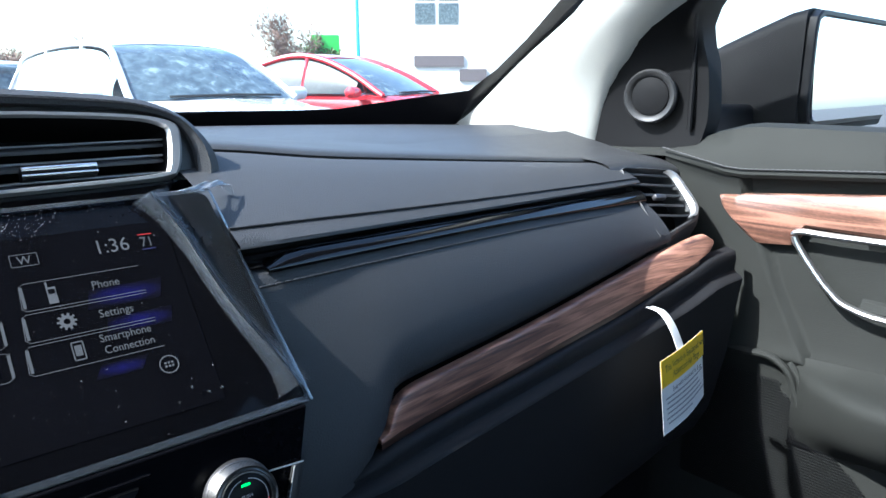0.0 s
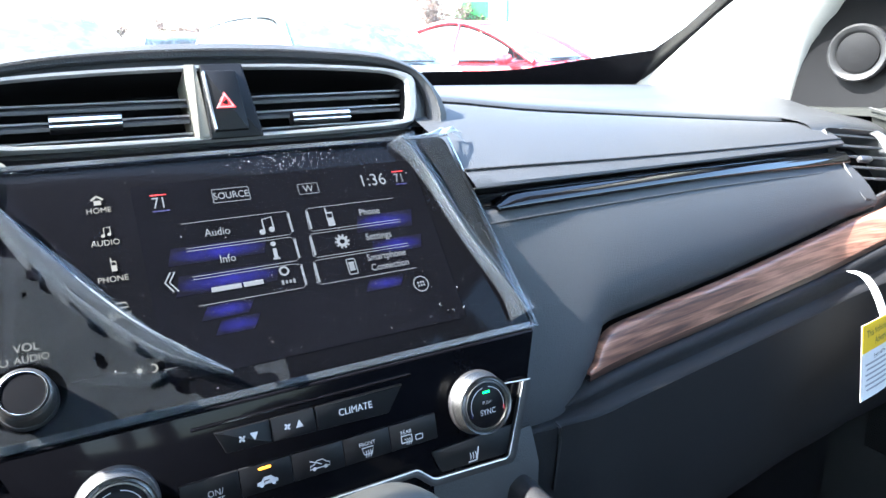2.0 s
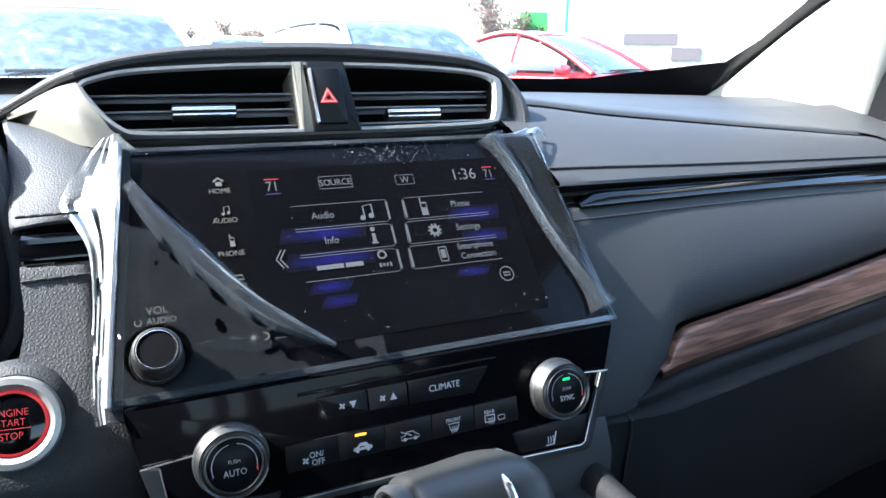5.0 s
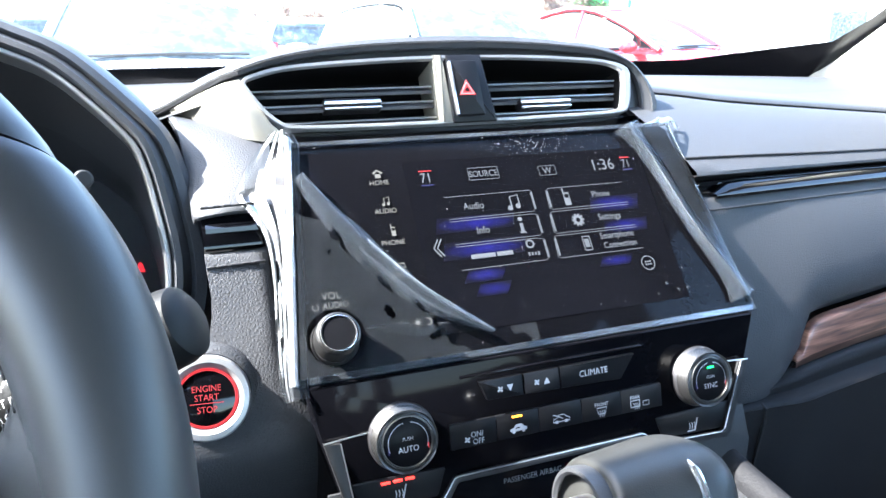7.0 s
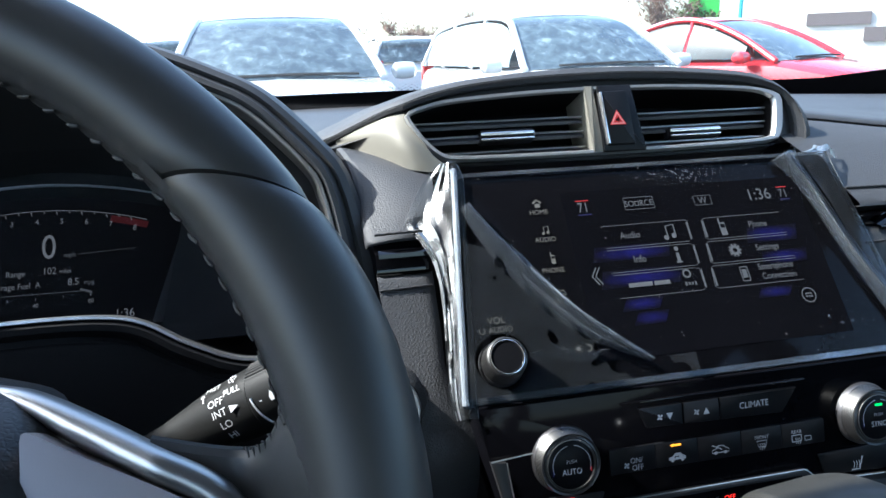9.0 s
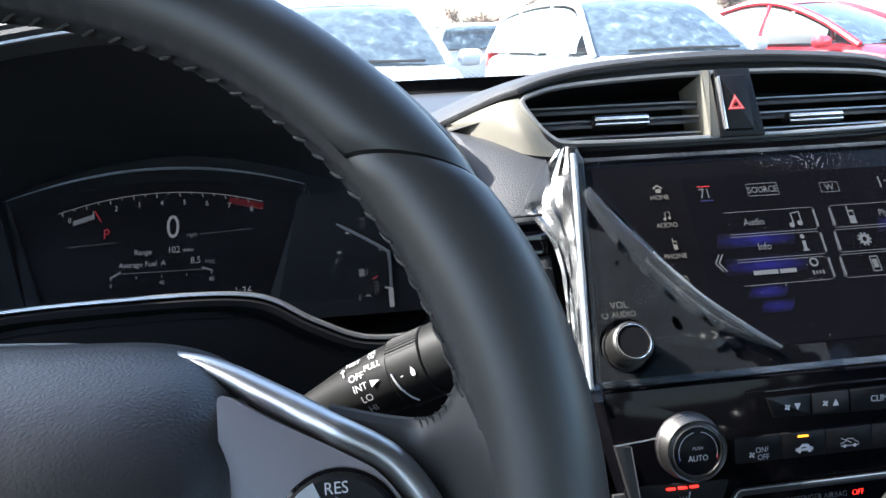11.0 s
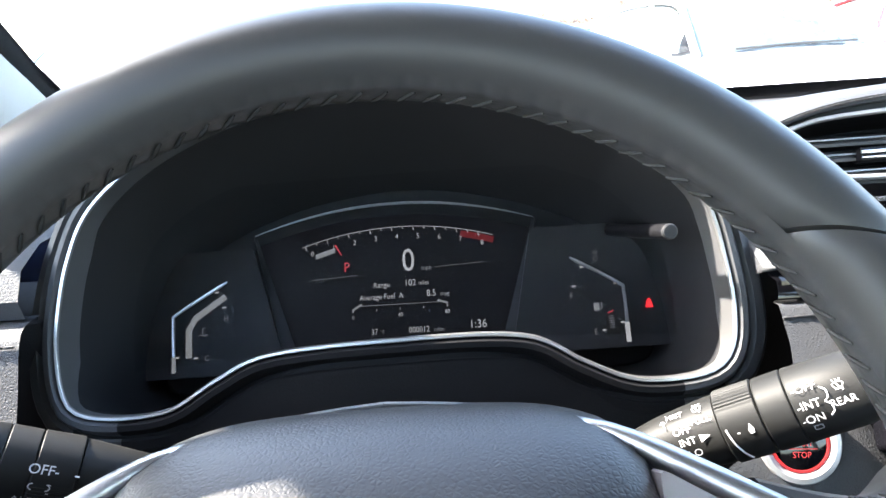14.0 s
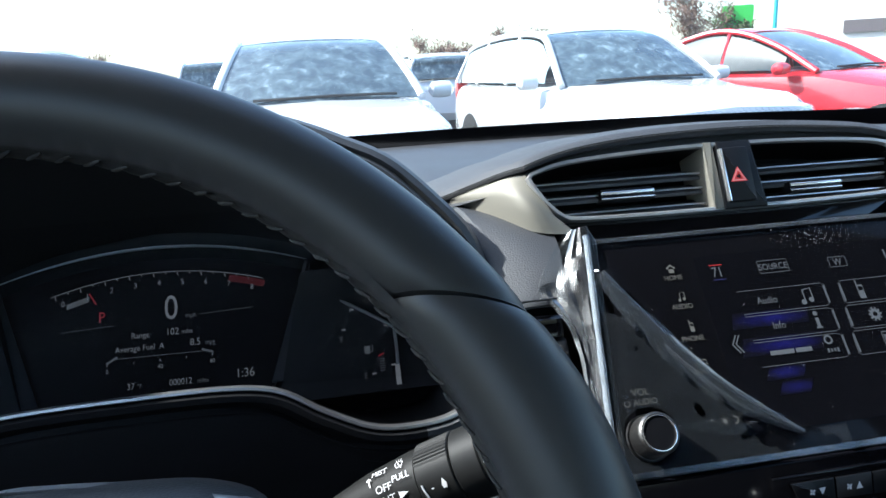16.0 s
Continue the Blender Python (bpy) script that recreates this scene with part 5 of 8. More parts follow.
for i in range(15):
    f = i / 14
    rows.append([a.lerp(b, f) + V(0, -0.004, 0.0035) * math.sin(math.pi * f) * 0.6 for a, b in zip(LE, RE_)])
part("upper_leather", sheet(rows), LEATHER, ll, "grained leather, lit by the sun")
stitches([V(-0.1815 + i * 0.0365 / 10, -0.0515, 1.0630 + 0.0008 * i / 10) for i in range(11)], parent=ll, lift=(0, -0.0026, 0.0010))
rows = []
for i in range(15):
    f = i / 14
    rx = lambda z: -0.148 + 0.0125 * min(1, max(0, (0.985 - z) / 0.03))
    q = lambda y, z: V(rx(z) - (1 - f) * (0.0340 + 0.070 * max(0, min(1, (1.000 - z) / 0.035)) ** 2), y + 0.003 * max(0, (f - 0.8) / 0.2) ** 2, z)
    rows.append(smooth([q(-0.052, 1.0365), q(-0.060, 1.0385), q(-0.0660, 1.033), q(-0.082, 1.010), q(-0.100, 0.985), q(-0.1145, 0.958), q(-0.1195, 0.942), q(-0.117, 0.925), q(-0.108, 0.905), q(-0.09, 0.86), q(-0.07, 0.78)], 3))
part("lower_leather", sheet(rows), LEATHER, ll, "grained leather")
stitches([V(-0.1815 + i * 0.0315 / 10, -0.0655, 1.0325 + 0.001 * i / 10) for i in range(11)], parent=ll, lift=(0, -0.0016, 0.0006))
rows = [[V(x, -0.046, 1.058), V(x, -0.046, 1.052), V(x, -0.0555, 1.0520), V(x, -0.0590, 1.0470), V(x, -0.0600, 1.0415), V(x, -0.053, 1.0375)] for x in (-0.1818, -0.178, -0.17, -0.16, -0.15)]
part("gloss_strip", sheet(rows), PIANO, ll, "glossy black strip")
part("strip_highlight", sheet([[V(x, -0.0545, 1.0540), V(x, -0.0585, 1.0525), V(x, -0.0590, 1.0500)] for x in (-0.1800, -0.17, -0.15)]), PIANO, ll)
REDTEXT = material("red_text", (0.15, 0.01, 0.01), 0.5, emit=(1.0, 0.06, 0.08), glow=GLOW * 0.75)
eb = thing("start_button", "round engine start button with a red glowing ring and silver bezel", "start button", (-0.188, -0.104, 0.965))
MB = basis((-0.1888, -0.1065, 0.9752), (0.985, -0.08, -0.03), (0, 0.36, 0.93))
part("socket", lathe([(0.0300, -0.014), (0.0285, -0.006), (0.0262, -0.0028), (0.0228, -0.0012), (0.021, -0.004)], MB), LEATHER, eb, "dark recess")
part("bezel", lathe([(0.0222, -0.004), (0.0222, 0.0015), (0.0212, 0.0030), (0.0185, 0.0034), (0.0158, 0.0014), (0.0152, -0.001)], MB), BEZELSILVER, eb, "satin silver bezel")
part("red_ring", lathe([(0.0154, -0.001), (0.0154, 0.0018), (0.0142, 0.0022), (0.0140, 0.0)], MB), LITRED, eb, "glowing red ring")
part("face", lathe([(0.0141, -0.001), (0.0141, 0.0016), (0.010, 0.0024), (0.0002, 0.0028)], MB), PIANO, eb, "black button face")
for w, y in (("ENGINE", 0.0050), ("START", 0.0004), ("STOP", -0.0058)):
    lettering("button_text", w, 0.0033, MB, REDTEXT, eb, 0, y, 0.88, lift=0.0031)
patch(0.0165, 0.0004, 0, -0.0024, MB, REDTEXT, eb, "underline", 0.0031)

# ---- centre console and gear selector ----
cons = thing("centre_console", "black centre console with a glossy storage tray", "console", (0, -0.25, 0.7))
rows = [[V(x, -0.152, 0.8965), V(x, -0.160, 0.8925), V(x, -0.180, 0.8890), V(x, -0.215, 0.8850), V(x, -0.30, 0.876), V(x, -0.42, 0.865)] for x in (-0.118, -0.085, -0.067, -0.03, 0.0, 0.03, 0.057, 0.068)]
part("tray_plate", sheet(rows, thick=0.004), BUTTON, cons, "glossy black plate")
lettering("plate_text", "PASSENGER AIRBAG", 0.0031, MC, DIMPRINT, clim, -0.0213, -0.0520, 0.92, lift=0.0006)
lettering("plate_text", "OFF", 0.0031, MC, LITHOT, clim, 0.0035, -0.0520, 0.92, lift=0.0006)
for y0, z0, y1, z1 in ((-0.150, 0.885, -0.19, 0.872), (-0.192, 0.8715, -0.235, 0.858), (-0.237, 0.8575, -0.29, 0.845)):
    part("lid", sheet([[V(x, y0, z0), V(x, (y0 + y1) / 2, (z0 + z1) / 2 + 0.001), V(x, y1, z1)] for x in (0.066, 0.085, 0.118)], thick=0.006), SOFT, cons, "black tray lid")
RL = smooth([(0.1205, -0.146, 0.900), (0.1245, -0.162, 0.893), (0.133, -0.195, 0.882), (0.140, -0.24, 0.862), (0.146, -0.32, 0.84), (0.15, -0.42, 0.82)], 5)
part("side_rail", sheet([smooth([p + V(-0.010, 0, -0.03), p + V(-0.009, 0, -0.008), p + V(-0.005, 0, -0.001), p + V(0.001, 0, 0.0015), p + V(0.007, 0, -0.002), p + V(0.012, 0, -0.012), p + V(0.014, 0, -0.05), p + V(0.015, 0, -0.25)], 3) for p in RL]), LOWER, cons, "padded leather side rail")
RLL = [V(-p.x, p.y, p.z - 0.045) for p in RL]
part("side_rail", sheet([[p + V(0.010, 0, -0.03), p + V(0.009, 0, -0.004), p + V(0.005, 0, 0.001), p + V(-0.004, 0, 0.001), p + V(-0.011, 0, -0.006), p + V(-0.014, 0, -0.05), p + V(-0.015, 0, -0.25)] for p in RLL]), LOWER, cons, "padded leather side rail")
part("front_face", sheet([[V(x, -0.141, 0.925), V(x, -0.150, 0.905), V(x, -0.150, 0.88)] for x in (-0.135, -0.06, 0.06, 0.135)], thick=0.004), SOFT, cons)

gs = thing("gear_selector", "dark grey leather gear selector with a chrome button and slot", "gear lever", (0, -0.23, 0.88))
MG = pose(-0.0135, -0.243, 0.960, -20, 3, 0)


def grip_pt(hx, ang, lift=0.0):
    """A point on the grip: hx along it from the button end to the closed end, ang round it."""
    end = max(0.0, (hx - 0.25) / 0.75)
    taper = (0.86 + 0.14 * min(1, (hx + 1) / 1.1)) * max(0.02, 1 - end ** 2.8) ** 0.42 * (1 - 0.10 * math.exp(-(hx + 1) / 0.03))
    cy, cz = math.cos(ang), math.sin(ang)
    sy, sz = math.copysign(abs(cy) ** 0.74, cy), math.copysign(abs(cz) ** 0.74, cz)
    return MG @ V(0.0325 * hx + 0.004 * sz * (1 - hx) * 0.5, (0.0300 * taper + lift) * sy, (0.0265 * taper + lift) * sz)


loops = [[grip_pt(-math.cos(math.pi * i / 32), 2 * math.pi * k / 40) for k in range(40)] for i in range(33)]
part("grip", band(loops, caps=True), GEARSKIN, gs, "dark grey leather grip", sharp=60)
part("end_ring", band([[MG @ V(-0.0325 + dx, 0.0300 * 0.80 * r * math.cos(a), 0.0265 * 0.80 * r * math.sin(a)) for a in [2 * math.pi * k / 40 for k in range(40)]] for dx, r in ((0.004, 0.98), (-0.0015, 1.0), (-0.003, 0.97), (-0.0034, 0.90), (-0.002, 0.84))]), SOFT, gs, "black ring at the button end")
part("shaft", lathe([(0.017, -0.09), (0.015, -0.03), (0.013, 0.0)], pose(0.0, -0.238, 0.93, 6)), SOFT, gs, "black shaft")
part("release_button", lathe([(0.0150, -0.006), (0.0150, 0.004), (0.0142, 0.008), (0.0118, 0.0115), (0.0075, 0.0138), (0.002, 0.0144)], MG @ pose(-0.0325, -0.003, -0.005, 0, -90, 0), 40), SATIN, gs, "satin chrome release button")
slot = [grip_pt(0.10 + 0.16 * (i / 14) ** 1.4, radians(128 + 88 * i / 14), 0.0002) for i in range(15)]
part("chrome_slot", tube(slot, [0.0006, 0.0012] + [0.0017] * (len(slot) - 3) + [0.0008], 8), CHROME, gs, "bright chrome inlay")


# ---- instrument cluster ----
MZ = slope((0, -0.06, 0.99), 0.35)
clus = thing("instrument_cluster", "digital instrument cluster in a hooded binnacle with a silver bezel", "instrument cluster", (-0.408, 0.05, 0.95))
BZ = [(-0.2000, 0.0483), (-0.2030, 0.0769), (-0.2074, 0.1015), (-0.2150, 0.1190), (-0.2475, 0.1543), (-0.2732, 0.1688), (-0.3100, 0.1845), (-0.3600, 0.1985), (-0.4080, 0.2040), (-0.4550, 0.1990), (-0.5000, 0.1895), (-0.5400, 0.1740), (-0.5710, 0.1560), (-0.5960, 0.1320), (-0.6085, 0.1045), (-0.6150, 0.0769), (-0.6180, 0.0483), (-0.6150, 0.0200), (-0.6050, 0.0075), (-0.5800, 0.0030), (-0.5480, 0.0060), (-0.5200, 0.0215), (-0.4860, 0.0350), (-0.4100, 0.0385), (-0.3320, 0.0362), (-0.2960, 0.0185), (-0.2680, 0.0058), (-0.2400, 0.0035), (-0.2150, 0.0080), (-0.2030, 0.0220)]
bz = resample(smooth(BZ, 6, True), 160, True)
cx0 = -0.408
n_in = shrink(bz, 0.0028)
n_in2 = []
for p in bz:
    side = min(1, max(0, (abs(p.x + 0.408) - 0.17) / 0.03)) * (1 if p.y < 0.15 else max(0, 1 - (p.y - 0.15) / 0.04))
    n_in2.append(max(side * min(1, max(0.15, (p.y - 0.004) / 0.035)), 0.75 * min(1, max(0, (p.y - 0.06) / 0.03))))
wide = [q + (Vector((cx0, max(0.03, min(0.15, q.y)))) - q).normalized() * (0.0020 * s) for q, s in zip(n_in, n_in2)]
sink = [-0.006 - 0.014 * s for s in n_in2]
part("bezel_line", frame_ring(bz, n_in, -0.004, 0.0022, MZ, 0.001), SATIN, clus, "bright chrome bezel line")
part("bezel", band([[MZ @ V(p.x, p.y, 0.0004) for p in n_in], [MZ @ V(p.x, p.y, h) for p, h in zip(wide, sink)]]), BINBEZEL, clus, "satin silver bezel")
MKD = slope((0, 0.09, 1.045), 0.6)
MGA = slope((0, 0.055, 1.005), 0.5)
deep = []
for p, h in zip(wide, sink):
    k = (p.y - 0.0) / 0.21
    w = MZ @ V(p.x, p.y, h)
    deep.append(V(-0.408 + (w.x + 0.408) * (0.97 - 0.07 * k), 0.062 + 0.068 * k, 0.940 + 0.155 * k))
part("inner_shroud", band([[MZ @ V(p.x, p.y, h) for p, h in zip(wide, sink)], [(MZ @ V(p.x, p.y, h)).lerp(d, 0.5) + V(0, 0, 0.003 if p.y > 0.06 else -0.012) for p, h, d in zip(wide, sink, deep)], deep]), BINNACLE, clus, "matt black inner hood")
bm = bmesh.new()
bm.faces.new([bm.verts.new(d + V(0, 0.004, 0)) for d in deep])
part("back_plate", bm, BINNACLE, clus, "black gauge face")
# hood shell
top = [max(0, min(1, (p.y - 0.03) / 0.10)) for p in bz]


def hood_loop(side_off, top_off, h, back=0.0, drop=0.0):
    lp = []
    for a, b, t in zip(shrink(bz, -side_off), shrink(bz, -top_off), top):
        p = a.lerp(b, t)
        q = MZ @ V(p.x, p.y, h)
        lp.append(V(q.x, q.y + back, q.z - drop * t - (1 - t) * back * 1.1))
    return lp


loops = [hood_loop(0, 0, -0.001), hood_loop(0.0025, 0.0025, 0.0035), hood_loop(0.0060, 0.0055, 0.0030), hood_loop(0.0095, 0.0080, -0.0030), hood_loop(0.0105, 0.0090, -0.0045), hood_loop(0.0130, 0.0110, -0.0020), hood_loop(0.0190, 0.0150, -0.0040), hood_loop(0.0235, 0.0185, -0.0110),
         hood_loop(0.0255, 0.0200, -0.0110, 0.025, 0.003), hood_loop(0.0270, 0.0210, -0.0110, 0.07, 0.018), hood_loop(0.0290, 0.0220, -0.011, 0.13, 0.050), hood_loop(0.0300, 0.0230, -0.011, 0.20, 0.095)]
shell = part("hood_shell", band(loops), [SOFT, SAILBLACK], clus, "matt black hood")
for pg in shell.data.polygons:
    pg.material_index = 1 if pg.center.z < 1.035 and abs(pg.center.x + 0.408) < 0.17 else 0
# lower lip below the display
rows = []
for i in range(31):
    x = -0.61 + i * 0.40 / 30
    k = 1 - min(1, (abs(x + 0.408) / 0.12)) ** 3
    z0 = 0.990 + 0.031 * max(0, k)
    rows.append([V(x, -0.052 + (z0 - 0.99) * 0.35, z0 + 0.002), V(x, -0.0585 + (z0 - 0.99) * 0.35, z0 - 0.003), V(x, -0.0600 + (z0 - 0.99) * 0.30, z0 - 0.012), V(x, -0.0610, 0.965), V(x, -0.062, 0.90), V(x, -0.062, 0.80)])
part("lower_lip", sheet(rows), SAILBLACK, clus, "black lower lip")
# central display
KO = fillet([(-0.494, -0.0745), (-0.334, -0.0745), (-0.300, 0.020), (-0.345, 0.0335), (-0.4126, 0.0385), (-0.480, 0.0335), (-0.528, 0.020)], 0.004, 3)
part("centre_display", slab(KO, -0.012, 0.0, MKD, 0.001), CLUSTERDARK, clus, "dark digital display")
part("display_brow", tube([MKD @ V(x, 0.0394 - 0.0165 * ((x + 0.4145) / 0.102) ** 2, 0.004) for x in [-0.525 + i * 0.222 / 24 for i in range(25)]], [0.0002 + 0.0010 * math.sin(math.pi * i / 24) ** 0.8 for i in range(25)], 6), SATIN, clus, "thin silver arc")
part("display_brow_shade", sheet([[MKD @ V(x, 0.0385 - 0.0165 * ((x + 0.4145) / 0.102) ** 2, 0.003), MKD @ V(x, 0.0305 - 0.0165 * ((x + 0.4145) / 0.102) ** 2, 0.0006)] for x in [-0.525 + i * 0.222 / 24 for i in range(25)]]), GAUGE, clus)
for s, x0, x1 in ((-1, -0.494, -0.524), (1, -0.334, -0.304)):
    part("display_side", sheet([[MKD @ V(x0, -0.072, 0.002), MKD @ V(x0 + s * 0.010, -0.072, 0.0045)], [MKD @ V(x1, 0.018, 0.001), MKD @ V(x1 + s * 0.002, 0.018, 0.002)]], thick=0.002), WEDGE, clus, "grey edge")
arc_v = lambda x: 0.0206 - 0.0120 * ((x + 0.4125) / 0.0755) ** 2
ribbon([(x, arc_v(x)) for x in [-0.4885 + i * 0.152 / 40 for i in range(41)]], 0.0005, MKD, CLIT, clus, "rev_arc", 0.0008)
ribbon([(x, arc_v(x) - 0.0040) for x in [-0.362 + i * 0.026 / 10 for i in range(11)]], 0.0052, MKD, material("rev_red", (0.05, 0.005, 0.005), 0.4, emit=(0.5, 0.02, 0.03), glow=GLOW * 0.18), clus, "red_zone", 0.0006)
for i in range(9):
    x = -0.4800 + i * 0.01685
    v = arc_v(x) - 0.0092 + 0.0008
    lettering("rev_number", str(i), 0.0042, MKD, CLIT, clus, x, v, 0.85, lift=0.0008)
    for j in range(2):
        xt = -0.4855 + (i * 2 + j) * 0.0086
        if xt < -0.34:
            ribbon([(xt, arc_v(xt) - 0.0006), (xt + 0.0006, arc_v(xt) - (0.0034 if j == 0 else 0.0020))], 0.0007, MKD, CLIT, clus, "rev_tick", 0.0008)
part("rev_bar", sheet([[MKD @ V(-0.4775 + k * 0.0155, -0.0018 + k * 0.0046, 0.0007), MKD @ V(-0.4775 + k * 0.0155, 0.0022 + k * 0.0046, 0.0007)] for k in (0, 0.5, 1)]), CDIM, clus)
ribbon([(-0.4620, 0.0090), (-0.4570, 0.0000)], 0.0010, MKD, CRED, clus, "rev_needle", 0.0009)
lettering("display_text", "P", 0.0078, MKD, CRED, clus, -0.4533, -0.0102, 0.85)
lettering("display_text", "0", 0.0185, MKD, CLIT, clus, -0.4045, -0.0083, 0.80)
lettering("display_text", "mph", 0.0036, MKD, CDIM, clus, -0.3905, -0.0146, 0.9)
ribbon([(-0.481, -0.0185), (-0.445, -0.0170)], 0.0003, MKD, CDIM, clus)
ribbon([(-0.384, -0.0145), (-0.345, -0.0130)], 0.0003, MKD, CDIM, clus)
lettering("display_text", "Range", 0.0042, MKD, CLIT, clus, -0.4265, -0.0262, 0.88)
lettering("display_text", "102", 0.0052, MKD, CLIT, clus, -0.4040, -0.0258, 0.85)
lettering("display_text", "miles", 0.0032, MKD, CLIT, clus, -0.3935, -0.0265, 0.85)
lettering("display_text", "Average Fuel  A", 0.0042, MKD, CLIT, clus, -0.4270, -0.0355, 0.88)
lettering("display_text", "8.5", 0.0052, MKD, CLIT, clus, -0.3880, -0.0352, 0.85)
lettering("display_text", "mpg", 0.0034, MKD, CDIM, clus, -0.3775, -0.0362, 0.85)
ribbon([(-0.450, -0.0440), (-0.444, -0.0418), (-0.380, -0.0425), (-0.375, -0.0450)], 0.0004, MKD, CDIM, clus, "fuel_scale")
for a, b in (((-0.450, -0.0448), (-0.4425, -0.0405)), ((-0.3835, -0.0410), (-0.3755, -0.0440))):
    ribbon([a, b], 0.0016, MKD, CDIM, clus, "fuel_scale_end")
for i, w in enumerate(("0", "", "40", "", "80")):
    x = -0.4495 + i * 0.0183
    ribbon([(x, -0.0450), (x, -0.0466)], 0.0006, MKD, CLIT, clus, "fuel_tick")
    if w:
        lettering("display_text", w, 0.0030, MKD, CLIT, clus, x, -0.0505, 0.9)
lettering("display_text", "37", 0.0044, MKD, CLIT, clus, -0.4335, -0.0628, 0.85)
lettering("display_text", "\u00b0F", 0.0030, MKD, CDIM, clus, -0.4275, -0.0632, 0.85)
lettering("display_text", "000012", 0.0046, MKD, CLIT, clus, -0.3990, -0.0632, 0.82)
lettering("display_text", "miles", 0.0032, MKD, CDIM, clus, -0.3835, -0.0640, 0.85)
lettering("display_text", "1:36", 0.0064, MKD, CLIT, clus, -0.3535, -0.0620, 0.88)
# temperature and fuel gauges
part("gauge_face", slab(fillet([(-0.612, -0.036), (-0.500, -0.036), (-0.524, 0.060), (-0.604, 0.060)], 0.004), -0.010, -0.001, MGA), BINNACLE, clus, "black side gauge face")
part("gauge_face", slab(fillet([(-0.330, -0.036), (-0.204, -0.036), (-0.214, 0.060), (-0.308, 0.060)], 0.004), -0.010, -0.001, MGA), BINNACLE, clus, "black side gauge face")


def gauge(xs, s):
    path = smooth([(xs[0], 0.0345), (xs[1] - s * 0.004, 0.0130), (xs[1], 0.0050), (xs[2], -0.0310)], 5)
    part("gauge_bar", tube([MGA @ V(p[0], p[1], 0.002) for p in path], [0.0006] + [0.0013] * (len(path) - 2) + [0.0016], 6), SATIN, clus, "silver gauge bar")
    return path


gauge((-0.5434, -0.5850, -0.5842), -1)
gauge((-0.2803, -0.2420, -0.2424), 1)
patch(0.0036, 0.0150, -0.2426, -0.0250, MGA, CLIT, clus, "gauge_light", 0.0035)
patch(0.0030, 0.0120, -0.5842, -0.0260, MGA, CDIM, clus, "gauge_light", 0.0035)
ribbon([(-0.5450, 0.0235), (-0.5680, 0.0085), (-0.5735, -0.0005), (-0.5735, -0.0215)], 0.0048, MGA, CDIM, clus, "temperature_bar", 0.0012)
for x, v in ((-0.5518, 0.0270), (-0.5462, 0.0150), (-0.5825, -0.0205), (-0.5680, -0.0218)):
    patch(0.0032, 0.0012, x, v, MGA, CLIT, clus, "gauge_tick", 0.0016)
for x, v in ((-0.2722, 0.0265), (-0.2795, 0.0120), (-0.2455, -0.0175), (-0.2600, -0.0225), (-0.2480, 0.0120)):
    patch(0.0030, 0.0013, x, v, MGA, CLIT, clus, "gauge_tick", 0.0030)
for w, x, v in (("H", -0.5450, 0.0065), ("C", -0.5600, -0.0225), ("F", -0.2815, 0.0050), ("E", -0.2660, -0.0235)):
    lettering("gauge_text", w, 0.0042, MGA, CDIM, clus, x, v, 0.85, lift=0.001)
ribbon([(-0.5630, -0.0040), (-0.5630, 0.0005), (-0.5605, 0.0005)], 0.0006, MGA, CDIM, clus, "thermometer_mark", 0.001)
ribbon([(-0.5665, -0.0055), (-0.5645, -0.0045), (-0.5615, -0.0055), (-0.5590, -0.0045)], 0.0006, MGA, CDIM, clus, "thermometer_mark", 0.001)
patch(0.0042, 0.0058, -0.2635, -0.0045, MGA, CDIM, clus, "pump_mark", 0.001)
ribbon([(-0.2610, -0.0065), (-0.2595, -0.0060), (-0.2595, -0.0010)], 0.0006, MGA, CDIM, clus, "pump_mark", 0.001)
ribbon([(-0.2560, -0.0100), (-0.2515, -0.0082)], 0.0010, MGA, CRED, clus, "fuel_needle", 0.002)
for i in range(6):
    patch(0.0040, 0.0004, -0.2532, -0.0122 - i * 0.0017, MGA, CDIM, clus, "fuel_step", 0.001)
lettering("gauge_text", "TRIP", 0.0022, MGA, CDIM, clus, -0.2607, 0.0370, 0.85, lift=0.001)
ribbon(circle((-0.2603, 0.0325), 0.0018, 14), 0.0004, MGA, CDIM, clus, "trip_mark", 0.001, closed=True)
bm = bmesh.new()
bm.faces.new([bm.verts.new(MGA @ V(-0.2237 + x, -0.0041 + y, 0.001)) for x, y in ((-0.0030, -0.0036), (0.0030, -0.0036), (0.0018, 0.0008), (0.0012, 0.0026), (0, 0.0036), (-0.0012, 0.0026), (-0.0018, 0.0008))])
part("belt_light", bm, LITBELT, clus, "glowing red seat-belt light")
part("trip_stem", tube([V(-0.239, -0.036, 1.081), V(-0.247, 0.010, 1.070), V(-0.252, 0.055, 1.060)], [0.0050, 0.0046, 0.0046], 12), GAUGE, clus, "black reset stem")
part("trip_cap", lathe([(0.0050, 0), (0.0050, 0.0016), (0.0040, 0.0024), (0.0003, 0.0026)], basis((-0.239, -0.036, 1.081), (1, 0.1, 0), (0, 0.25, 1)), 20), STEM, clus)
lens = part("lens", sheet([[V(x, 0.030 + 0.35 * (z - 0.99) * 0.6 + 0.02 * math.sin(math.pi * (x + 0.61) / 0.404), z) for x in [-0.612 + i * 0.408 / 12 for i in range(13)]] for z in (0.985, 1.03, 1.08, 1.11)]), LENS, clus, "clear lens", toward=(-0.4, -0.45, 1.2))
lens.visible_shadow = False

# ---- steering wheel ----
WC = V(-0.4027, -0.2744, 1.0302)
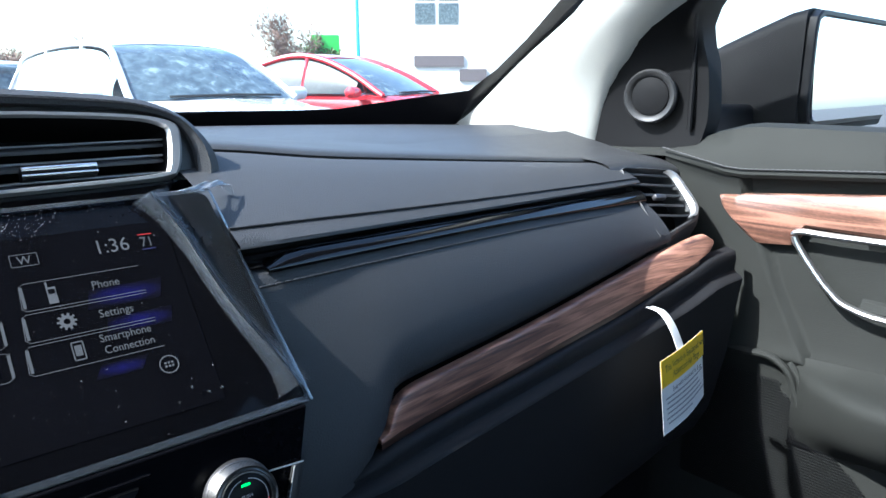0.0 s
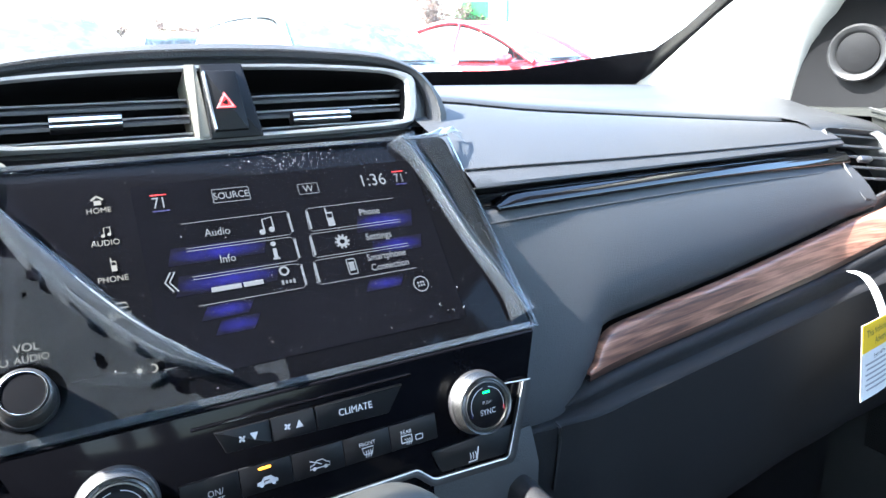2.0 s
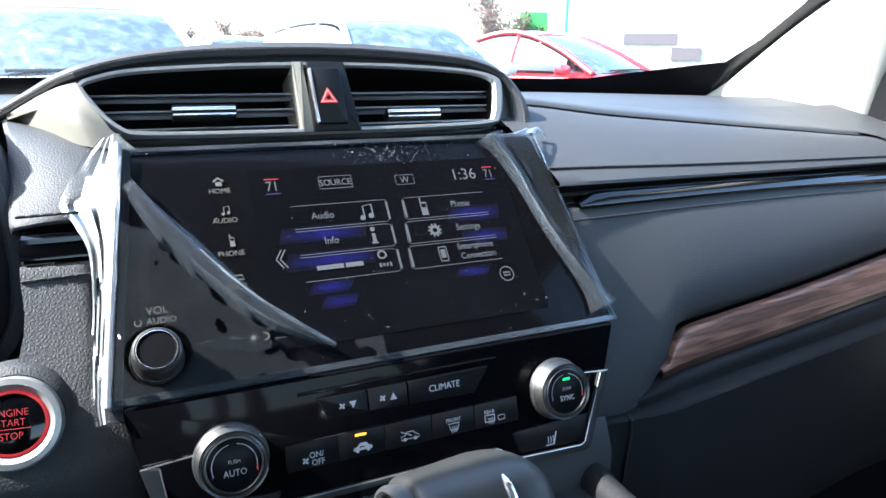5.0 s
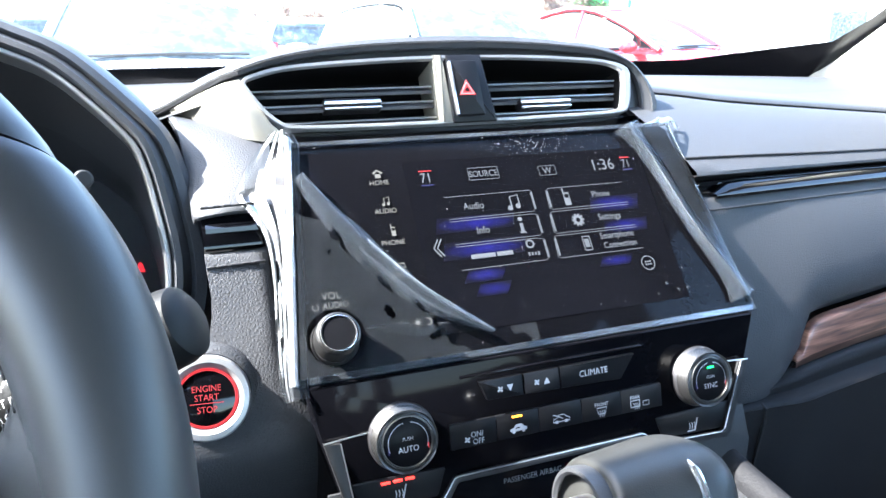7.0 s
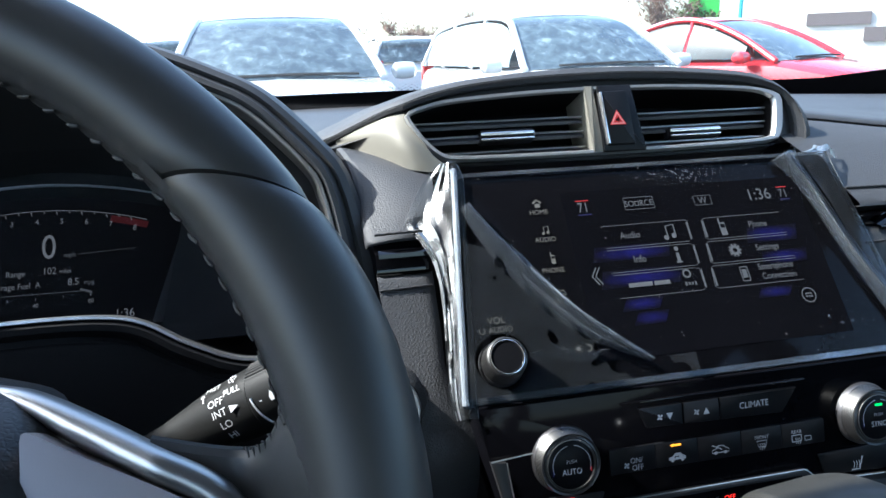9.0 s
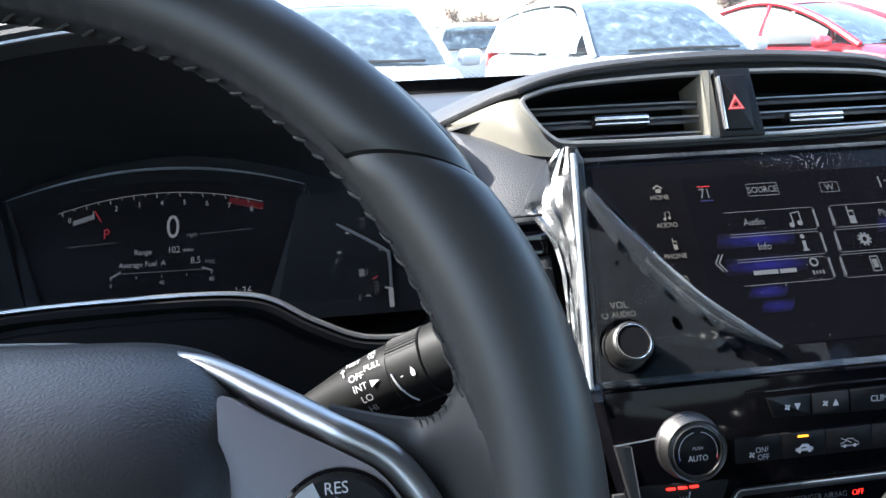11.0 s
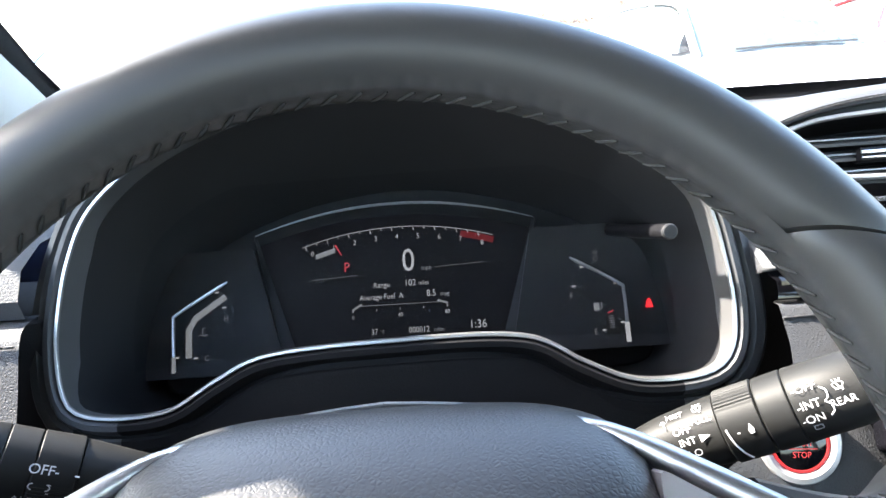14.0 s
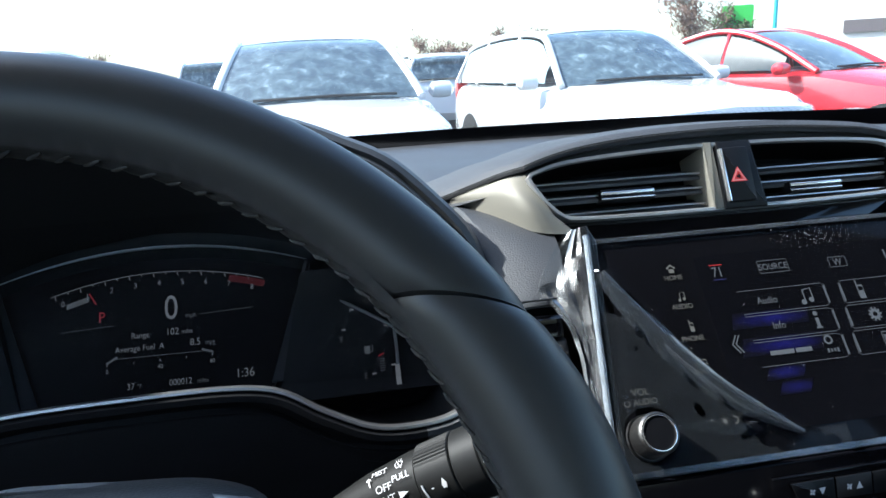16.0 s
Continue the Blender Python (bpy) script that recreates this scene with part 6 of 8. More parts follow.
MW = slope(WC, math.tan(radians(29.7)))
wheel = thing("steering_wheel", "black leather steering wheel with stitched rim and silver spoke trim", "steering wheel", WC)
RW = 0.1918
SEAM = 11.0


def rim_r(a):
    """Rim thickness by angle from the right-hand side, in degrees."""
    a = (a + 180) % 360 - 180
    b = 180 - abs(a) if abs(a) > 90 else abs(a)
    up = 1 if a > -5 else 0.6
    return 0.0172 + 0.0026 * math.exp(-((b - 18) / 22) ** 2) * up


def slant(a, b):
    """The grip seams run level over the rim: their outer ends lie lower."""
    up = math.sin(radians(a))
    if up < 0:
        return 0.0
    near = math.exp(-((abs(90 - a) - 50) / 14) ** 2)
    return math.copysign(1, a - 90) * SEAM * near * (1 + math.cos(b)) / 2


def rim_arc(a0, a1, n, extra=0.0, m=36):
    loops = []
    for i in range(n + 1):
        a = a0 + (a1 - a0) * i / n
        r = rim_r(a) + extra
        e = min(i, n - i)
        r *= 1 - 0.06 * math.exp(-e / 0.7)
        ca, sa = math.cos(radians(a)), math.sin(radians(a))
        lp = []
        for k in range(m):
            b = 2 * math.pi * k / m
            rad = RW + r * 1.0 * math.cos(b)
            sl = radians(a + slant(a, b))
            lp.append(MW @ V(rad * math.cos(sl), rad * math.sin(sl), r * 1.02 * math.sin(b)))
        loops.append(lp)
    return band(loops, caps=True)


part("rim", rim_arc(40.3, 139.7, 70), RIM, wheel, "black leather rim")
part("grip", rim_arc(-38, 39.7, 60, 0.0006), RIM, wheel, "black leather grip")
part("grip", rim_arc(140.3, 218, 60, 0.0006), RIM, wheel, "black leather grip")
part("rim", rim_arc(218.6, 321.4, 60), RIM, wheel, "black leather rim")
bm = bmesh.new()
random.seed(2)
for i in range(120):
    a = i * 3.0
    if 222 < a < 318:
        continue
    r = rim_r(a)
    pts = []
    for da, b in ((-1.1, 169), (-0.4, 175), (0.4, 183), (1.1, 189)):
        ca, sa = math.cos(radians(a + da + random.uniform(-0.12, 0.12))), math.sin(radians(a + da))
        rad = RW + (r + 0.0010) * math.cos(radians(b))
        pts.append(MW @ V(rad * ca, rad * sa, (r + 0.0010) * 1.02 * math.sin(radians(b))))
    tube(pts, [0.0004, 0.00075, 0.00075, 0.0004], 6, bm=bm)
part("rim_stitching", bm, RIMTHREAD, wheel, "grey cross stitches")
loops = []
for i in range(721):
    a = i * 0.5
    r = rim_r(a) + 0.0001
    puff = 0.0008 * abs(math.sin(radians(a * 180 / 3.0))) ** 0.6
    ca, sa = math.cos(radians(a)), math.sin(radians(a))
    loops.append([MW @ V((RW + (r + puff * w) * math.cos(radians(b))) * ca, (RW + (r + puff * w) * math.cos(radians(b))) * sa, (r + puff * w) * 1.02 * math.sin(radians(b))) for b, w in ((146, 0), (158, 1), (166, 0.7), (174, -0.7), (182, 0.7), (190, 1), (200, 0))])
part("rim_seam", band(loops, ring=False), RIM, wheel, "puckered leather seam")
# airbag pad
PO = smooth([(-0.0955, 0.030), (-0.088, 0.0470), (-0.066, 0.0545), (-0.035, 0.0570), (0, 0.0578), (0.035, 0.0570), (0.066, 0.0545), (0.088, 0.0470), (0.0955, 0.030), (0.095, 0.0), (0.083, -0.040), (0.052, -0.070), (0, -0.078), (-0.052, -0.070), (-0.083, -0.040), (-0.095, 0.0)], 6, True)
po = resample(PO, 96, True)
loops = []
for k, h in ((1.0, -0.028), (1.0, -0.010), (0.985, -0.001), (0.95, 0.0055), (0.86, 0.0115), (0.70, 0.0165), (0.50, 0.0200), (0.28, 0.0220), (0.08, 0.0226)):
    loops.append([MW @ V(p.x * k, (p.y + 0.005) * k - 0.005 + 0.010 * max(0, ((p.y + 0.005) * k - 0.005) / 0.0575) ** 2, h - 0.046 * max(0, ((p.y + 0.005) * k - 0.005) / 0.0575) ** 1.7) for p in po])
part("airbag_pad", band(loops, caps=True), PAD, wheel, "grained black airbag pad")
EO = resample(fillet([(-0.026, -0.0240), (0.026, -0.0240), (0.0315, 0.014), (0.024, 0.0190), (-0.024, 0.0190), (-0.0315, 0.014)], 0.007, 4), 60, True)
me_ = MW @ Matrix.Translation((0, -0.002, 0.0195))
part("emblem", frame_ring(EO, shrink(EO, 0.0040), -0.004, 0.0045, me_, 0.0015), CHROME, wheel, "plain chrome emblem frame")
part("emblem_recess", slab(shrink(EO, -0.002), -0.004, 0.0010, me_), PAD, wheel, "grained emblem recess")
for s in (-1, 1):
    part("emblem_bar", slab(fillet([(s * 0.0065, -0.020), (s * 0.0150, -0.020), (s * 0.0195, 0.015), (s * 0.0095, 0.015)][::s], 0.002), -0.002, 0.0040, me_, 0.001), CHROME, wheel, "plain chrome shape")
# silver gull-wing trim over the pad and along both spokes
TC = [(0.0, 0.0680, 0.0028), (0.034, 0.0650, 0.0030), (0.0723, 0.0560, 0.0052), (0.088, 0.0497, 0.0070), (0.1097, 0.0367, 0.0088), (0.127, 0.0267, 0.0082), (0.142, 0.0178, 0.0082), (0.1497, 0.0100, 0.0084), (0.1565, -0.0010, 0.0086), (0.1620, -0.014, 0.007), (0.1640, -0.034, 0.005)]
for s in (-1, 1):
    sm = smooth([V(*p) for p in TC], 6)
    rows = []
    for i, p in enumerate(sm):
        a, b = sm[max(i - 1, 0)], sm[min(i + 1, len(sm) - 1)]
        t = V(b.x - a.x, b.y - a.y, 0).normalized()
        nn = V(-t.y, t.x, 0)
        w = p.z
        q = lambda d, h: MW @ V(s * (p.x + nn.x * d), p.y + nn.y * d, h)
        base = -0.052 + 0.046 * min(1, max(0, (p.x - 0.045) / 0.085)) ** 0.8
        rows.append([q(w * 0.6, base - 0.012), q(w * 0.55, base - 0.002), q(w * 0.2, base + 0.002), q(-w * 0.3, base + 0.0015), q(-w * 0.6, base - 0.004), q(-w * 0.62, base - 0.014)])
    part("spoke_trim", sheet(rows), WINGTRIM, wheel, "satin silver spoke trim", sharp=70)
    SP = fillet([(0.0915, 0.0415), (0.1090, 0.0308), (0.1260, 0.0215), (0.1405, 0.0128), (0.1475, 0.0040), (0.1530, -0.018), (0.150, -0.036), (0.094, -0.036)], 0.004, 3)
    SPm = [(s * p.x, p.y) for p in SP]
    sp = part("spoke_panel", slab(SPm if s > 0 else SPm[::-1], -0.020, -0.0068, MW, 0), PANELGREY, wheel, "gunmetal control panel", sharp=8)
    mb = MW @ Matrix.Translation((s * 0.1275, -0.006, -0.0062))
    part("control_button", lathe([(0.0195, -0.002), (0.0195, 0.0012), (0.0180, 0.0026), (0.0092, 0.0026), (0.0085, 0.0010)], mb, 40), BUTTON, sp, "round black control button")
    part("button_ring", lathe([(0.0208, -0.002), (0.0208, 0.0006), (0.0196, 0.0012), (0.0194, -0.001)], mb, 40), PIANO, sp)
    part("button_centre", lathe([(0.0085, 0), (0.0085, 0.0022), (0.006, 0.003), (0.0002, 0.0031)], mb, 28), DARKSATIN, sp)
    if s > 0:
        # Glint on the button ring, drawn as a silver strip.
        ribbon(circle((0, 0), 0.0160, 14, 112, 168), 0.0050, mb, SATIN, sp, "button_glint", 0.0029)
        lettering("button_text", "RES", 0.0036, mb, PRINT, sp, 0, 0.0148, 0.95, lift=0.003)
        lettering("button_text", "+", 0.0040, mb, PRINT, sp, 0, 0.0105, 0.95, lift=0.003)
    # leather web between spoke and rim, rolled over at the top
    WT = rail([(0.126, 0.0350, 0), (0.133, 0.0328, 0), (0.142, 0.0302, 0), (0.150, 0.0283, 0), (0.156, 0.0274, 0), (0.160, 0.0278, 0), (0.164, 0.0310, 0), (0.168, 0.0380, 0), (0.176, 0.0480, 0)], [0.126 + 0.050 * i / 24 for i in range(25)])
    def web_h(x, y):
        xt = 0.150 + 0.016 * min(1, max(0, (0.020 - y) / 0.034))
        lift = min(1, max(0, (x - xt) / (0.180 - xt)))
        return -0.0150 + 0.028 * lift * lift * (3 - 2 * lift)

    rows = []
    for p in WT:
        h = web_h(p.x, p.y)
        rows.append([MW @ V(s * p.x, p.y - 0.004, h - 0.024), MW @ V(s * p.x, p.y - 0.0005, h - 0.010), MW @ V(s * p.x, p.y, h - 0.005), MW @ V(s * p.x, p.y - 0.001, h - 0.0018)] + [MW @ V(s * p.x, p.y - 0.0035 - k * 0.006, web_h(p.x, p.y - 0.0035 - k * 0.006)) for k in range(13)])
    part("spoke_web", sheet(rows), RIM, wheel, "leather spoke web")
    bm = bmesh.new()
    for i in range(14, 21):
        p = WT[i]
        h = web_h(p.x, p.y)
        tube([MW @ V(s * (p.x + d), p.y - e, h - g) for d, e, g in ((-0.0008, 0.0002, 0.0040), (0, 0.0002, 0.0016), (0.0010, 0.0034, -0.0006))], 0.0004, 5, bm=bm)
    part("web_stitching", bm, RIMTHREAD, wheel, "dark stitches")
part("hub_back", lathe([(0.045, -0.085), (0.052, -0.070), (0.054, -0.045), (0.050, -0.030)], MW, 40), SOFT, wheel, "black hub back")

# ---- steering column and stalks ----
col = thing("steering_column", "black steering column shroud", "steering column", (-0.403, -0.13, 0.9))
loops = []
for k, (y, zc, w, h) in enumerate(((-0.225, 0.930, 0.052, 0.034), (-0.20, 0.925, 0.062, 0.040), (-0.14, 0.912, 0.068, 0.046), (-0.06, 0.890, 0.075, 0.05), (0.02, 0.86, 0.075, 0.05))):
    loops.append([V(-0.403 + w * math.copysign(abs(math.cos(b)) ** 0.6, math.cos(b)), y, zc + h * math.copysign(abs(math.sin(b)) ** 0.7, math.sin(b))) for b in [2 * math.pi * i / 32 for i in range(32)]])
part("shroud", band(loops, caps=True), SOFT, col)


def stalk(name, label, s):
    st = thing(name, label, "control stalk", (-0.403 + s * 0.11, -0.14, 1.0))
    fx = lambda x: -0.4027 + s * (x + 0.4027)
    a, b = V(fx(-0.2964), -0.1275, 0.9856), V(fx(-0.1918), -0.1657, 1.0424)
    ax = (b - a).normalized()
    zz = ax
    yy = V(0, -0.80, 0.60)
    yy = (yy - zz * yy.dot(zz)).normalized()
    xx = yy.cross(zz)
    m = Matrix((xx, yy, zz)).transposed().to_4x4()
    m.translation = a
    m = m @ Matrix.Diagonal((0.945, 0.945, 1, 1))
    L = (b - a).length
    part("stem", lathe([(0.008, -0.03), (0.0095, 0.0), (0.0150, 0.030), (0.0172, 0.055), (0.0172, 0.0595)], m, 40), STALK, st, "black tapered stem")
    part("turn_ring", lathe([(0.0176, 0.0600), (0.0183, 0.0606), (0.0183, 0.0778), (0.0176, 0.0784)], m, 180, wob=lambda i, k: (0.014 if i % 3 else -0.012) if i <= 32 or i >= 162 else 0.0), STALK, st, "ribbed turning ring")
    part("middle", lathe([(0.0176, 0.0788), (0.0182, 0.0794), (0.0184, 0.0916), (0.0178, 0.0922)], m, 48), STALK, st)
    part("end_cap", lathe([(0.0180, 0.0926), (0.0184, 0.0934), (0.0176, L - 0.006), (0.0164, L - 0.001), (0.0125, L + 0.0015), (0.0003, L + 0.0022)], m, 48), STALK, st, "black end cap")
    return st, m


def on_stalk(words, z, ang, cap, r, m, st, turn=0, mat=None):
    """Words laid on the stalk's skin at z along it and an angle round it."""
    mm = m @ pose(0, 0, 0, 0, 0, ang) @ Matrix.Translation((0, r, z)) @ pose(0, 0, 0, -90, 0, 0) @ pose(0, 0, 0, 0, 0, turn)
    return lettering("stalk_text", words, cap, mm, mat or PRINT, st, 0, 0, 0.95, lift=0.0004), mm


ws, ms = stalk("wiper_stalk", "black wiper stalk with white printed settings", 1)
# words read along the stalk, from the column outwards
T = -90
for w, z, ang, cap, r in (("MIST", 0.0410, 43, 0.0030, 0.0170), ("PULL", 0.0530, 20, 0.0032, 0.0180), ("OFF", 0.0430, 13, 0.0037, 0.0172), ("INT", 0.0440, -6, 0.0037, 0.0174), ("LO", 0.0455, -26, 0.0037, 0.0176), ("HI", 0.0455, -46, 0.0037, 0.0176), ("-OFF", 0.0995, 17, 0.0038, 0.0194), ("-INT", 0.0990, -6, 0.0038, 0.0194), ("-ON", 0.0985, -25, 0.0038, 0.0194), ("REAR", 0.1125, -13, 0.0034, 0.0194)):
    on_stalk(w, z, -ang, cap, r, ms, ws, T)
_, mm = on_stalk("-", 0.0672, 13, 0.004, 0.0188, ms, ws, T)
for z, a0, a1, r, w in ((0.0625, -5, -64, 0.0188, 0.0010), (0.1078, 13, -27, 0.0192, 0.0007)):
    pts = [ms @ pose(0, 0, 0, 0, 0, -a0 - (a1 - a0) * i / 16) @ V(0, r + 0.0002, z + (0.005 * (i / 16) ** 1.5 if r == 0.0188 else -0.002 * math.cos(math.pi * (i / 8 - 1)) ** 8)) for i in range(17)]
    part("stalk_mark", tube(pts, w * 0.5, 5), PRINT, ws, "white printed line")
for zc, ac, rr in ((0.0525, 41, 0.0178), (0.1130, 7, 0.0192)):
    # wiper and spray symbol
    _, mm = on_stalk("", zc, -ac, 0.003, rr, ms, ws, T)
    ribbon([(-0.0022, 0.0010), (-0.0012, 0.0018), (0.0012, 0.0018), (0.0022, 0.0010), (0.0012, -0.0014), (-0.0012, -0.0014)], 0.0004, mm, PRINT, ws, "wiper_mark", 0.0004, closed=True)
    ribbon([(0.0014, -0.0022), (-0.0006, 0.0012)], 0.0005, mm, PRINT, ws, "wiper_mark", 0.0004)
    for dx in (-0.0012, 0.0, 0.0012):
        ribbon([(dx, 0.0024), (dx * 1.3, 0.0031)], 0.0004, mm, PRINT, ws, "wiper_mark", 0.0004)
_, mm = on_stalk("", 0.0990, 39, 0.003, 0.0190, ms, ws, T)
ribbon(rect(0.0034, 0.0022, 0, 0, 0.0004), 0.0004, mm, GREYPRINT, ws, "washer_mark", 0.0004, closed=True)
_, mm = on_stalk("", 0.0355, -34, 0.003, 0.0164, ms, ws, T)
ribbon([(0.0002, -0.0030), (-0.0006, 0.0010)], 0.0006, mm, PRINT, ws, "mist_arrow", 0.0004)
ribbon([(-0.0017, 0.0006), (-0.0008, 0.0020), (0.0006, 0.0009)], 0.0007, mm, PRINT, ws, "mist_arrow", 0.0004)
bm = bmesh.new()
bm.faces.new([bm.verts.new(ms @ pose(0, 0, 0, 0, 0, -a) @ V(0, 0.0179, z)) for z, a in ((0.0500, 0), (0.0500, -12), (0.0550, -5))])
part("stalk_arrow", bm, PRINT, ws, "white arrow")
bm = bmesh.new()
bm.faces.new([bm.verts.new(ms @ pose(0, 0, 0, 0, 0, -a) @ V(0, 0.0188, z)) for z, a in ((0.0728, -5), (0.0716, -14), (0.0720, -20), (0.0737, -20), (0.0742, -13))])
part("drop_mark", bm, PRINT, ws, "white drop mark")
ls, ml = stalk("light_stalk", "black headlight stalk with white printed settings", -1)
for w, z, ang, cap, r in (("OFF-", 0.074, -2, 0.0046, 0.0188), ("AUTO", 0.076, -52, 0.0042, 0.0188)):
    on_stalk(w, z, ang, cap, r, ml, ls, 90)
for a in (-20, -34):
    _, mm = on_stalk("-", 0.0700, a, 0.004, 0.0188, ml, ls, 90)
_, mm = on_stalk("-", 0.0600, -2, 0.006, 0.0190, ml, ls, 90)
for s in (-1, 1):
    _, mm = on_stalk("", 0.074, -26, 0.004, 0.0188, ml, ls, 90)
    ribbon(circle((s * 0.0028, 0), 0.0016, 10, 90 if s < 0 else -90, 270 if s < 0 else 90), 0.0005, mm, PRINT, ls, "lamp_mark")
# panel on the far side of the cluster
lp = thing("driver_side_panel", "black grained leather dash panel beside the door, sunlit", "dash panel", (-0.65, -0.06, 0.95))
rows = []
for i in range(13):
    x = -0.624 - i * 0.046 / 12
    sd = max(0, (-0.655 - x) / 0.012)
    q = lambda y, z: V(x, y + 0.004 * sd * sd, z)
    rows.append(smooth([q(-0.040, 1.058), q(-0.056, 1.0575), q(-0.0660, 1.050), q(-0.080, 1.020), q(-0.098, 0.985), q(-0.115, 0.950), q(-0.13, 0.90), q(-0.12, 0.80)], 3))
part("leather", sheet(rows), LEATHER, lp)
stitches([V(-0.626 - i * 0.0045, -0.0672, 1.0490) for i in range(10)], parent=lp, lift=(0, -0.0010, 0.0006))
rows = [[V(x, 0.03, 1.100), V(x, -0.02, 1.098), V(x, -0.045, 1.088), V(x, -0.055, 1.072), V(x, -0.052, 1.060), V(x, -0.04, 1.056)] for x in (-0.74, -0.70, -0.68, -0.65, -0.626)]
part("upper_leather", sheet(rows), LEATHER, lp)
part("switch_plate", box((0.05, 0.02, 0.05), (-0.702, -0.058, 1.012), 0.002), SOFT, lp, "grey switch blank")
mb = basis((-0.700, -0.0685, 1.022), (1, 0, 0), (0, 0.1, 1))
ribbon(rect(0.010, 0.0085, 0, 0, 0.0006), 0.0006, mb, INK, lp, "switch_mark", 0.0006, closed=True)
ribbon([(-0.0035, -0.003), (0.0035, 0.003)], 0.0006, mb, INK, lp, "switch_mark", 0.0006)
ribbon([(-0.0035, 0.003), (0.0035, -0.003)], 0.0006, mb, INK, lp, "switch_mark", 0.0006)
part("chrome_line", tube([V(-0.76, -0.066, 0.984), V(-0.672, -0.070, 0.986)], 0.0018, 8), CHROME, lp, "thin chrome line")
part("side_body", box((0.16, 0.10, 0.25), (-0.70, 0.005, 0.93), 0.01), LOWER, lp)


# ---- pillars, doors and windows ----
ap = thing("windscreen_pillar_trim", "pale grey cloth trim on the passenger windscreen pillar", "pillar trim", (0.69, 0.2, 1.08))
FE = smooth([(0.700, 0.370, 1.095), (0.692, 0.326, 1.111), (0.683, 0.215, 1.184), (0.670, 0.100, 1.251), (0.640, -0.06, 1.36), (0.600, -0.25, 1.47)], 5)
RE = smooth([(0.715, 0.118, 1.060), (0.712, 0.110, 1.090), (0.708, 0.093, 1.145), (0.702, 0.062, 1.185), (0.690, -0.005, 1.243), (0.650, -0.30, 1.43)], 5)
FE, RE = resample(FE, 26), resample(RE, 26)


def pillar(s):
    rows = []
    for f, r in zip(FE, RE):
        if s < 0:
            # Out of view, the upper driver's trim narrows to let sun reach the pad.
            r = f.lerp(r, 1.0 - 0.85 * min(1, max(0, (r.z - 1.22) / 0.08)))
        m_ = f.lerp(r, 0.5)
        off = 0.05 if s < 0 else 0.0
        pts = [f + V(0.03, 0.01, 0), f, f.lerp(r, 0.15) + V(-0.010, -0.004, 0), m_ + V(-0.020, -0.010, 0), f.lerp(r, 0.82) + V(-0.013, -0.008, 0), r, r + V(0.03, 0, 0)]
        rows.append([V(s * (p.x + off), p.y, p.z) for p in smooth(pts, 3)])
    return sheet(rows)


part("cloth_cover", pillar(1), PILLAR, ap)
ap2 = thing("windscreen_pillar_trim", "pale grey cloth trim on the driver windscreen pillar", "pillar trim", (-0.69, 0.2, 1.08))
part("cloth_cover", pillar(-1), PILLAR, ap2)
for s in (1, -1):
    sail = thing("tweeter_panel", "black door corner panel with a round tweeter grille", "speaker panel", (s * 0.73, 0.04, 1.08))
    fa = resample(smooth([(0.713, 0.114, 1.064), (0.710, 0.094, 1.147), (0.704, 0.063, 1.187), (0.692, -0.003, 1.245), (0.664, -0.12, 1.325)], 5), 16)
    fb = resample(smooth([(0.740, -0.010, 1.068), (0.748, -0.021, 1.107), (0.748, -0.018, 1.170), (0.743, -0.013, 1.236), (0.700, -0.13, 1.335)], 5), 16)
    rows = [[V(s * q.x, q.y, q.z) for q in (a + V(0.02, 0.01, 0), a, a.lerp(b, 0.5) + V(0.004, 0.0, 0), a.lerp(b, 0.94), b + V(0.001, -0.001, 0), b + V(0.025, -0.004, 0))] for a, b in zip(fa, fb)]
    part("panel", sheet(rows), SAILBLACK, sail)
    mt = basis((s * 0.7225, 0.0400, 1.1385), (0.25 * s if s > 0 else 0.25, -0.95 if s > 0 else 0.95, 0.0), (0, 0, 1))
    part("ring", lathe([(0.0322, -0.006), (0.0322, 0.002), (0.0300, 0.0042), (0.0262, 0.0030), (0.0225, -0.0010), (0.0215, -0.003)], mt, 56), RINGGREY, sail, "grey ring")
    part("grille", lathe([(0.0222, -0.003), (0.0222, 0.0012), (0.015, 0.0030), (0.006, 0.0038), (0.0002, 0.0038)], mt, 48, wob=None), SAILBLACK, sail, "black perforated grille")
    bm = bmesh.new()
    for ir in range(1, 13):
        nn = 6 * ir
        for i in range(nn):
            a = 2 * math.pi * i / nn
            rr = 0.0016 * ir
            hh = 0.0041 - 0.0028 * (rr / 0.0222) ** 2
            slab([(rr * math.cos(a) + 0.00045 * math.cos(q), rr * math.sin(a) + 0.00045 * math.sin(q)) for q in (0, 1.57, 3.14, 4.71)], hh - 0.0005, hh, mt, 0, bm)
    tagged(part("grille_mesh", bm, BUTTON, sail, "fine metal mesh"), kind="stuff")
    part("door_gap", tube([V(s * p[0], p[1], p[2]) for p in ((0.738, -0.006, 1.10), (0.741, -0.004, 1.17), (0.738, -0.004, 1.235))], 0.003, 8), SAILBLACK, sail, "black door seal edge")

door = thing("passenger_door", "black front passenger door with wood trim and chrome handle", "car door", (0.76, -0.3, 0.6))
YS = [0.02 - i * 1.0 / 50 for i in range(51)]


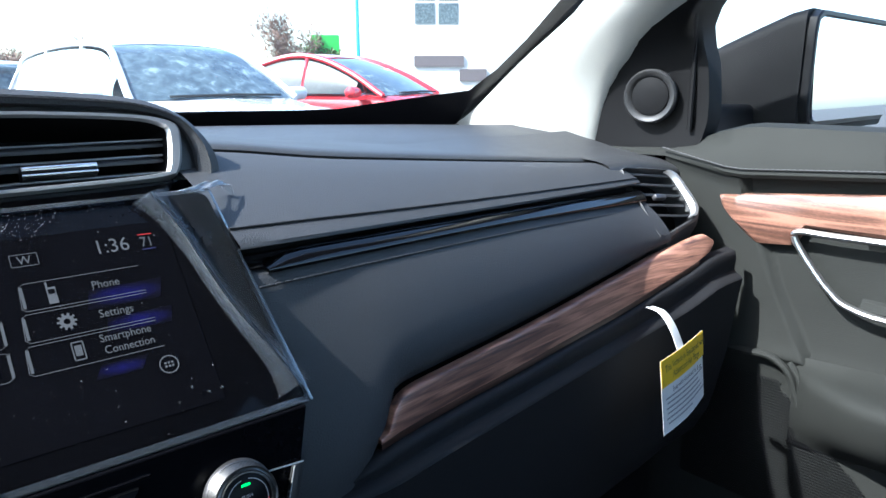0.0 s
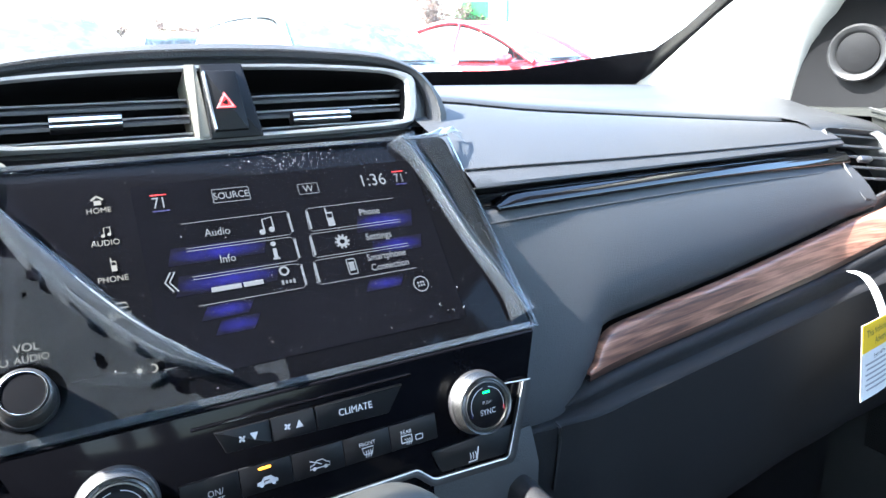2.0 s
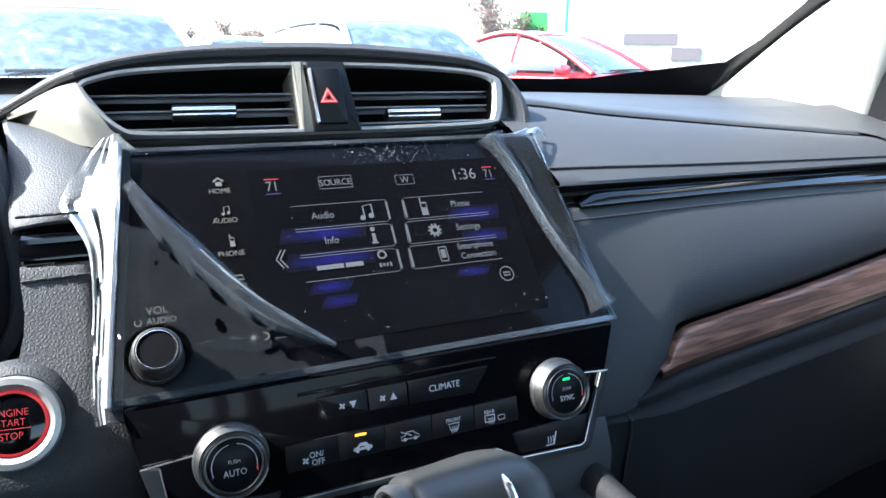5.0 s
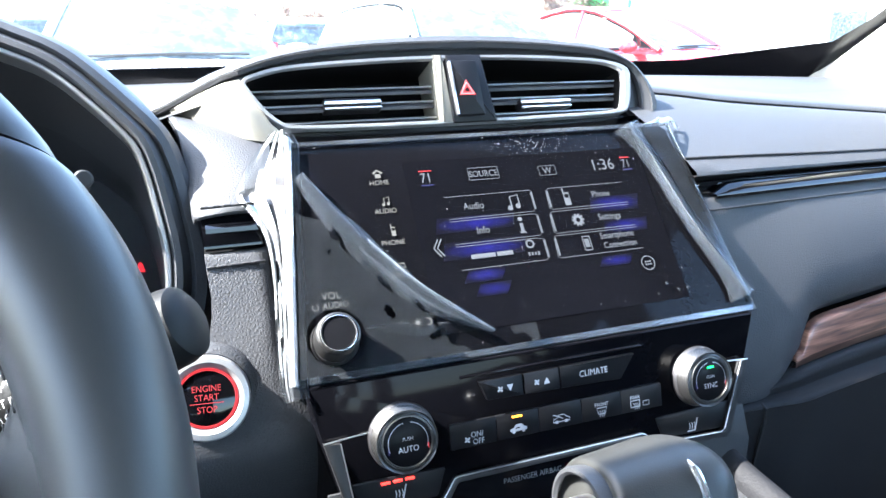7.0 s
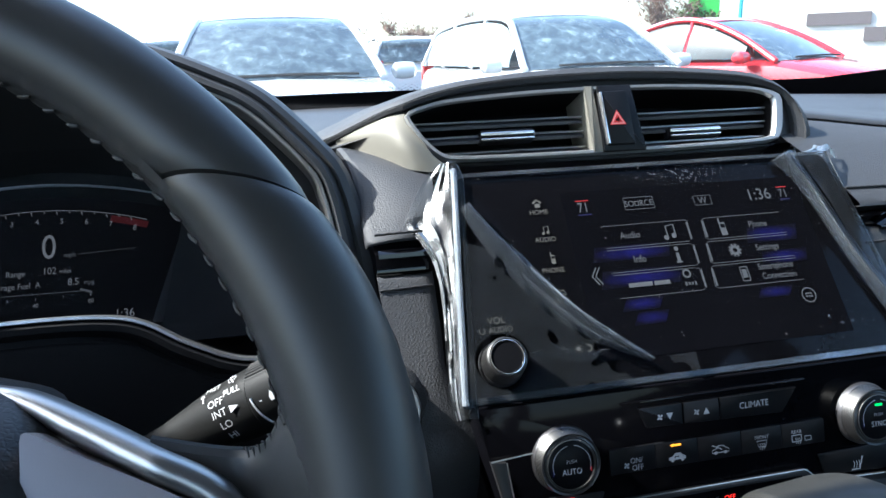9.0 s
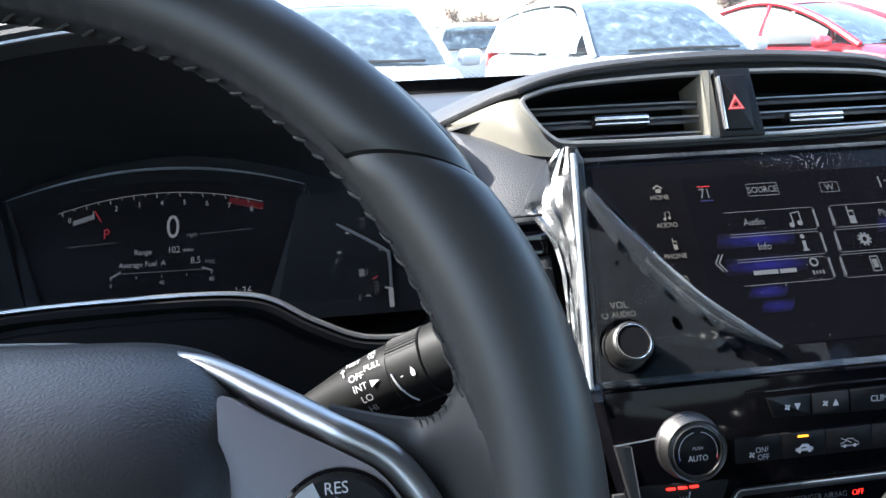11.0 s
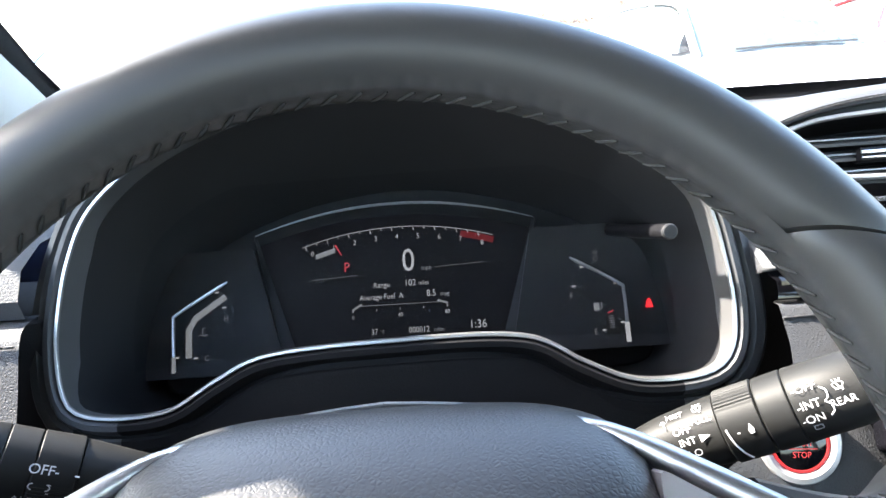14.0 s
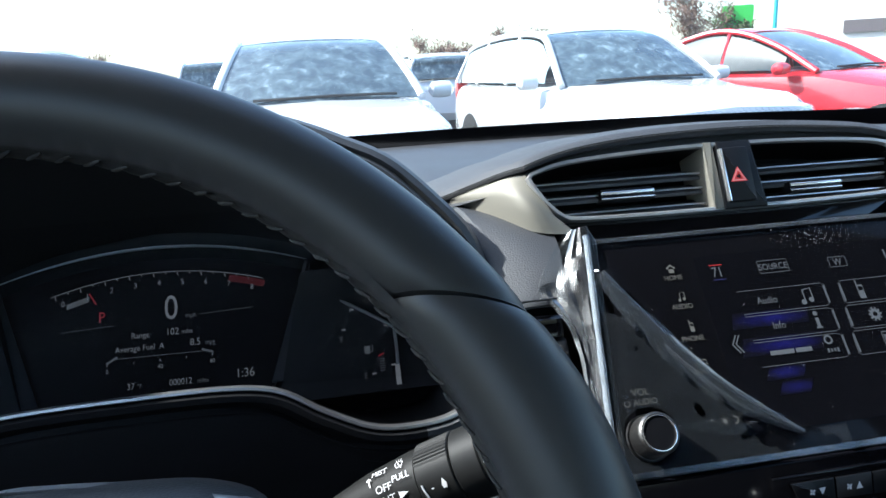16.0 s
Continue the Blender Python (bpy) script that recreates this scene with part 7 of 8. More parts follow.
def door_rows(s=1):
    rows = []
    for y in [0.11, 0.09, 0.07, 0.05, 0.035] + YS:
        k = min(1, max(0, (0.02 - y) / 0.09))
        zt = 1.085 + 0.025 * k - 0.12 * max(0, y - 0.02)
        ze = 1.072 - 0.018 * k + 0.010 * min(1, max(0, (-0.07 - y) / 0.15))
        fwd = 0.22 * max(0, y - 0.02)
        rows.append([V(s * (p[0] - fwd), y, p[1]) for p in ((0.80, zt - 0.004), (0.775, zt), (0.752 + 0.004 * (1 - k), zt - 0.004), (0.736 + 0.004 * (1 - k), (zt + ze) / 2), (0.728 + 0.004 * (1 - k), ze + 0.004), (0.7275 + 0.004 * (1 - k), ze), (0.731, ze - 0.004))])
    return rows


part("top_rail", sheet(door_rows()), DOORSKIN, door, "padded dark grey door top")
stitches([V(0.7270, y, 1.072 - 0.018 * min(1, max(0, (0.02 - y) / 0.09)) + 0.010 * min(1, max(0, (-0.07 - y) / 0.15)) + 0.006) for y in YS[:30]], parent=door, lift=(-0.001, 0, 0.0005))
def ridge_y(z):
    """The moulded step, running down and back over the door."""
    pts = ((1.03, -0.080), (1.00, -0.094), (0.978, -0.105), (0.9265, -0.1274), (0.89, -0.148), (0.854, -0.168), (0.80, -0.19))
    for (z1, y1), (z0, y0) in zip(pts, pts[1:]):
        if z0 <= z <= z1:
            return y0 + (y1 - y0) * (z - z0) / (z1 - z0)
    return pts[0][1] if z > 1.03 else pts[-1][1]


DY = [0.02 - i * 0.004 for i in range(70)] + [-0.27 - i * 0.02 for i in range(12)] + [-0.52 - i * 0.06 for i in range(9)]
rows = []
for y in DY:
    k = min(1, max(0, (0.02 - y) / 0.09))
    ze = 1.068 - 0.018 * k + 0.010 * min(1, max(0, (-0.07 - y) / 0.15))
    row = []
    for x, z in smooth([(0.733, ze), (0.738, ze - 0.012), (0.739, ze - 0.03), (0.740, 1.00), (0.741, 0.97), (0.741, 0.93), (0.741, 0.90), (0.739, 0.87), (0.736, 0.853), (0.740, 0.846), (0.746, 0.82), (0.748, 0.75), (0.75, 0.40)], 4):
        d = (ridge_y(z) - y) / 0.0045
        step = 1 / (1 + math.exp(-max(-30, min(30, d * 2.2))))
        lip = math.exp(-((d + 0.9) / 0.8) ** 2)
        inside = min(1, max(0, (z - 0.80) / 0.03))
        row.append(V(x + (0.010 * step + 0.004 * math.exp(-((d - 0.6) / 0.5) ** 2) - 0.002 * lip) * inside, y, z))
    rows.append(row)
part("door_skin", sheet(rows), DOORSKIN, door, "grained dark grey door panel", sharp=60)
# wood on the door
WY = [-0.054 - 0.55 * (i / 64) ** 1.5 for i in range(65)]
rows = []
for y in WY:
    k = min(1, (-0.054 - y) / 0.046)
    zt = 1.0295 + 0.017 * min(1, (-0.054 - y) / 0.17)
    zb = zt - 0.004 - 0.053 * k ** 0.6 if y > -0.140 else 0.9825 + 0.020 * min(1, (-0.140 - y) / 0.010)
    zb = min(zb, zt - 0.002)
    rows.append([V(0.744, y, zt), V(0.7385, y, zt - 0.001), V(0.7345, y, zt + (zb - zt) * 0.15), V(0.7330, y, (zt + zb) / 2), V(0.7350, y, zt + (zb - zt) * 0.88), V(0.739, y, zb + 0.001), V(0.746, y, zb)])
part("wood_trim", sheet(rows), DOORWOOD, door, "warm walnut-grain door trim")
HL = smooth([(0.731, -0.62, 0.999), (0.731, -0.30, 1.001), (0.731, -0.18, 1.000), (0.731, -0.150, 1.000), (0.731, -0.1425, 0.994), (0.732, -0.155, 0.974), (0.732, -0.182, 0.943), (0.732, -0.206, 0.928), (0.732, -0.26, 0.923), (0.732, -0.45, 0.93)], 6)
part("handle_surround", tube(HL, 0.0044, 10, flat=0.8), SATIN, door, "satin chrome handle surround")
part("handle_cup", sheet([[V(0.741, y, 0.998), V(0.752, y, 0.985), V(0.758, y, 0.96), V(0.750, y, 0.932), V(0.741, y, 0.925)] for y in (-0.21, -0.25, -0.3, -0.45)]), DOORSKIN, door, "recessed handle cup")
# armrest
rows = []
for i in range(20):
    y = -0.155 - i * 0.03
    k = math.sqrt(min(1, i / 3))
    w = 0.058 * k
    zt = 0.846 + 0.010 * min(1, i / 6)
    rows.append(smooth([V(0.742, y, zt + 0.012), V(0.742 - w * 0.35, y, zt + 0.004), V(0.742 - w, y, zt - 0.004), V(0.742 - w * 1.06, y, zt - 0.025), V(0.742 - w * 0.8, y, zt - 0.060), V(0.744, y, zt - 0.095)], 3))
part("armrest", sheet(rows), DOORSKIN, door, "padded armrest")
part("pocket_ledge", tube(smooth([(0.735, -0.03, 0.853), (0.733, -0.083, 0.850), (0.732, -0.125, 0.853), (0.731, -0.143, 0.848), (0.732, -0.155, 0.836), (0.733, -0.164, 0.812), (0.733, -0.181, 0.790), (0.735, -0.240, 0.772), (0.737, -0.34, 0.745)], 5), 0.0042, 8), DOORSKIN, door, "moulded ledge")
part("pocket_ledge", tube(smooth([(0.735, -0.152, 0.850), (0.731, -0.164, 0.838), (0.730, -0.174, 0.814), (0.731, -0.190, 0.797), (0.733, -0.245, 0.780), (0.735, -0.34, 0.754)], 5), 0.0035, 8), DOORSKIN, door, "moulded ledge")
bm = bmesh.new()
for i in range(70):
    for j in range(48):
        y, z = -0.030 - i * 0.0034, 0.822 - j * 0.0034
        if y < -0.135 - (0.80 - z) * 0.95 and z < 0.80 or y < -0.142:
            if y < -0.142 - max(0, 0.815 - z) * 1.1:
                continue
        mm = Matrix.Translation((0.7415, y + (0.0017 if j % 2 else 0), z)) @ pose(0, 0, 0, 0, -90, 0)
        slab([(0.0013, 0), (0, 0.0013), (-0.0013, 0), (0, -0.0013)], 0, 0.0010, mm, 0, bm)
tagged(part("speaker_grille", bm, BUTTON, door, "fine black speaker grille"), kind="stuff")

dd = thing("driver_door", "black front driver door panel", "car door", (-0.76, -0.3, 0.6))
part("top_rail", sheet([[V(p.x, p.y, p.z) for p in r] for r in door_rows(-1)]), DOORSKIN, dd, "padded dark grey door top")
part("door_skin", sheet([[V(-x, y, z) for x, z in ((0.733, 1.068), (0.745, 1.02), (0.748, 0.9), (0.738, 0.84), (0.75, 0.70), (0.75, 0.40))] for y in YS]), DOORSKIN, dd)

# windscreen
def screen_pt(u, k):
    """u across (-1 to 1), k up the glass."""
    x0, x1 = (0.735 * u, 0.60 * u) if u > 0 else (0.785 * u, 0.65 * u)
    y0 = 0.605 - 0.28 * abs(u) ** 2.6
    return V(x0 + (x1 - x0) * k, y0 + (-0.27 - y0) * k - 0.02 * math.sin(math.pi * k), 1.100 + 0.43 * k + 0.055 * math.sin(math.pi * k) * (1 - 0.2 * u * u) - 0.03 * u * u * k)


wind = thing("window_1", "clear car windscreen with a black printed edge", "windscreen", (0, 0.3, 1.1), kind="structure")
us = [-1 + i / 15 for i in range(31)]
gl = part("pane", sheet([[screen_pt(u, k / 12) for u in us] for k in range(13)]), VEILED, wind, "clear glass, slightly dusty", toward=(0, -0.5, 1.15))
gl.visible_shadow = False


def frit(f0, f1, inner=0.004):
    return sheet([[screen_pt(u, f0(u)) + V(0, -inner, -inner) for u in us], [screen_pt(u, (f0(u) + f1(u)) / 2) + V(0, -inner, -inner) for u in us], [screen_pt(u, f1(u)) + V(0, -inner, -inner) for u in us]])


part("frit_band", frit(lambda u: -0.03, lambda u: 0.036 + 0.07 * max(0, abs(u) - 0.72) / 0.28), FRIT, wind, "black printed band")
for s in (-1, 1):
    part("frit_band", sheet([[screen_pt(s * (1 - w), k / 14) + V(0, -0.004, -0.004) for w in (0.0, 0.012, 0.030 + 0.10 * math.exp(-k / 1.3))] for k in range(15)]), FRIT, wind, "black printed band")
bm = bmesh.new()
for i in range(170):
    for j in range(5):
        u = -0.98 + i * 1.96 / 170 + (0.005 if j % 2 else 0)
        k = 0.038 + 0.07 * max(0, abs(u) - 0.72) / 0.28 + j * 0.0042
        p = screen_pt(u, k) + V(0, -0.004, -0.004)
        r = 0.0014 - j * 0.0002
        bm.faces.new([bm.verts.new(p + V(r * math.cos(a), -r * 0.9 * math.sin(a), r * 0.6 * math.sin(a))) for a in (0, 1.05, 2.1, 3.15, 4.2, 5.25)])
tagged(part("frit_dots", bm, FRIT, wind, "printed dots"), kind="stuff")

# shell round the cabin
BODY = material("dark_blue_paint", (0.012, 0.020, 0.050), 0.22, 0.4, coat=0.8, grain=("noise", 900), stains=0.05)
LINER = material("headliner", (0.33, 0.325, 0.31), 0.9, grain=("noise", 600), bump=0.0003, tint=0.08, stains=0.05)
CARPET = material("carpet", (0.02, 0.02, 0.021), 0.95, grain=("noise", 500), bump=0.001, tint=0.2)
# Unseen roof lining; front edge is set forward and wide to shade the wheel.
tagged(part("ceiling", sheet([[V(x * (0.62 - 0.02 * abs(x) + (0.06 if y > -0.19 else 0.0)), y, z - 0.06 * abs(x) ** 2.5) for x in [-1 + i / 8 for i in range(17)]] for y, z in ((-0.138, 1.448), (-0.20, 1.485), (-0.27, 1.52), (-0.5, 1.575), (-1.0, 1.60), (-1.7, 1.58), (-2.3, 1.50))], thick=0.02), LINER), "pale grey cloth headliner", "ceiling", kind="structure")
for s, nm in ((-1, "wall_driver_side"), (1, "wall_passenger_side")):
    w = thing(nm, "side of the car body with door frames", "car side", (s * 0.8, -0.8, 0.5), kind="structure")
    part("lower_side", sheet([[V(s * 0.80, y, z) for y in (0.85, 0.3, -0.5, -1.5, -2.4)] for z in (0.30, 0.75, 1.085)], thick=0.03), BODY, w)
    part("kick_panel", sheet([[V(s * 0.763, y, z) for y in (0.50, 0.25, 0.02)] for z in (0.34, 0.60, 0.92)], thick=0.006), LOWER, w, "black footwell side lining")
    for y0, y1 in ((-0.86, -1.00), (-1.75, -1.90), (-2.2, -2.4)):
        part("side_pillar", sheet([[V(s * 0.79, y0, 1.08), V(s * 0.79, y1, 1.08)], [V(s * 0.62, y0 - 0.02, 1.56), V(s * 0.62, y1 - 0.02, 1.56)]], thick=0.04), LINER, w)
    # Driver's rail is unseen, placed so its shadow bounds the airbag pad's sun patch.
    part("roof_rail", tube(([V(0.72, 0.07, 1.27), V(0.665, -0.12, 1.42), V(0.64, -0.30, 1.51)] if s > 0 else [V(-0.750, 0.04, 1.235), V(-0.718, -0.08, 1.312), V(-0.697, -0.18, 1.390), V(-0.672, -0.32, 1.490)]) + [V(s * 0.63, -0.9, 1.56), V(s * 0.62, -1.8, 1.55), V(s * 0.60, -2.35, 1.48)], 0.035, 10), LINER, w)
    g = part("side_glass", sheet([[V(s * 0.785, y, 1.09), V(s * (0.785 - 0.17 * k), y, 1.09 + 0.45 * k)] for y, k in ((0.03, 0.25), (-0.12, 0.72), (-0.30, 0.93), (-0.86, 1.0))]), GLASS, w, "clear side window", toward=(0, -0.5, 1.2))
    g.visible_shadow = False
rear = thing("wall_rear", "tailgate at the rear of the cabin with a window", "wall", (0, -2.42, 0.3), kind="structure")
part("lower_panel", sheet([[V(x, -2.42, z) for x in (-0.8, 0, 0.8)] for z in (0.3, 0.8, 1.10)], thick=0.03), CARPET, rear)
part("header", sheet([[V(x, -2.42, z) for x in (-0.66, 0, 0.66)] for z in (1.50, 1.62)], thick=0.03), LINER, rear)
for s in (-1, 1):
    part("rear_pillar", sheet([[V(s * 0.80, -2.42, 1.10), V(s * 0.66, -2.42, 1.10)], [V(s * 0.68, -2.42, 1.50), V(s * 0.54, -2.42, 1.50)]], thick=0.03), LINER, rear)
g = part("rear_glass", sheet([[V(x, -2.43, z) for x in (-0.7, 0, 0.7)] for z in (1.10, 1.50)]), GLASS, rear, "clear rear window", toward=(0, -0.5, 1.2))
g.visible_shadow = False
tagged(part("floor", sheet([[V(x, y, 0.33) for x in (-0.8, 0, 0.8)] for y in (0.7, -0.8, -2.4)], thick=0.02), CARPET), "black car floor carpet", "floor", kind="structure")
tagged(part("wall_front", sheet([[V(x, 0.45 + 0.2 * (z - 0.3), z) for x in (-0.8, 0, 0.8)] for z in (0.3, 0.7, 1.06)], thick=0.02), LOWER), "black bulkhead under the windscreen", "bulkhead", kind="structure")
bon = thing("bonnet", "dark blue car bonnet", "bonnet", (0, 1.1, 0.9))
part("bonnet_skin", sheet([[V(x * (1 - 0.06 * k), 0.66 - 0.30 * abs(x / 0.76) ** 2.6 * (1 - k) + (1.55 - 0.25 * abs(x / 0.76) ** 2 - 0.66) * k, 1.070 - 0.16 * k - 0.10 * k * k - 0.03 * (abs(x) / 0.76) ** 3) for x in [-0.76 + i * 1.52 / 20 for i in range(21)]] for k in [j / 8 for j in range(9)]], thick=0.01), BODY, bon)

# door mirror
mir = thing("door_mirror", "dark blue and black door mirror with bright glass", "door mirror", (0.95, 0.05, 1.1))
hs = []
for t in [i / 10 for i in range(11)]:
    # from the windscreen-side nose back to the glass
    y = 0.16 - 0.205 * t
    zt = 1.150 + 0.098 * min(1, t * 1.05) ** 0.8
    zb = 1.098 - 0.012 * t
    x0, x1 = 0.915 + 0.020 * t, 0.99 + 0.30 * t ** 0.6
    hs.append([V(x, y + 0.03 * (x - x0), z) for x, z in [(q.x, q.y) for q in fillet([(x0, zb), (x1, zb), (x1, zt), (x0, zt)], 0.018, 4)]])
part("housing", band(hs, caps=True), [SAILBLACK], mir, "dark mirror housing")
gm = basis((1.045, -0.0475, 1.177), (1, 0.035, 0), (0, 0, 1))
part("rim", frame_ring(resample(rect(0.335, 0.150, 0.062, -0.006, 0.024, 5), 48, True), resample(rect(0.317, 0.134, 0.062, -0.006, 0.020, 5), 48, True), -0.02, 0.006, gm, 0.002), BUTTON, mir, "black rim")
MIRROR = material("mirror_glass", (0.9, 0.92, 0.93), 0.01, 1.0, grain=("noise", 20), stains=0.02)
part("mirror_glass", slab(rect(0.319, 0.136, 0.062, -0.006, 0.018, 5), -0.01, 0.001, gm @ pose(0, 0, 0.0045, -3, 0, 0)), MIRROR, mir, "bright mirror glass")
part("foot", slab(rect(0.10, 0.05, 0, 0, 0.01), 0, 0.14, basis((0.80, 0.06, 1.10), (0, 1, 0), (0, 0, 1)), 0.004), BUTTON, mir, "black mirror foot")

# hang tag below the wood trim
tag = thing("airbag_tag", "yellow and white paper warning tag hanging from the dash", "paper tag", (0.57, -0.115, 0.82))
TL, TRr, BR, BL = V(0.5046, -0.1290, 0.9077), V(0.5948, -0.1188, 0.9133), V(0.5985, -0.1253, 0.8445), V(0.5102, -0.1355, 0.8342)


def tag_pt(u, v, lift=0.0):
    p = TL.lerp(TRr, u).lerp(BL.lerp(BR, u), v)
    return p + V(0.02, -0.98, 0.1) * (lift + 0.004 * math.sin(math.pi * u) * (0.4 + 0.6 * v))


part("paper", sheet([[tag_pt(u / 10, v / 10) for u in range(11)] for v in range(11)], thick=0.0002), PAPER, tag)
part("yellow_band", sheet([[tag_pt(u / 10, v, 0.0012) for u in range(11)] for v in (0.0, 0.15, 0.36)], thick=0.0003), YELLOW, tag, "yellow heading band")


def tag_words(s, cap, u, v, sq, mat=None):
    o_, x_, y_ = tag_pt(u, v, 0.0018), tag_pt(u + 0.01, v) - tag_pt(u - 0.01, v), tag_pt(u, v - 0.01) - tag_pt(u, v + 0.01)
    lettering("tag_text", s, cap, basis(o_, x_, y_), mat or INK, tag, 0, 0, sq)


tag_words("This Vehicle is Equipped with", 0.0064, 0.5, 0.11, 0.80)
tag_words("Advanced Air Bags", 0.0064, 0.5, 0.24, 0.82)
tag_words("Even with Advanced Air Bags", 0.0046, 0.5, 0.43, 0.80)
for i in range(6):
    a, b = 0.06 + 0.02 * (i % 2), 0.95 - 0.05 * ((i * 3) % 4) - (0.2 if i == 5 else 0)
    part("print_line", sheet([[tag_pt(a + (b - a) * k / 6, 0.52 + i * 0.068, 0.0010) for k in range(7)], [tag_pt(a + (b - a) * k / 6, 0.545 + i * 0.068, 0.0010) for k in range(7)]]), GREYPRINT, tag, "line of small print")
sp0 = smooth([(0.545, -0.090, 0.9420), (0.545, -0.104, 0.9400), (0.546, -0.116, 0.9270), (0.546, -0.1275, 0.9050)], 5)
part("tag_loop", sheet([[p + V(-0.0072, 0.0, 0.0012), p, p + V(0.0072, 0.001, -0.001)] for p in sp0], thick=0.0005), PAPER, tag, "white paper loop")


# ---- car park outside ----
GZ = 0.0
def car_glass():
    """Car window seen from outside: mirrored sky and branches painted into the colour over a dim cabin."""
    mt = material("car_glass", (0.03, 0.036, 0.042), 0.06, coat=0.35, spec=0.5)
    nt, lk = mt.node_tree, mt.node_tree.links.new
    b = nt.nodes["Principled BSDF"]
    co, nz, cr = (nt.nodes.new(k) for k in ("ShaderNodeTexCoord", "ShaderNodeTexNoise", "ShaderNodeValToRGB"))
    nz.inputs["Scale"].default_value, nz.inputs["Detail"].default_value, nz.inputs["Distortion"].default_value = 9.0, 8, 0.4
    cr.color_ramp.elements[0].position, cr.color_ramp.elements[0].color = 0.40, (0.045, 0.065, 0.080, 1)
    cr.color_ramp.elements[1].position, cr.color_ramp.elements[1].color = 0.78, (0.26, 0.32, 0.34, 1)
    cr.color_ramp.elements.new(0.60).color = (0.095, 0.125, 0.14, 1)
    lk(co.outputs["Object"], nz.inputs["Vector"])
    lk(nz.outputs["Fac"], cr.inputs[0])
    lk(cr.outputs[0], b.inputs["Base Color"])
    return mt


ASPHALT = material("asphalt", (0.06, 0.06, 0.062), 0.9, grain=("noise", 60), bump=0.004, tint=0.35, stains=0.3)
WHITE = material("white_paint", (0.58, 0.59, 0.60), 0.25, coat=0.8, grain=("noise", 800), stains=0.03)
SILVER = material("silver_paint", (0.42, 0.44, 0.46), 0.28, 0.6, coat=0.8, grain=("noise", 800), stains=0.04)
RED = material("red_paint", (0.50, 0.020, 0.030), 0.25, coat=0.8, grain=("noise", 800), stains=0.04)
TYRE = material("tyre", (0.015, 0.015, 0.015), 0.85, grain=("noise", 80), bump=0.002, stains=0.2)
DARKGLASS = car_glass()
PALEGLASS = material("pale_car_glass", (0.30, 0.38, 0.40), 0.4, spec=0.2, grain=("noise", 4), stains=0.3)
DIMGLASS = material("dim_car_glass", (0.035, 0.045, 0.052), 0.4, spec=0.25, grain=("noise", 4), stains=0.4)
LAMP = material("lamp_glass", (0.7, 0.72, 0.74), 0.08, coat=0.8, grain=("noise", 80), stains=0.1)
TAIL = material("tail_lamp", (0.45, 0.01, 0.01), 0.15, coat=0.8, grain=("noise", 80), stains=0.1)
BARK = material("bark", (0.12, 0.085, 0.065), 0.95, grain=("noise", 30), bump=0.01, tint=0.3, stains=0.2)
TWIG = material("twigs", (0.20, 0.13, 0.10), 0.95, grain=("noise", 20), tint=0.3)
LEAF = material("leaves", (0.07, 0.10, 0.03), 0.8, grain=("noise", 20), tint=0.4)
GREEN = material("green_sign", (0.05, 0.42, 0.06), 0.5, grain=("noise", 8), stains=0.1)
STUCCO = material("stucco", (0.62, 0.60, 0.56), 0.9, grain=("noise", 20), bump=0.004, stains=0.12)
SIGNDARK = material("sign_dark", (0.12, 0.10, 0.10), 0.6, grain=("noise", 8), stains=0.2)
POLE = material("pole_paint", (0.45, 0.47, 0.48), 0.5, 0.6, grain=("noise", 30), stains=0.1)
TEAL = material("teal_pole", (0.05, 0.40, 0.45), 0.5, grain=("noise", 8), stains=0.1)

rings = [2.2, 6, 14, 30, 70, 160, 400, 1200, 4500]
loops = [[V(r * math.cos(2 * math.pi * i / 48), r * math.sin(2 * math.pi * i / 48), GZ) for i in range(48)] for r in rings]
tagged(part("ground", band([[V(0.01 * math.cos(2 * math.pi * i / 48), 0.01 * math.sin(2 * math.pi * i / 48), GZ) for i in range(48)]] + loops), ASPHALT), "grey asphalt car park", "ground", kind="structure")


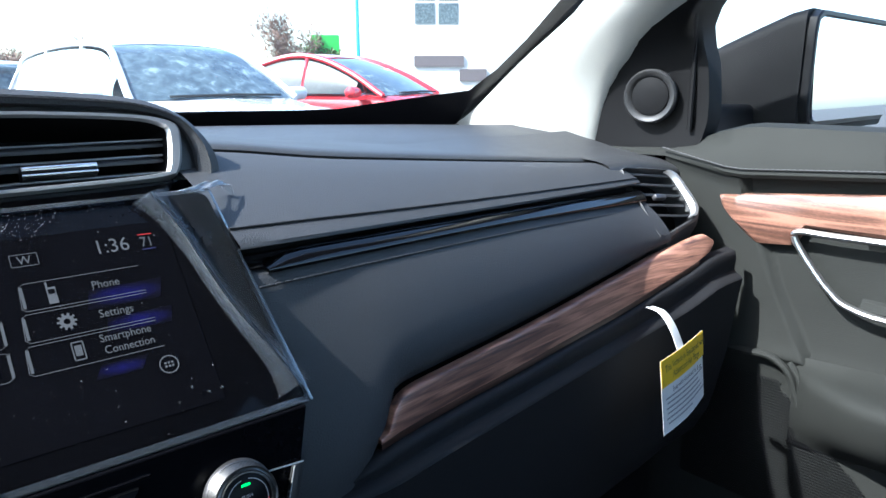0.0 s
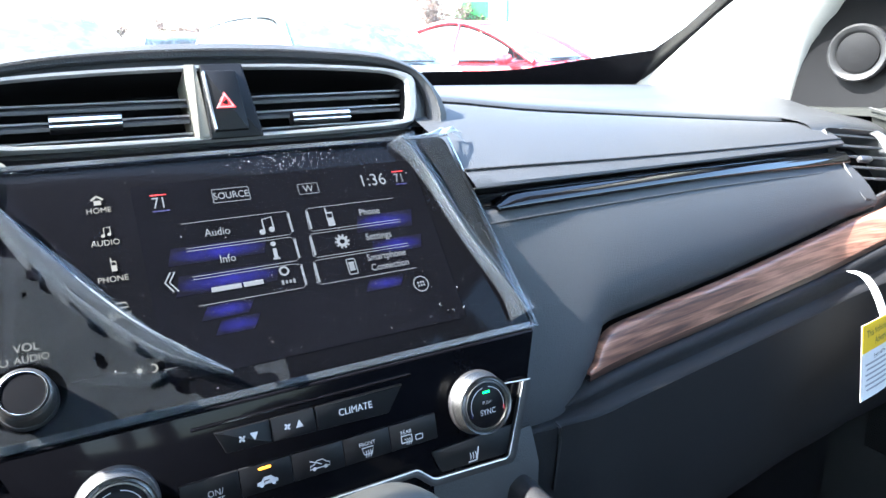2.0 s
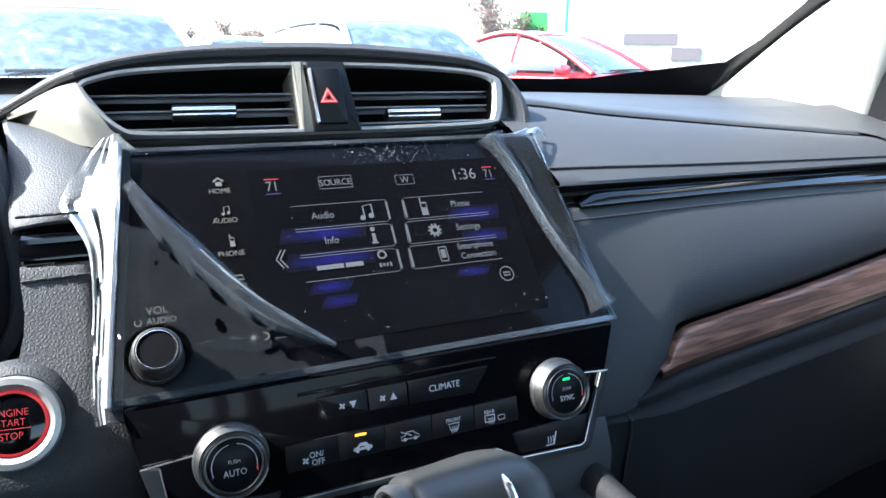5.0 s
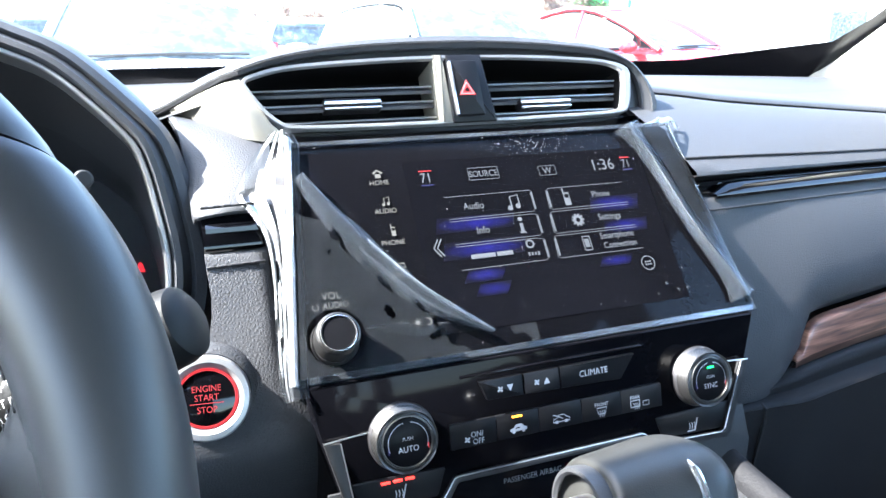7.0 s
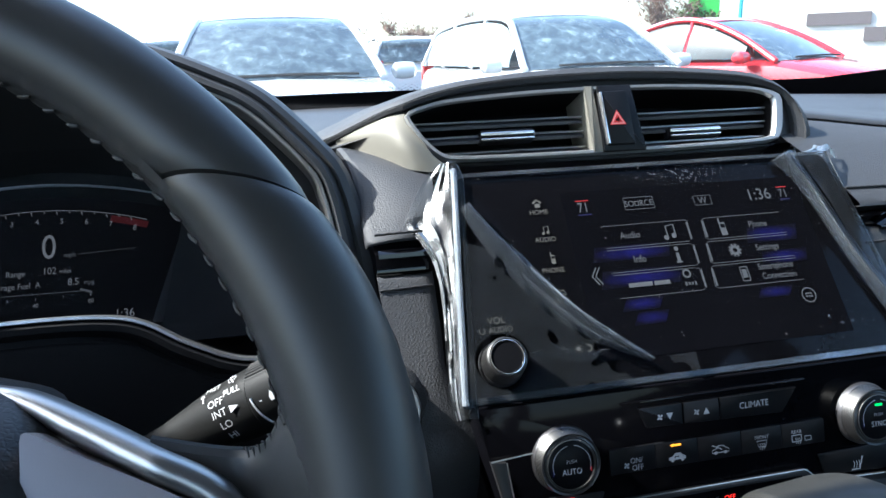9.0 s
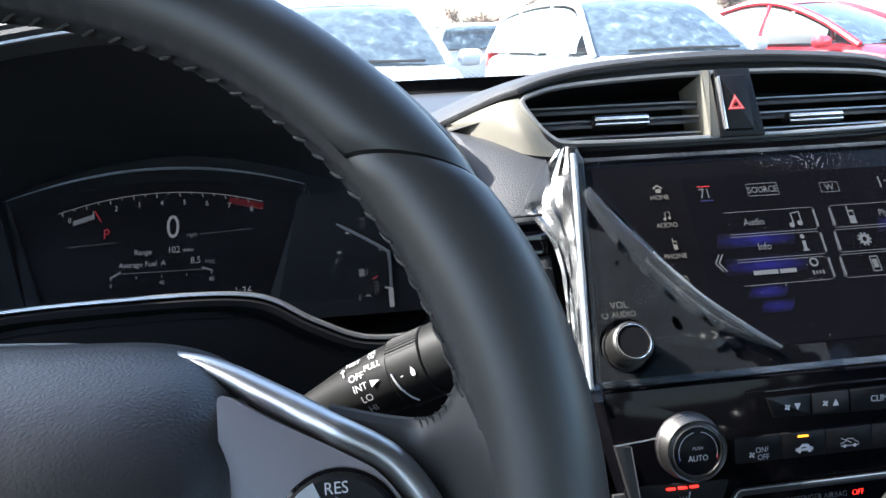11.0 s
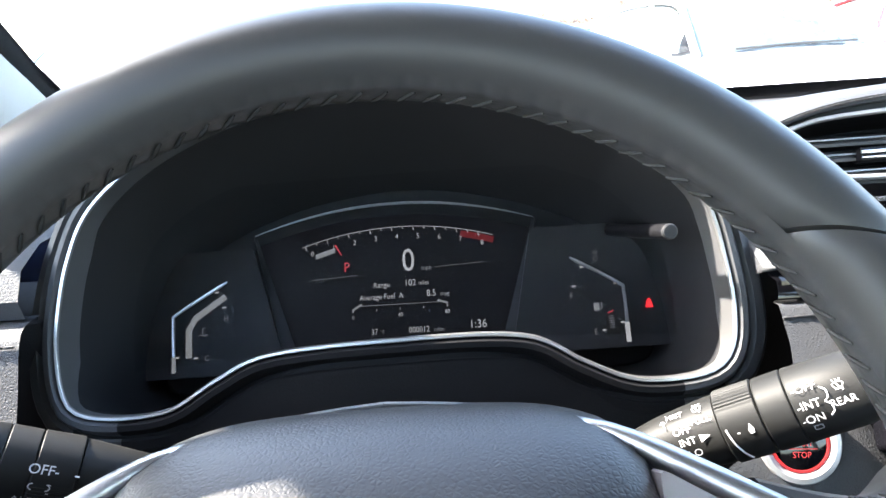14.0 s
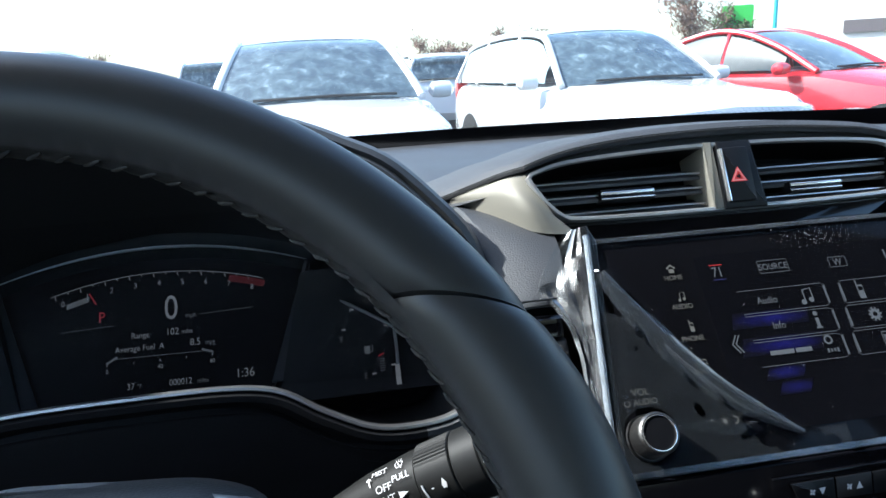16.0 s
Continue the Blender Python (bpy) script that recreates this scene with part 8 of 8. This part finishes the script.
def car(label, paint, m, roof=1.66, belt=1.06, length=4.6, width=1.84, sedan=False, group="parked cars", side=None):
    """A parked car; its front looks along -y of m, its wheels stand at z = 0."""
    hw = width / 2
    side = side or PALEGLASS
    c = tagged(new("parked_car"), label, "car", group)
    cw = -0.92 if not sedan else -0.74          # windscreen foot
    hd = -0.06 if not sedan else 0.20           # windscreen head
    rr = length / 2 - (0.35 if not sedan else 1.35)  # rear of the roof
    rb = length / 2 - 0.12 if not sedan else length / 2 - 0.62
    fr, re = -length / 2, length / 2
    st = [(fr, 0.35, 0.62, 0.62), (fr + 0.08, 0.25, 0.80, 0.80), (fr + 0.35, 0.22, 0.90 if not sedan else 0.78, 0.93), (cw - 0.35, 0.22, belt - 0.06, 0.99), (cw, 0.22, belt, 1.0), (0.4, 0.22, belt + 0.01, 1.0), (rb - 0.35, 0.22, belt + 0.03, 0.99), (re - 0.15, 0.25, belt - 0.02, 0.94), (re, 0.4, belt - 0.18, 0.86)]
    lps = []
    for y, z0, z1, k in st:
        w = hw * k
        pts = [(-w * 0.9, z0), (w * 0.9, z0), (w, z0 + 0.2), (w * 1.0, z1 - 0.22), (w * 0.94, z1 - 0.05), (w * 0.80, z1), (0, z1 + 0.03), (-w * 0.80, z1), (-w * 0.94, z1 - 0.05), (-w, z1 - 0.22), (-w, z0 + 0.2)]
        lps.append([m @ V(x, y, z) for x, z in pts])
    body = part("body", band(lps, caps=True), paint, c)
    # greenhouse over one smooth side profile
    tw, bw = hw * 0.68, hw * 0.88
    zh = roof - 0.045
    pr = smooth([(cw, belt), (cw * 0.52 + hd * 0.48, belt + (zh - belt) * 0.58), (hd, zh), ((hd + rr) / 2, roof), (rr, zh - 0.035), (rr * 0.45 + rb * 0.55, belt + (zh - belt) * 0.55), (rb, belt + 0.03)], 8)
    wid = lambda z: bw + (tw - bw) * max(0, (z - belt) / (zh - belt)) ** 1.2
    us9 = [-1 + i / 5 for i in range(11)]

    def skin(i0, i1, inset, fwd, up, th):
        return sheet([[m @ V(u * (wid(p.y) - inset), p.x + fwd * (1 - u * u), p.y + up * (1 - abs(u) ** 2.5)) for u in us9] for p in pr[i0:i1 + 1]], thick=th)

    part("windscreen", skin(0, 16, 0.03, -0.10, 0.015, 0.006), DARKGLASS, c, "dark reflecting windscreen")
    part("roof", skin(16, 32, 0.0, 0.0, 0.035, 0.02), paint, c)
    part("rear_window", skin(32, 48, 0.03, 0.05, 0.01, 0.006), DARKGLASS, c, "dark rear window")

    def top_z(y):
        for a, b in zip(pr, pr[1:]):
            if a.x <= y <= b.x:
                return a.y + (b.y - a.y) * (y - a.x) / max(b.x - a.x, 1e-6)
        return belt + 0.03

    for s in (-1, 1):
        part("side_rail", tube([m @ V(s * wid(p.y), p.x, p.y) for p in pr], 0.034, 8), paint, c)
        y0, y1 = cw + 0.34, rb - 0.16
        cuts = [y0, y0 + (y1 - y0) * 0.40, y0 + (y1 - y0) * 0.76, y1]
        for i, (a, b) in enumerate(zip(cuts, cuts[1:])):
            cols = []
            for k in range(7):
                y = a + 0.02 + (b - a - 0.04) * k / 6
                zt = max(belt + 0.05, top_z(y) - 0.055)
                cols.append([m @ V(s * (wid(z) + 0.012 * math.sin(math.pi * h)), y, z) for h in (0, 0.35, 0.7, 1) for z in [belt + 0.025 + (zt - belt - 0.025) * h]])
            part("side_window", sheet(cols, thick=0.006), side, c, "side window")
            if i:
                part("pillar", tube([m @ V(s * wid(belt), a, belt + 0.01), m @ V(s * wid(top_z(a)), a + 0.02, top_z(a) - 0.02)], 0.024, 8), paint, c)
        mi = part("side_mirror", lathe([(0.03, -0.10), (0.085, -0.07), (0.095, 0.0), (0.085, 0.08), (0.03, 0.11)], m @ pose(s * (hw + 0.10), cw + 0.28, belt + 0.04, 0, 90, 0) @ Matrix.Diagonal((0.75, 0.8, 1, 1)), 20), paint if s > 0 else paint, c)
        part("headlamp", lathe([(0.02, -0.12), (0.09, -0.08), (0.10, 0.0), (0.08, 0.1), (0.02, 0.14)], m @ pose(s * hw * 0.72, fr + 0.16, 0.74 if not sedan else 0.66, 0, 90, s * 25) @ Matrix.Diagonal((0.8, 0.7, 1.3, 1)), 16), LAMP, c)
        part("tail_lamp", box((0.16, 0.10, 0.34), (s * hw * 0.80, re - 0.06, belt - 0.10), 0.02, m), TAIL, c)
        for y in (fr + 0.85, re - 0.9):
            wh = part("wheel", lathe([(0.20, -0.10), (0.34, -0.10), (0.345, -0.05), (0.345, 0.05), (0.34, 0.10), (0.20, 0.10)], m @ pose(s * (hw - 0.10), y, 0.345, 0, 90, 0), 28), TYRE, c)
            part("rim", lathe([(0.22, -0.06), (0.22, 0.085), (0.17, 0.095), (0.05, 0.08), (0.01, 0.085)], m @ pose(s * (hw - 0.10), y, 0.345, 0, 90 * s, 0), 20), SILVER, wh)
    part("grille", box((0.9, 0.06, 0.18), (0, fr + 0.03, 0.62), 0.02, m), RUBBER, c)
    part("wipers", tube([m @ (V(-0.5, cw - 0.06, belt + 0.035)), m @ V(0.1, cw - 0.08, belt + 0.045), m @ V(0.6, cw - 0.05, belt + 0.035)], 0.012, 6), RUBBER, c)
    ROOT[c.name] = Matrix()
    return c


car("white parked SUV facing the camera", WHITE, pose(-0.30, 6.1, GZ, 0, 0, 2), roof=1.53, belt=1.01)
car("white parked SUV turned to the side, dark windscreen", WHITE, pose(2.56, 6.62, GZ, 0, 0, 6), roof=1.53, belt=1.01)
car("red parked sedan with a paper on the windscreen", RED, pose(5.28, 7.30, GZ, 0, 0, 26), roof=1.48, belt=1.0, sedan=True, length=4.7, side=DIMGLASS)
car("white parked SUV facing the camera", WHITE, pose(-3.35, 6.6, GZ, 0, 0, 4), roof=1.55, belt=1.01)
car("white parked SUV seen from behind", WHITE, pose(2.2, 15.3, GZ, 0, 0, 181), roof=1.52, belt=1.02)
car("white parked SUV seen from behind", WHITE, pose(-2.6, 18.0, GZ, 0, 0, 184), roof=1.66)
car("silver parked SUV seen from behind", SILVER, pose(-4.6, 14.4, GZ, 0, 0, 180), roof=1.62)
car("dark blue parked sedan", BODY, pose(4.1, 15.5, GZ, 0, 0, 178), roof=1.46, belt=1.0, sedan=True)
car("white parked SUV behind the camera", WHITE, pose(6.5, -8.0, GZ, 0, 0, 10))
car("red parked sedan behind the camera", RED, pose(9.8, -8.4, GZ, 0, 0, 8), roof=1.45, belt=0.98, sedan=True)
# paper behind the red car's windscreen
notice = thing("window_notice", "white paper notice on the red car's windscreen", "notice", (4.7, 6.9, 1.2))
part("paper", slab(rect(0.22, 0.26, 0, 0, 0.004), 0, 0.003, pose(5.28, 7.30, GZ, 0, 0, 26) @ basis((0.18, -0.32, 1.20), (1, 0, 0), (0, 0.84, 0.45)) @ Matrix.Translation((0, 0, 0.075))), PAPER, notice)


def tree(at, h, seed, bare=True, spread=0.5):
    rnd = random.Random(seed)
    t = thing("tree", "bare winter tree behind the car park" if bare else "small green tree behind the car park", "tree", at, "trees behind the car park")
    bm = bmesh.new()
    tips = []

    def grow(p, d, ln, r, lev):
        n = 4
        pts, q, dd = [p], p, d
        for i in range(n):
            dd = (dd + V(rnd.uniform(-0.2, 0.2), rnd.uniform(-0.2, 0.2), rnd.uniform(-0.02, 0.16))).normalized()
            q = q + dd * ln / n
            pts.append(q)
        tube(pts, [r * (1 - 0.5 * i / n) for i in range(n + 1)], 6 if lev < 2 else 4, bm=bm)
        tips.extend(pts[2:])
        if lev < 3:
            for i in range(4 if lev else 6):
                k = rnd.randint(1 if lev else 2, n)
                a = rnd.uniform(0, 6.28)
                grow(pts[k], (dd + V(math.cos(a), math.sin(a), rnd.uniform(0.1, 0.7)) * (0.9 + spread)).normalized(), ln * rnd.uniform(0.45, 0.7), r * 0.45, lev + 1)
    grow(Vector(at), V(0, 0, 1), h * 0.45, h * 0.018, 0)
    part("trunk", bm, BARK, t)
    bm = bmesh.new()
    for p in tips:
        for i in range(6 if bare else 9):
            q = p + V(rnd.gauss(0, 0.25), rnd.gauss(0, 0.25), rnd.gauss(0, 0.22)) * (h / 7)
            if bare:
                e = q + V(rnd.uniform(-1, 1), rnd.uniform(-1, 1), rnd.uniform(-0.2, 1)).normalized() * h * 0.06
                w = V(rnd.uniform(-1, 1), rnd.uniform(-1, 1), 0) * 0.04
                bm.faces.new([bm.verts.new(x) for x in (q - w, q + w, e)])
            else:
                a, b = V(rnd.uniform(-1, 1), rnd.uniform(-1, 1), rnd.uniform(-1, 1)) * 0.10, V(rnd.uniform(-1, 1), rnd.uniform(-1, 1), rnd.uniform(-1, 1)) * 0.10
                bm.faces.new([bm.verts.new(x) for x in (q, q + a, q + a + b, q + b)])
    part("crown", bm, TWIG if bare else LEAF, t)


for i, (x, y, h, bare) in enumerate(((5.5, 34, 3.6, True), (7.5, 36, 3.4, True), (9.5, 35, 3.8, True), (3.0, 37, 3.2, True), (14.5, 26.5, 4.6, True), (12.0, 38, 3.8, True), (-12, 40, 3.5, True), (-18, 38, 3.8, True), (16.6, 27.5, 3.3, False))):
    tree((x, y, GZ), h, 11 + i, bare)
sign = thing("green_sign", "green sign panel on two posts", "sign", (17.5, 28.0, GZ))
part("panel", slab(rect(1.25, 0.95, 0, 0, 0.08), 0, 0.08, basis((17.3, 27.6, 2.75), (0.86, -0.5, 0), (0, 0, 1))), GREEN, sign)
for s in (-0.7, 0.7):
    part("post", tube([V(17.3 + 0.86 * s, 27.7 - 0.5 * s, GZ), V(17.3 + 0.86 * s, 27.7 - 0.5 * s, 2.2)], 0.05, 8), POLE, sign)
pole = thing("light_pole", "slim teal light pole", "street lamp", (19.0, 27.5, GZ))
part("shaft", tube([V(19.0, 27.5, GZ), V(19.0, 27.5, 8.5)], [0.10, 0.06], 10), TEAL, pole)
part("arm", tube([V(19.0, 27.5, 8.4), V(18.2, 27.0, 8.6)], 0.04, 8), TEAL, pole)
bd = thing("dealership_building", "pale two-storey building with blue glazing and dark sign bands", "building", (30, 34, GZ))
MBD = basis((27.0, 32.0, GZ), (0.80, -0.60, 0), (0, 0, 1))
part("wall", slab(rect(16, 7.5, 6, 3.75, 0.02), -8, 0, MBD), STUCCO, bd)
part("roof", slab(rect(16.6, 0.4, 6, 7.7, 0.02), -8.4, 0.3, MBD), POLE, bd)
for r in range(2):
    for k in range(2):
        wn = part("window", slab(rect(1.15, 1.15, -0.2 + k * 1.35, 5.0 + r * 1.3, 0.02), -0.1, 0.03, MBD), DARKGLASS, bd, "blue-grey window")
part("sign_band", slab(rect(2.9, 0.62, 0.6, 2.35, 0.02), 0, 0.12, MBD), SIGNDARK, bd, "dark sign band")
part("sign_band", slab(rect(1.6, 0.7, 2.6, 1.55, 0.02), 0, 0.12, MBD), SIGNDARK, bd, "dark sign band")
part("door", slab(rect(1.6, 2.3, 7, 1.15, 0.02), 0, 0.06, MBD), DARKGLASS, bd, "glazed door")
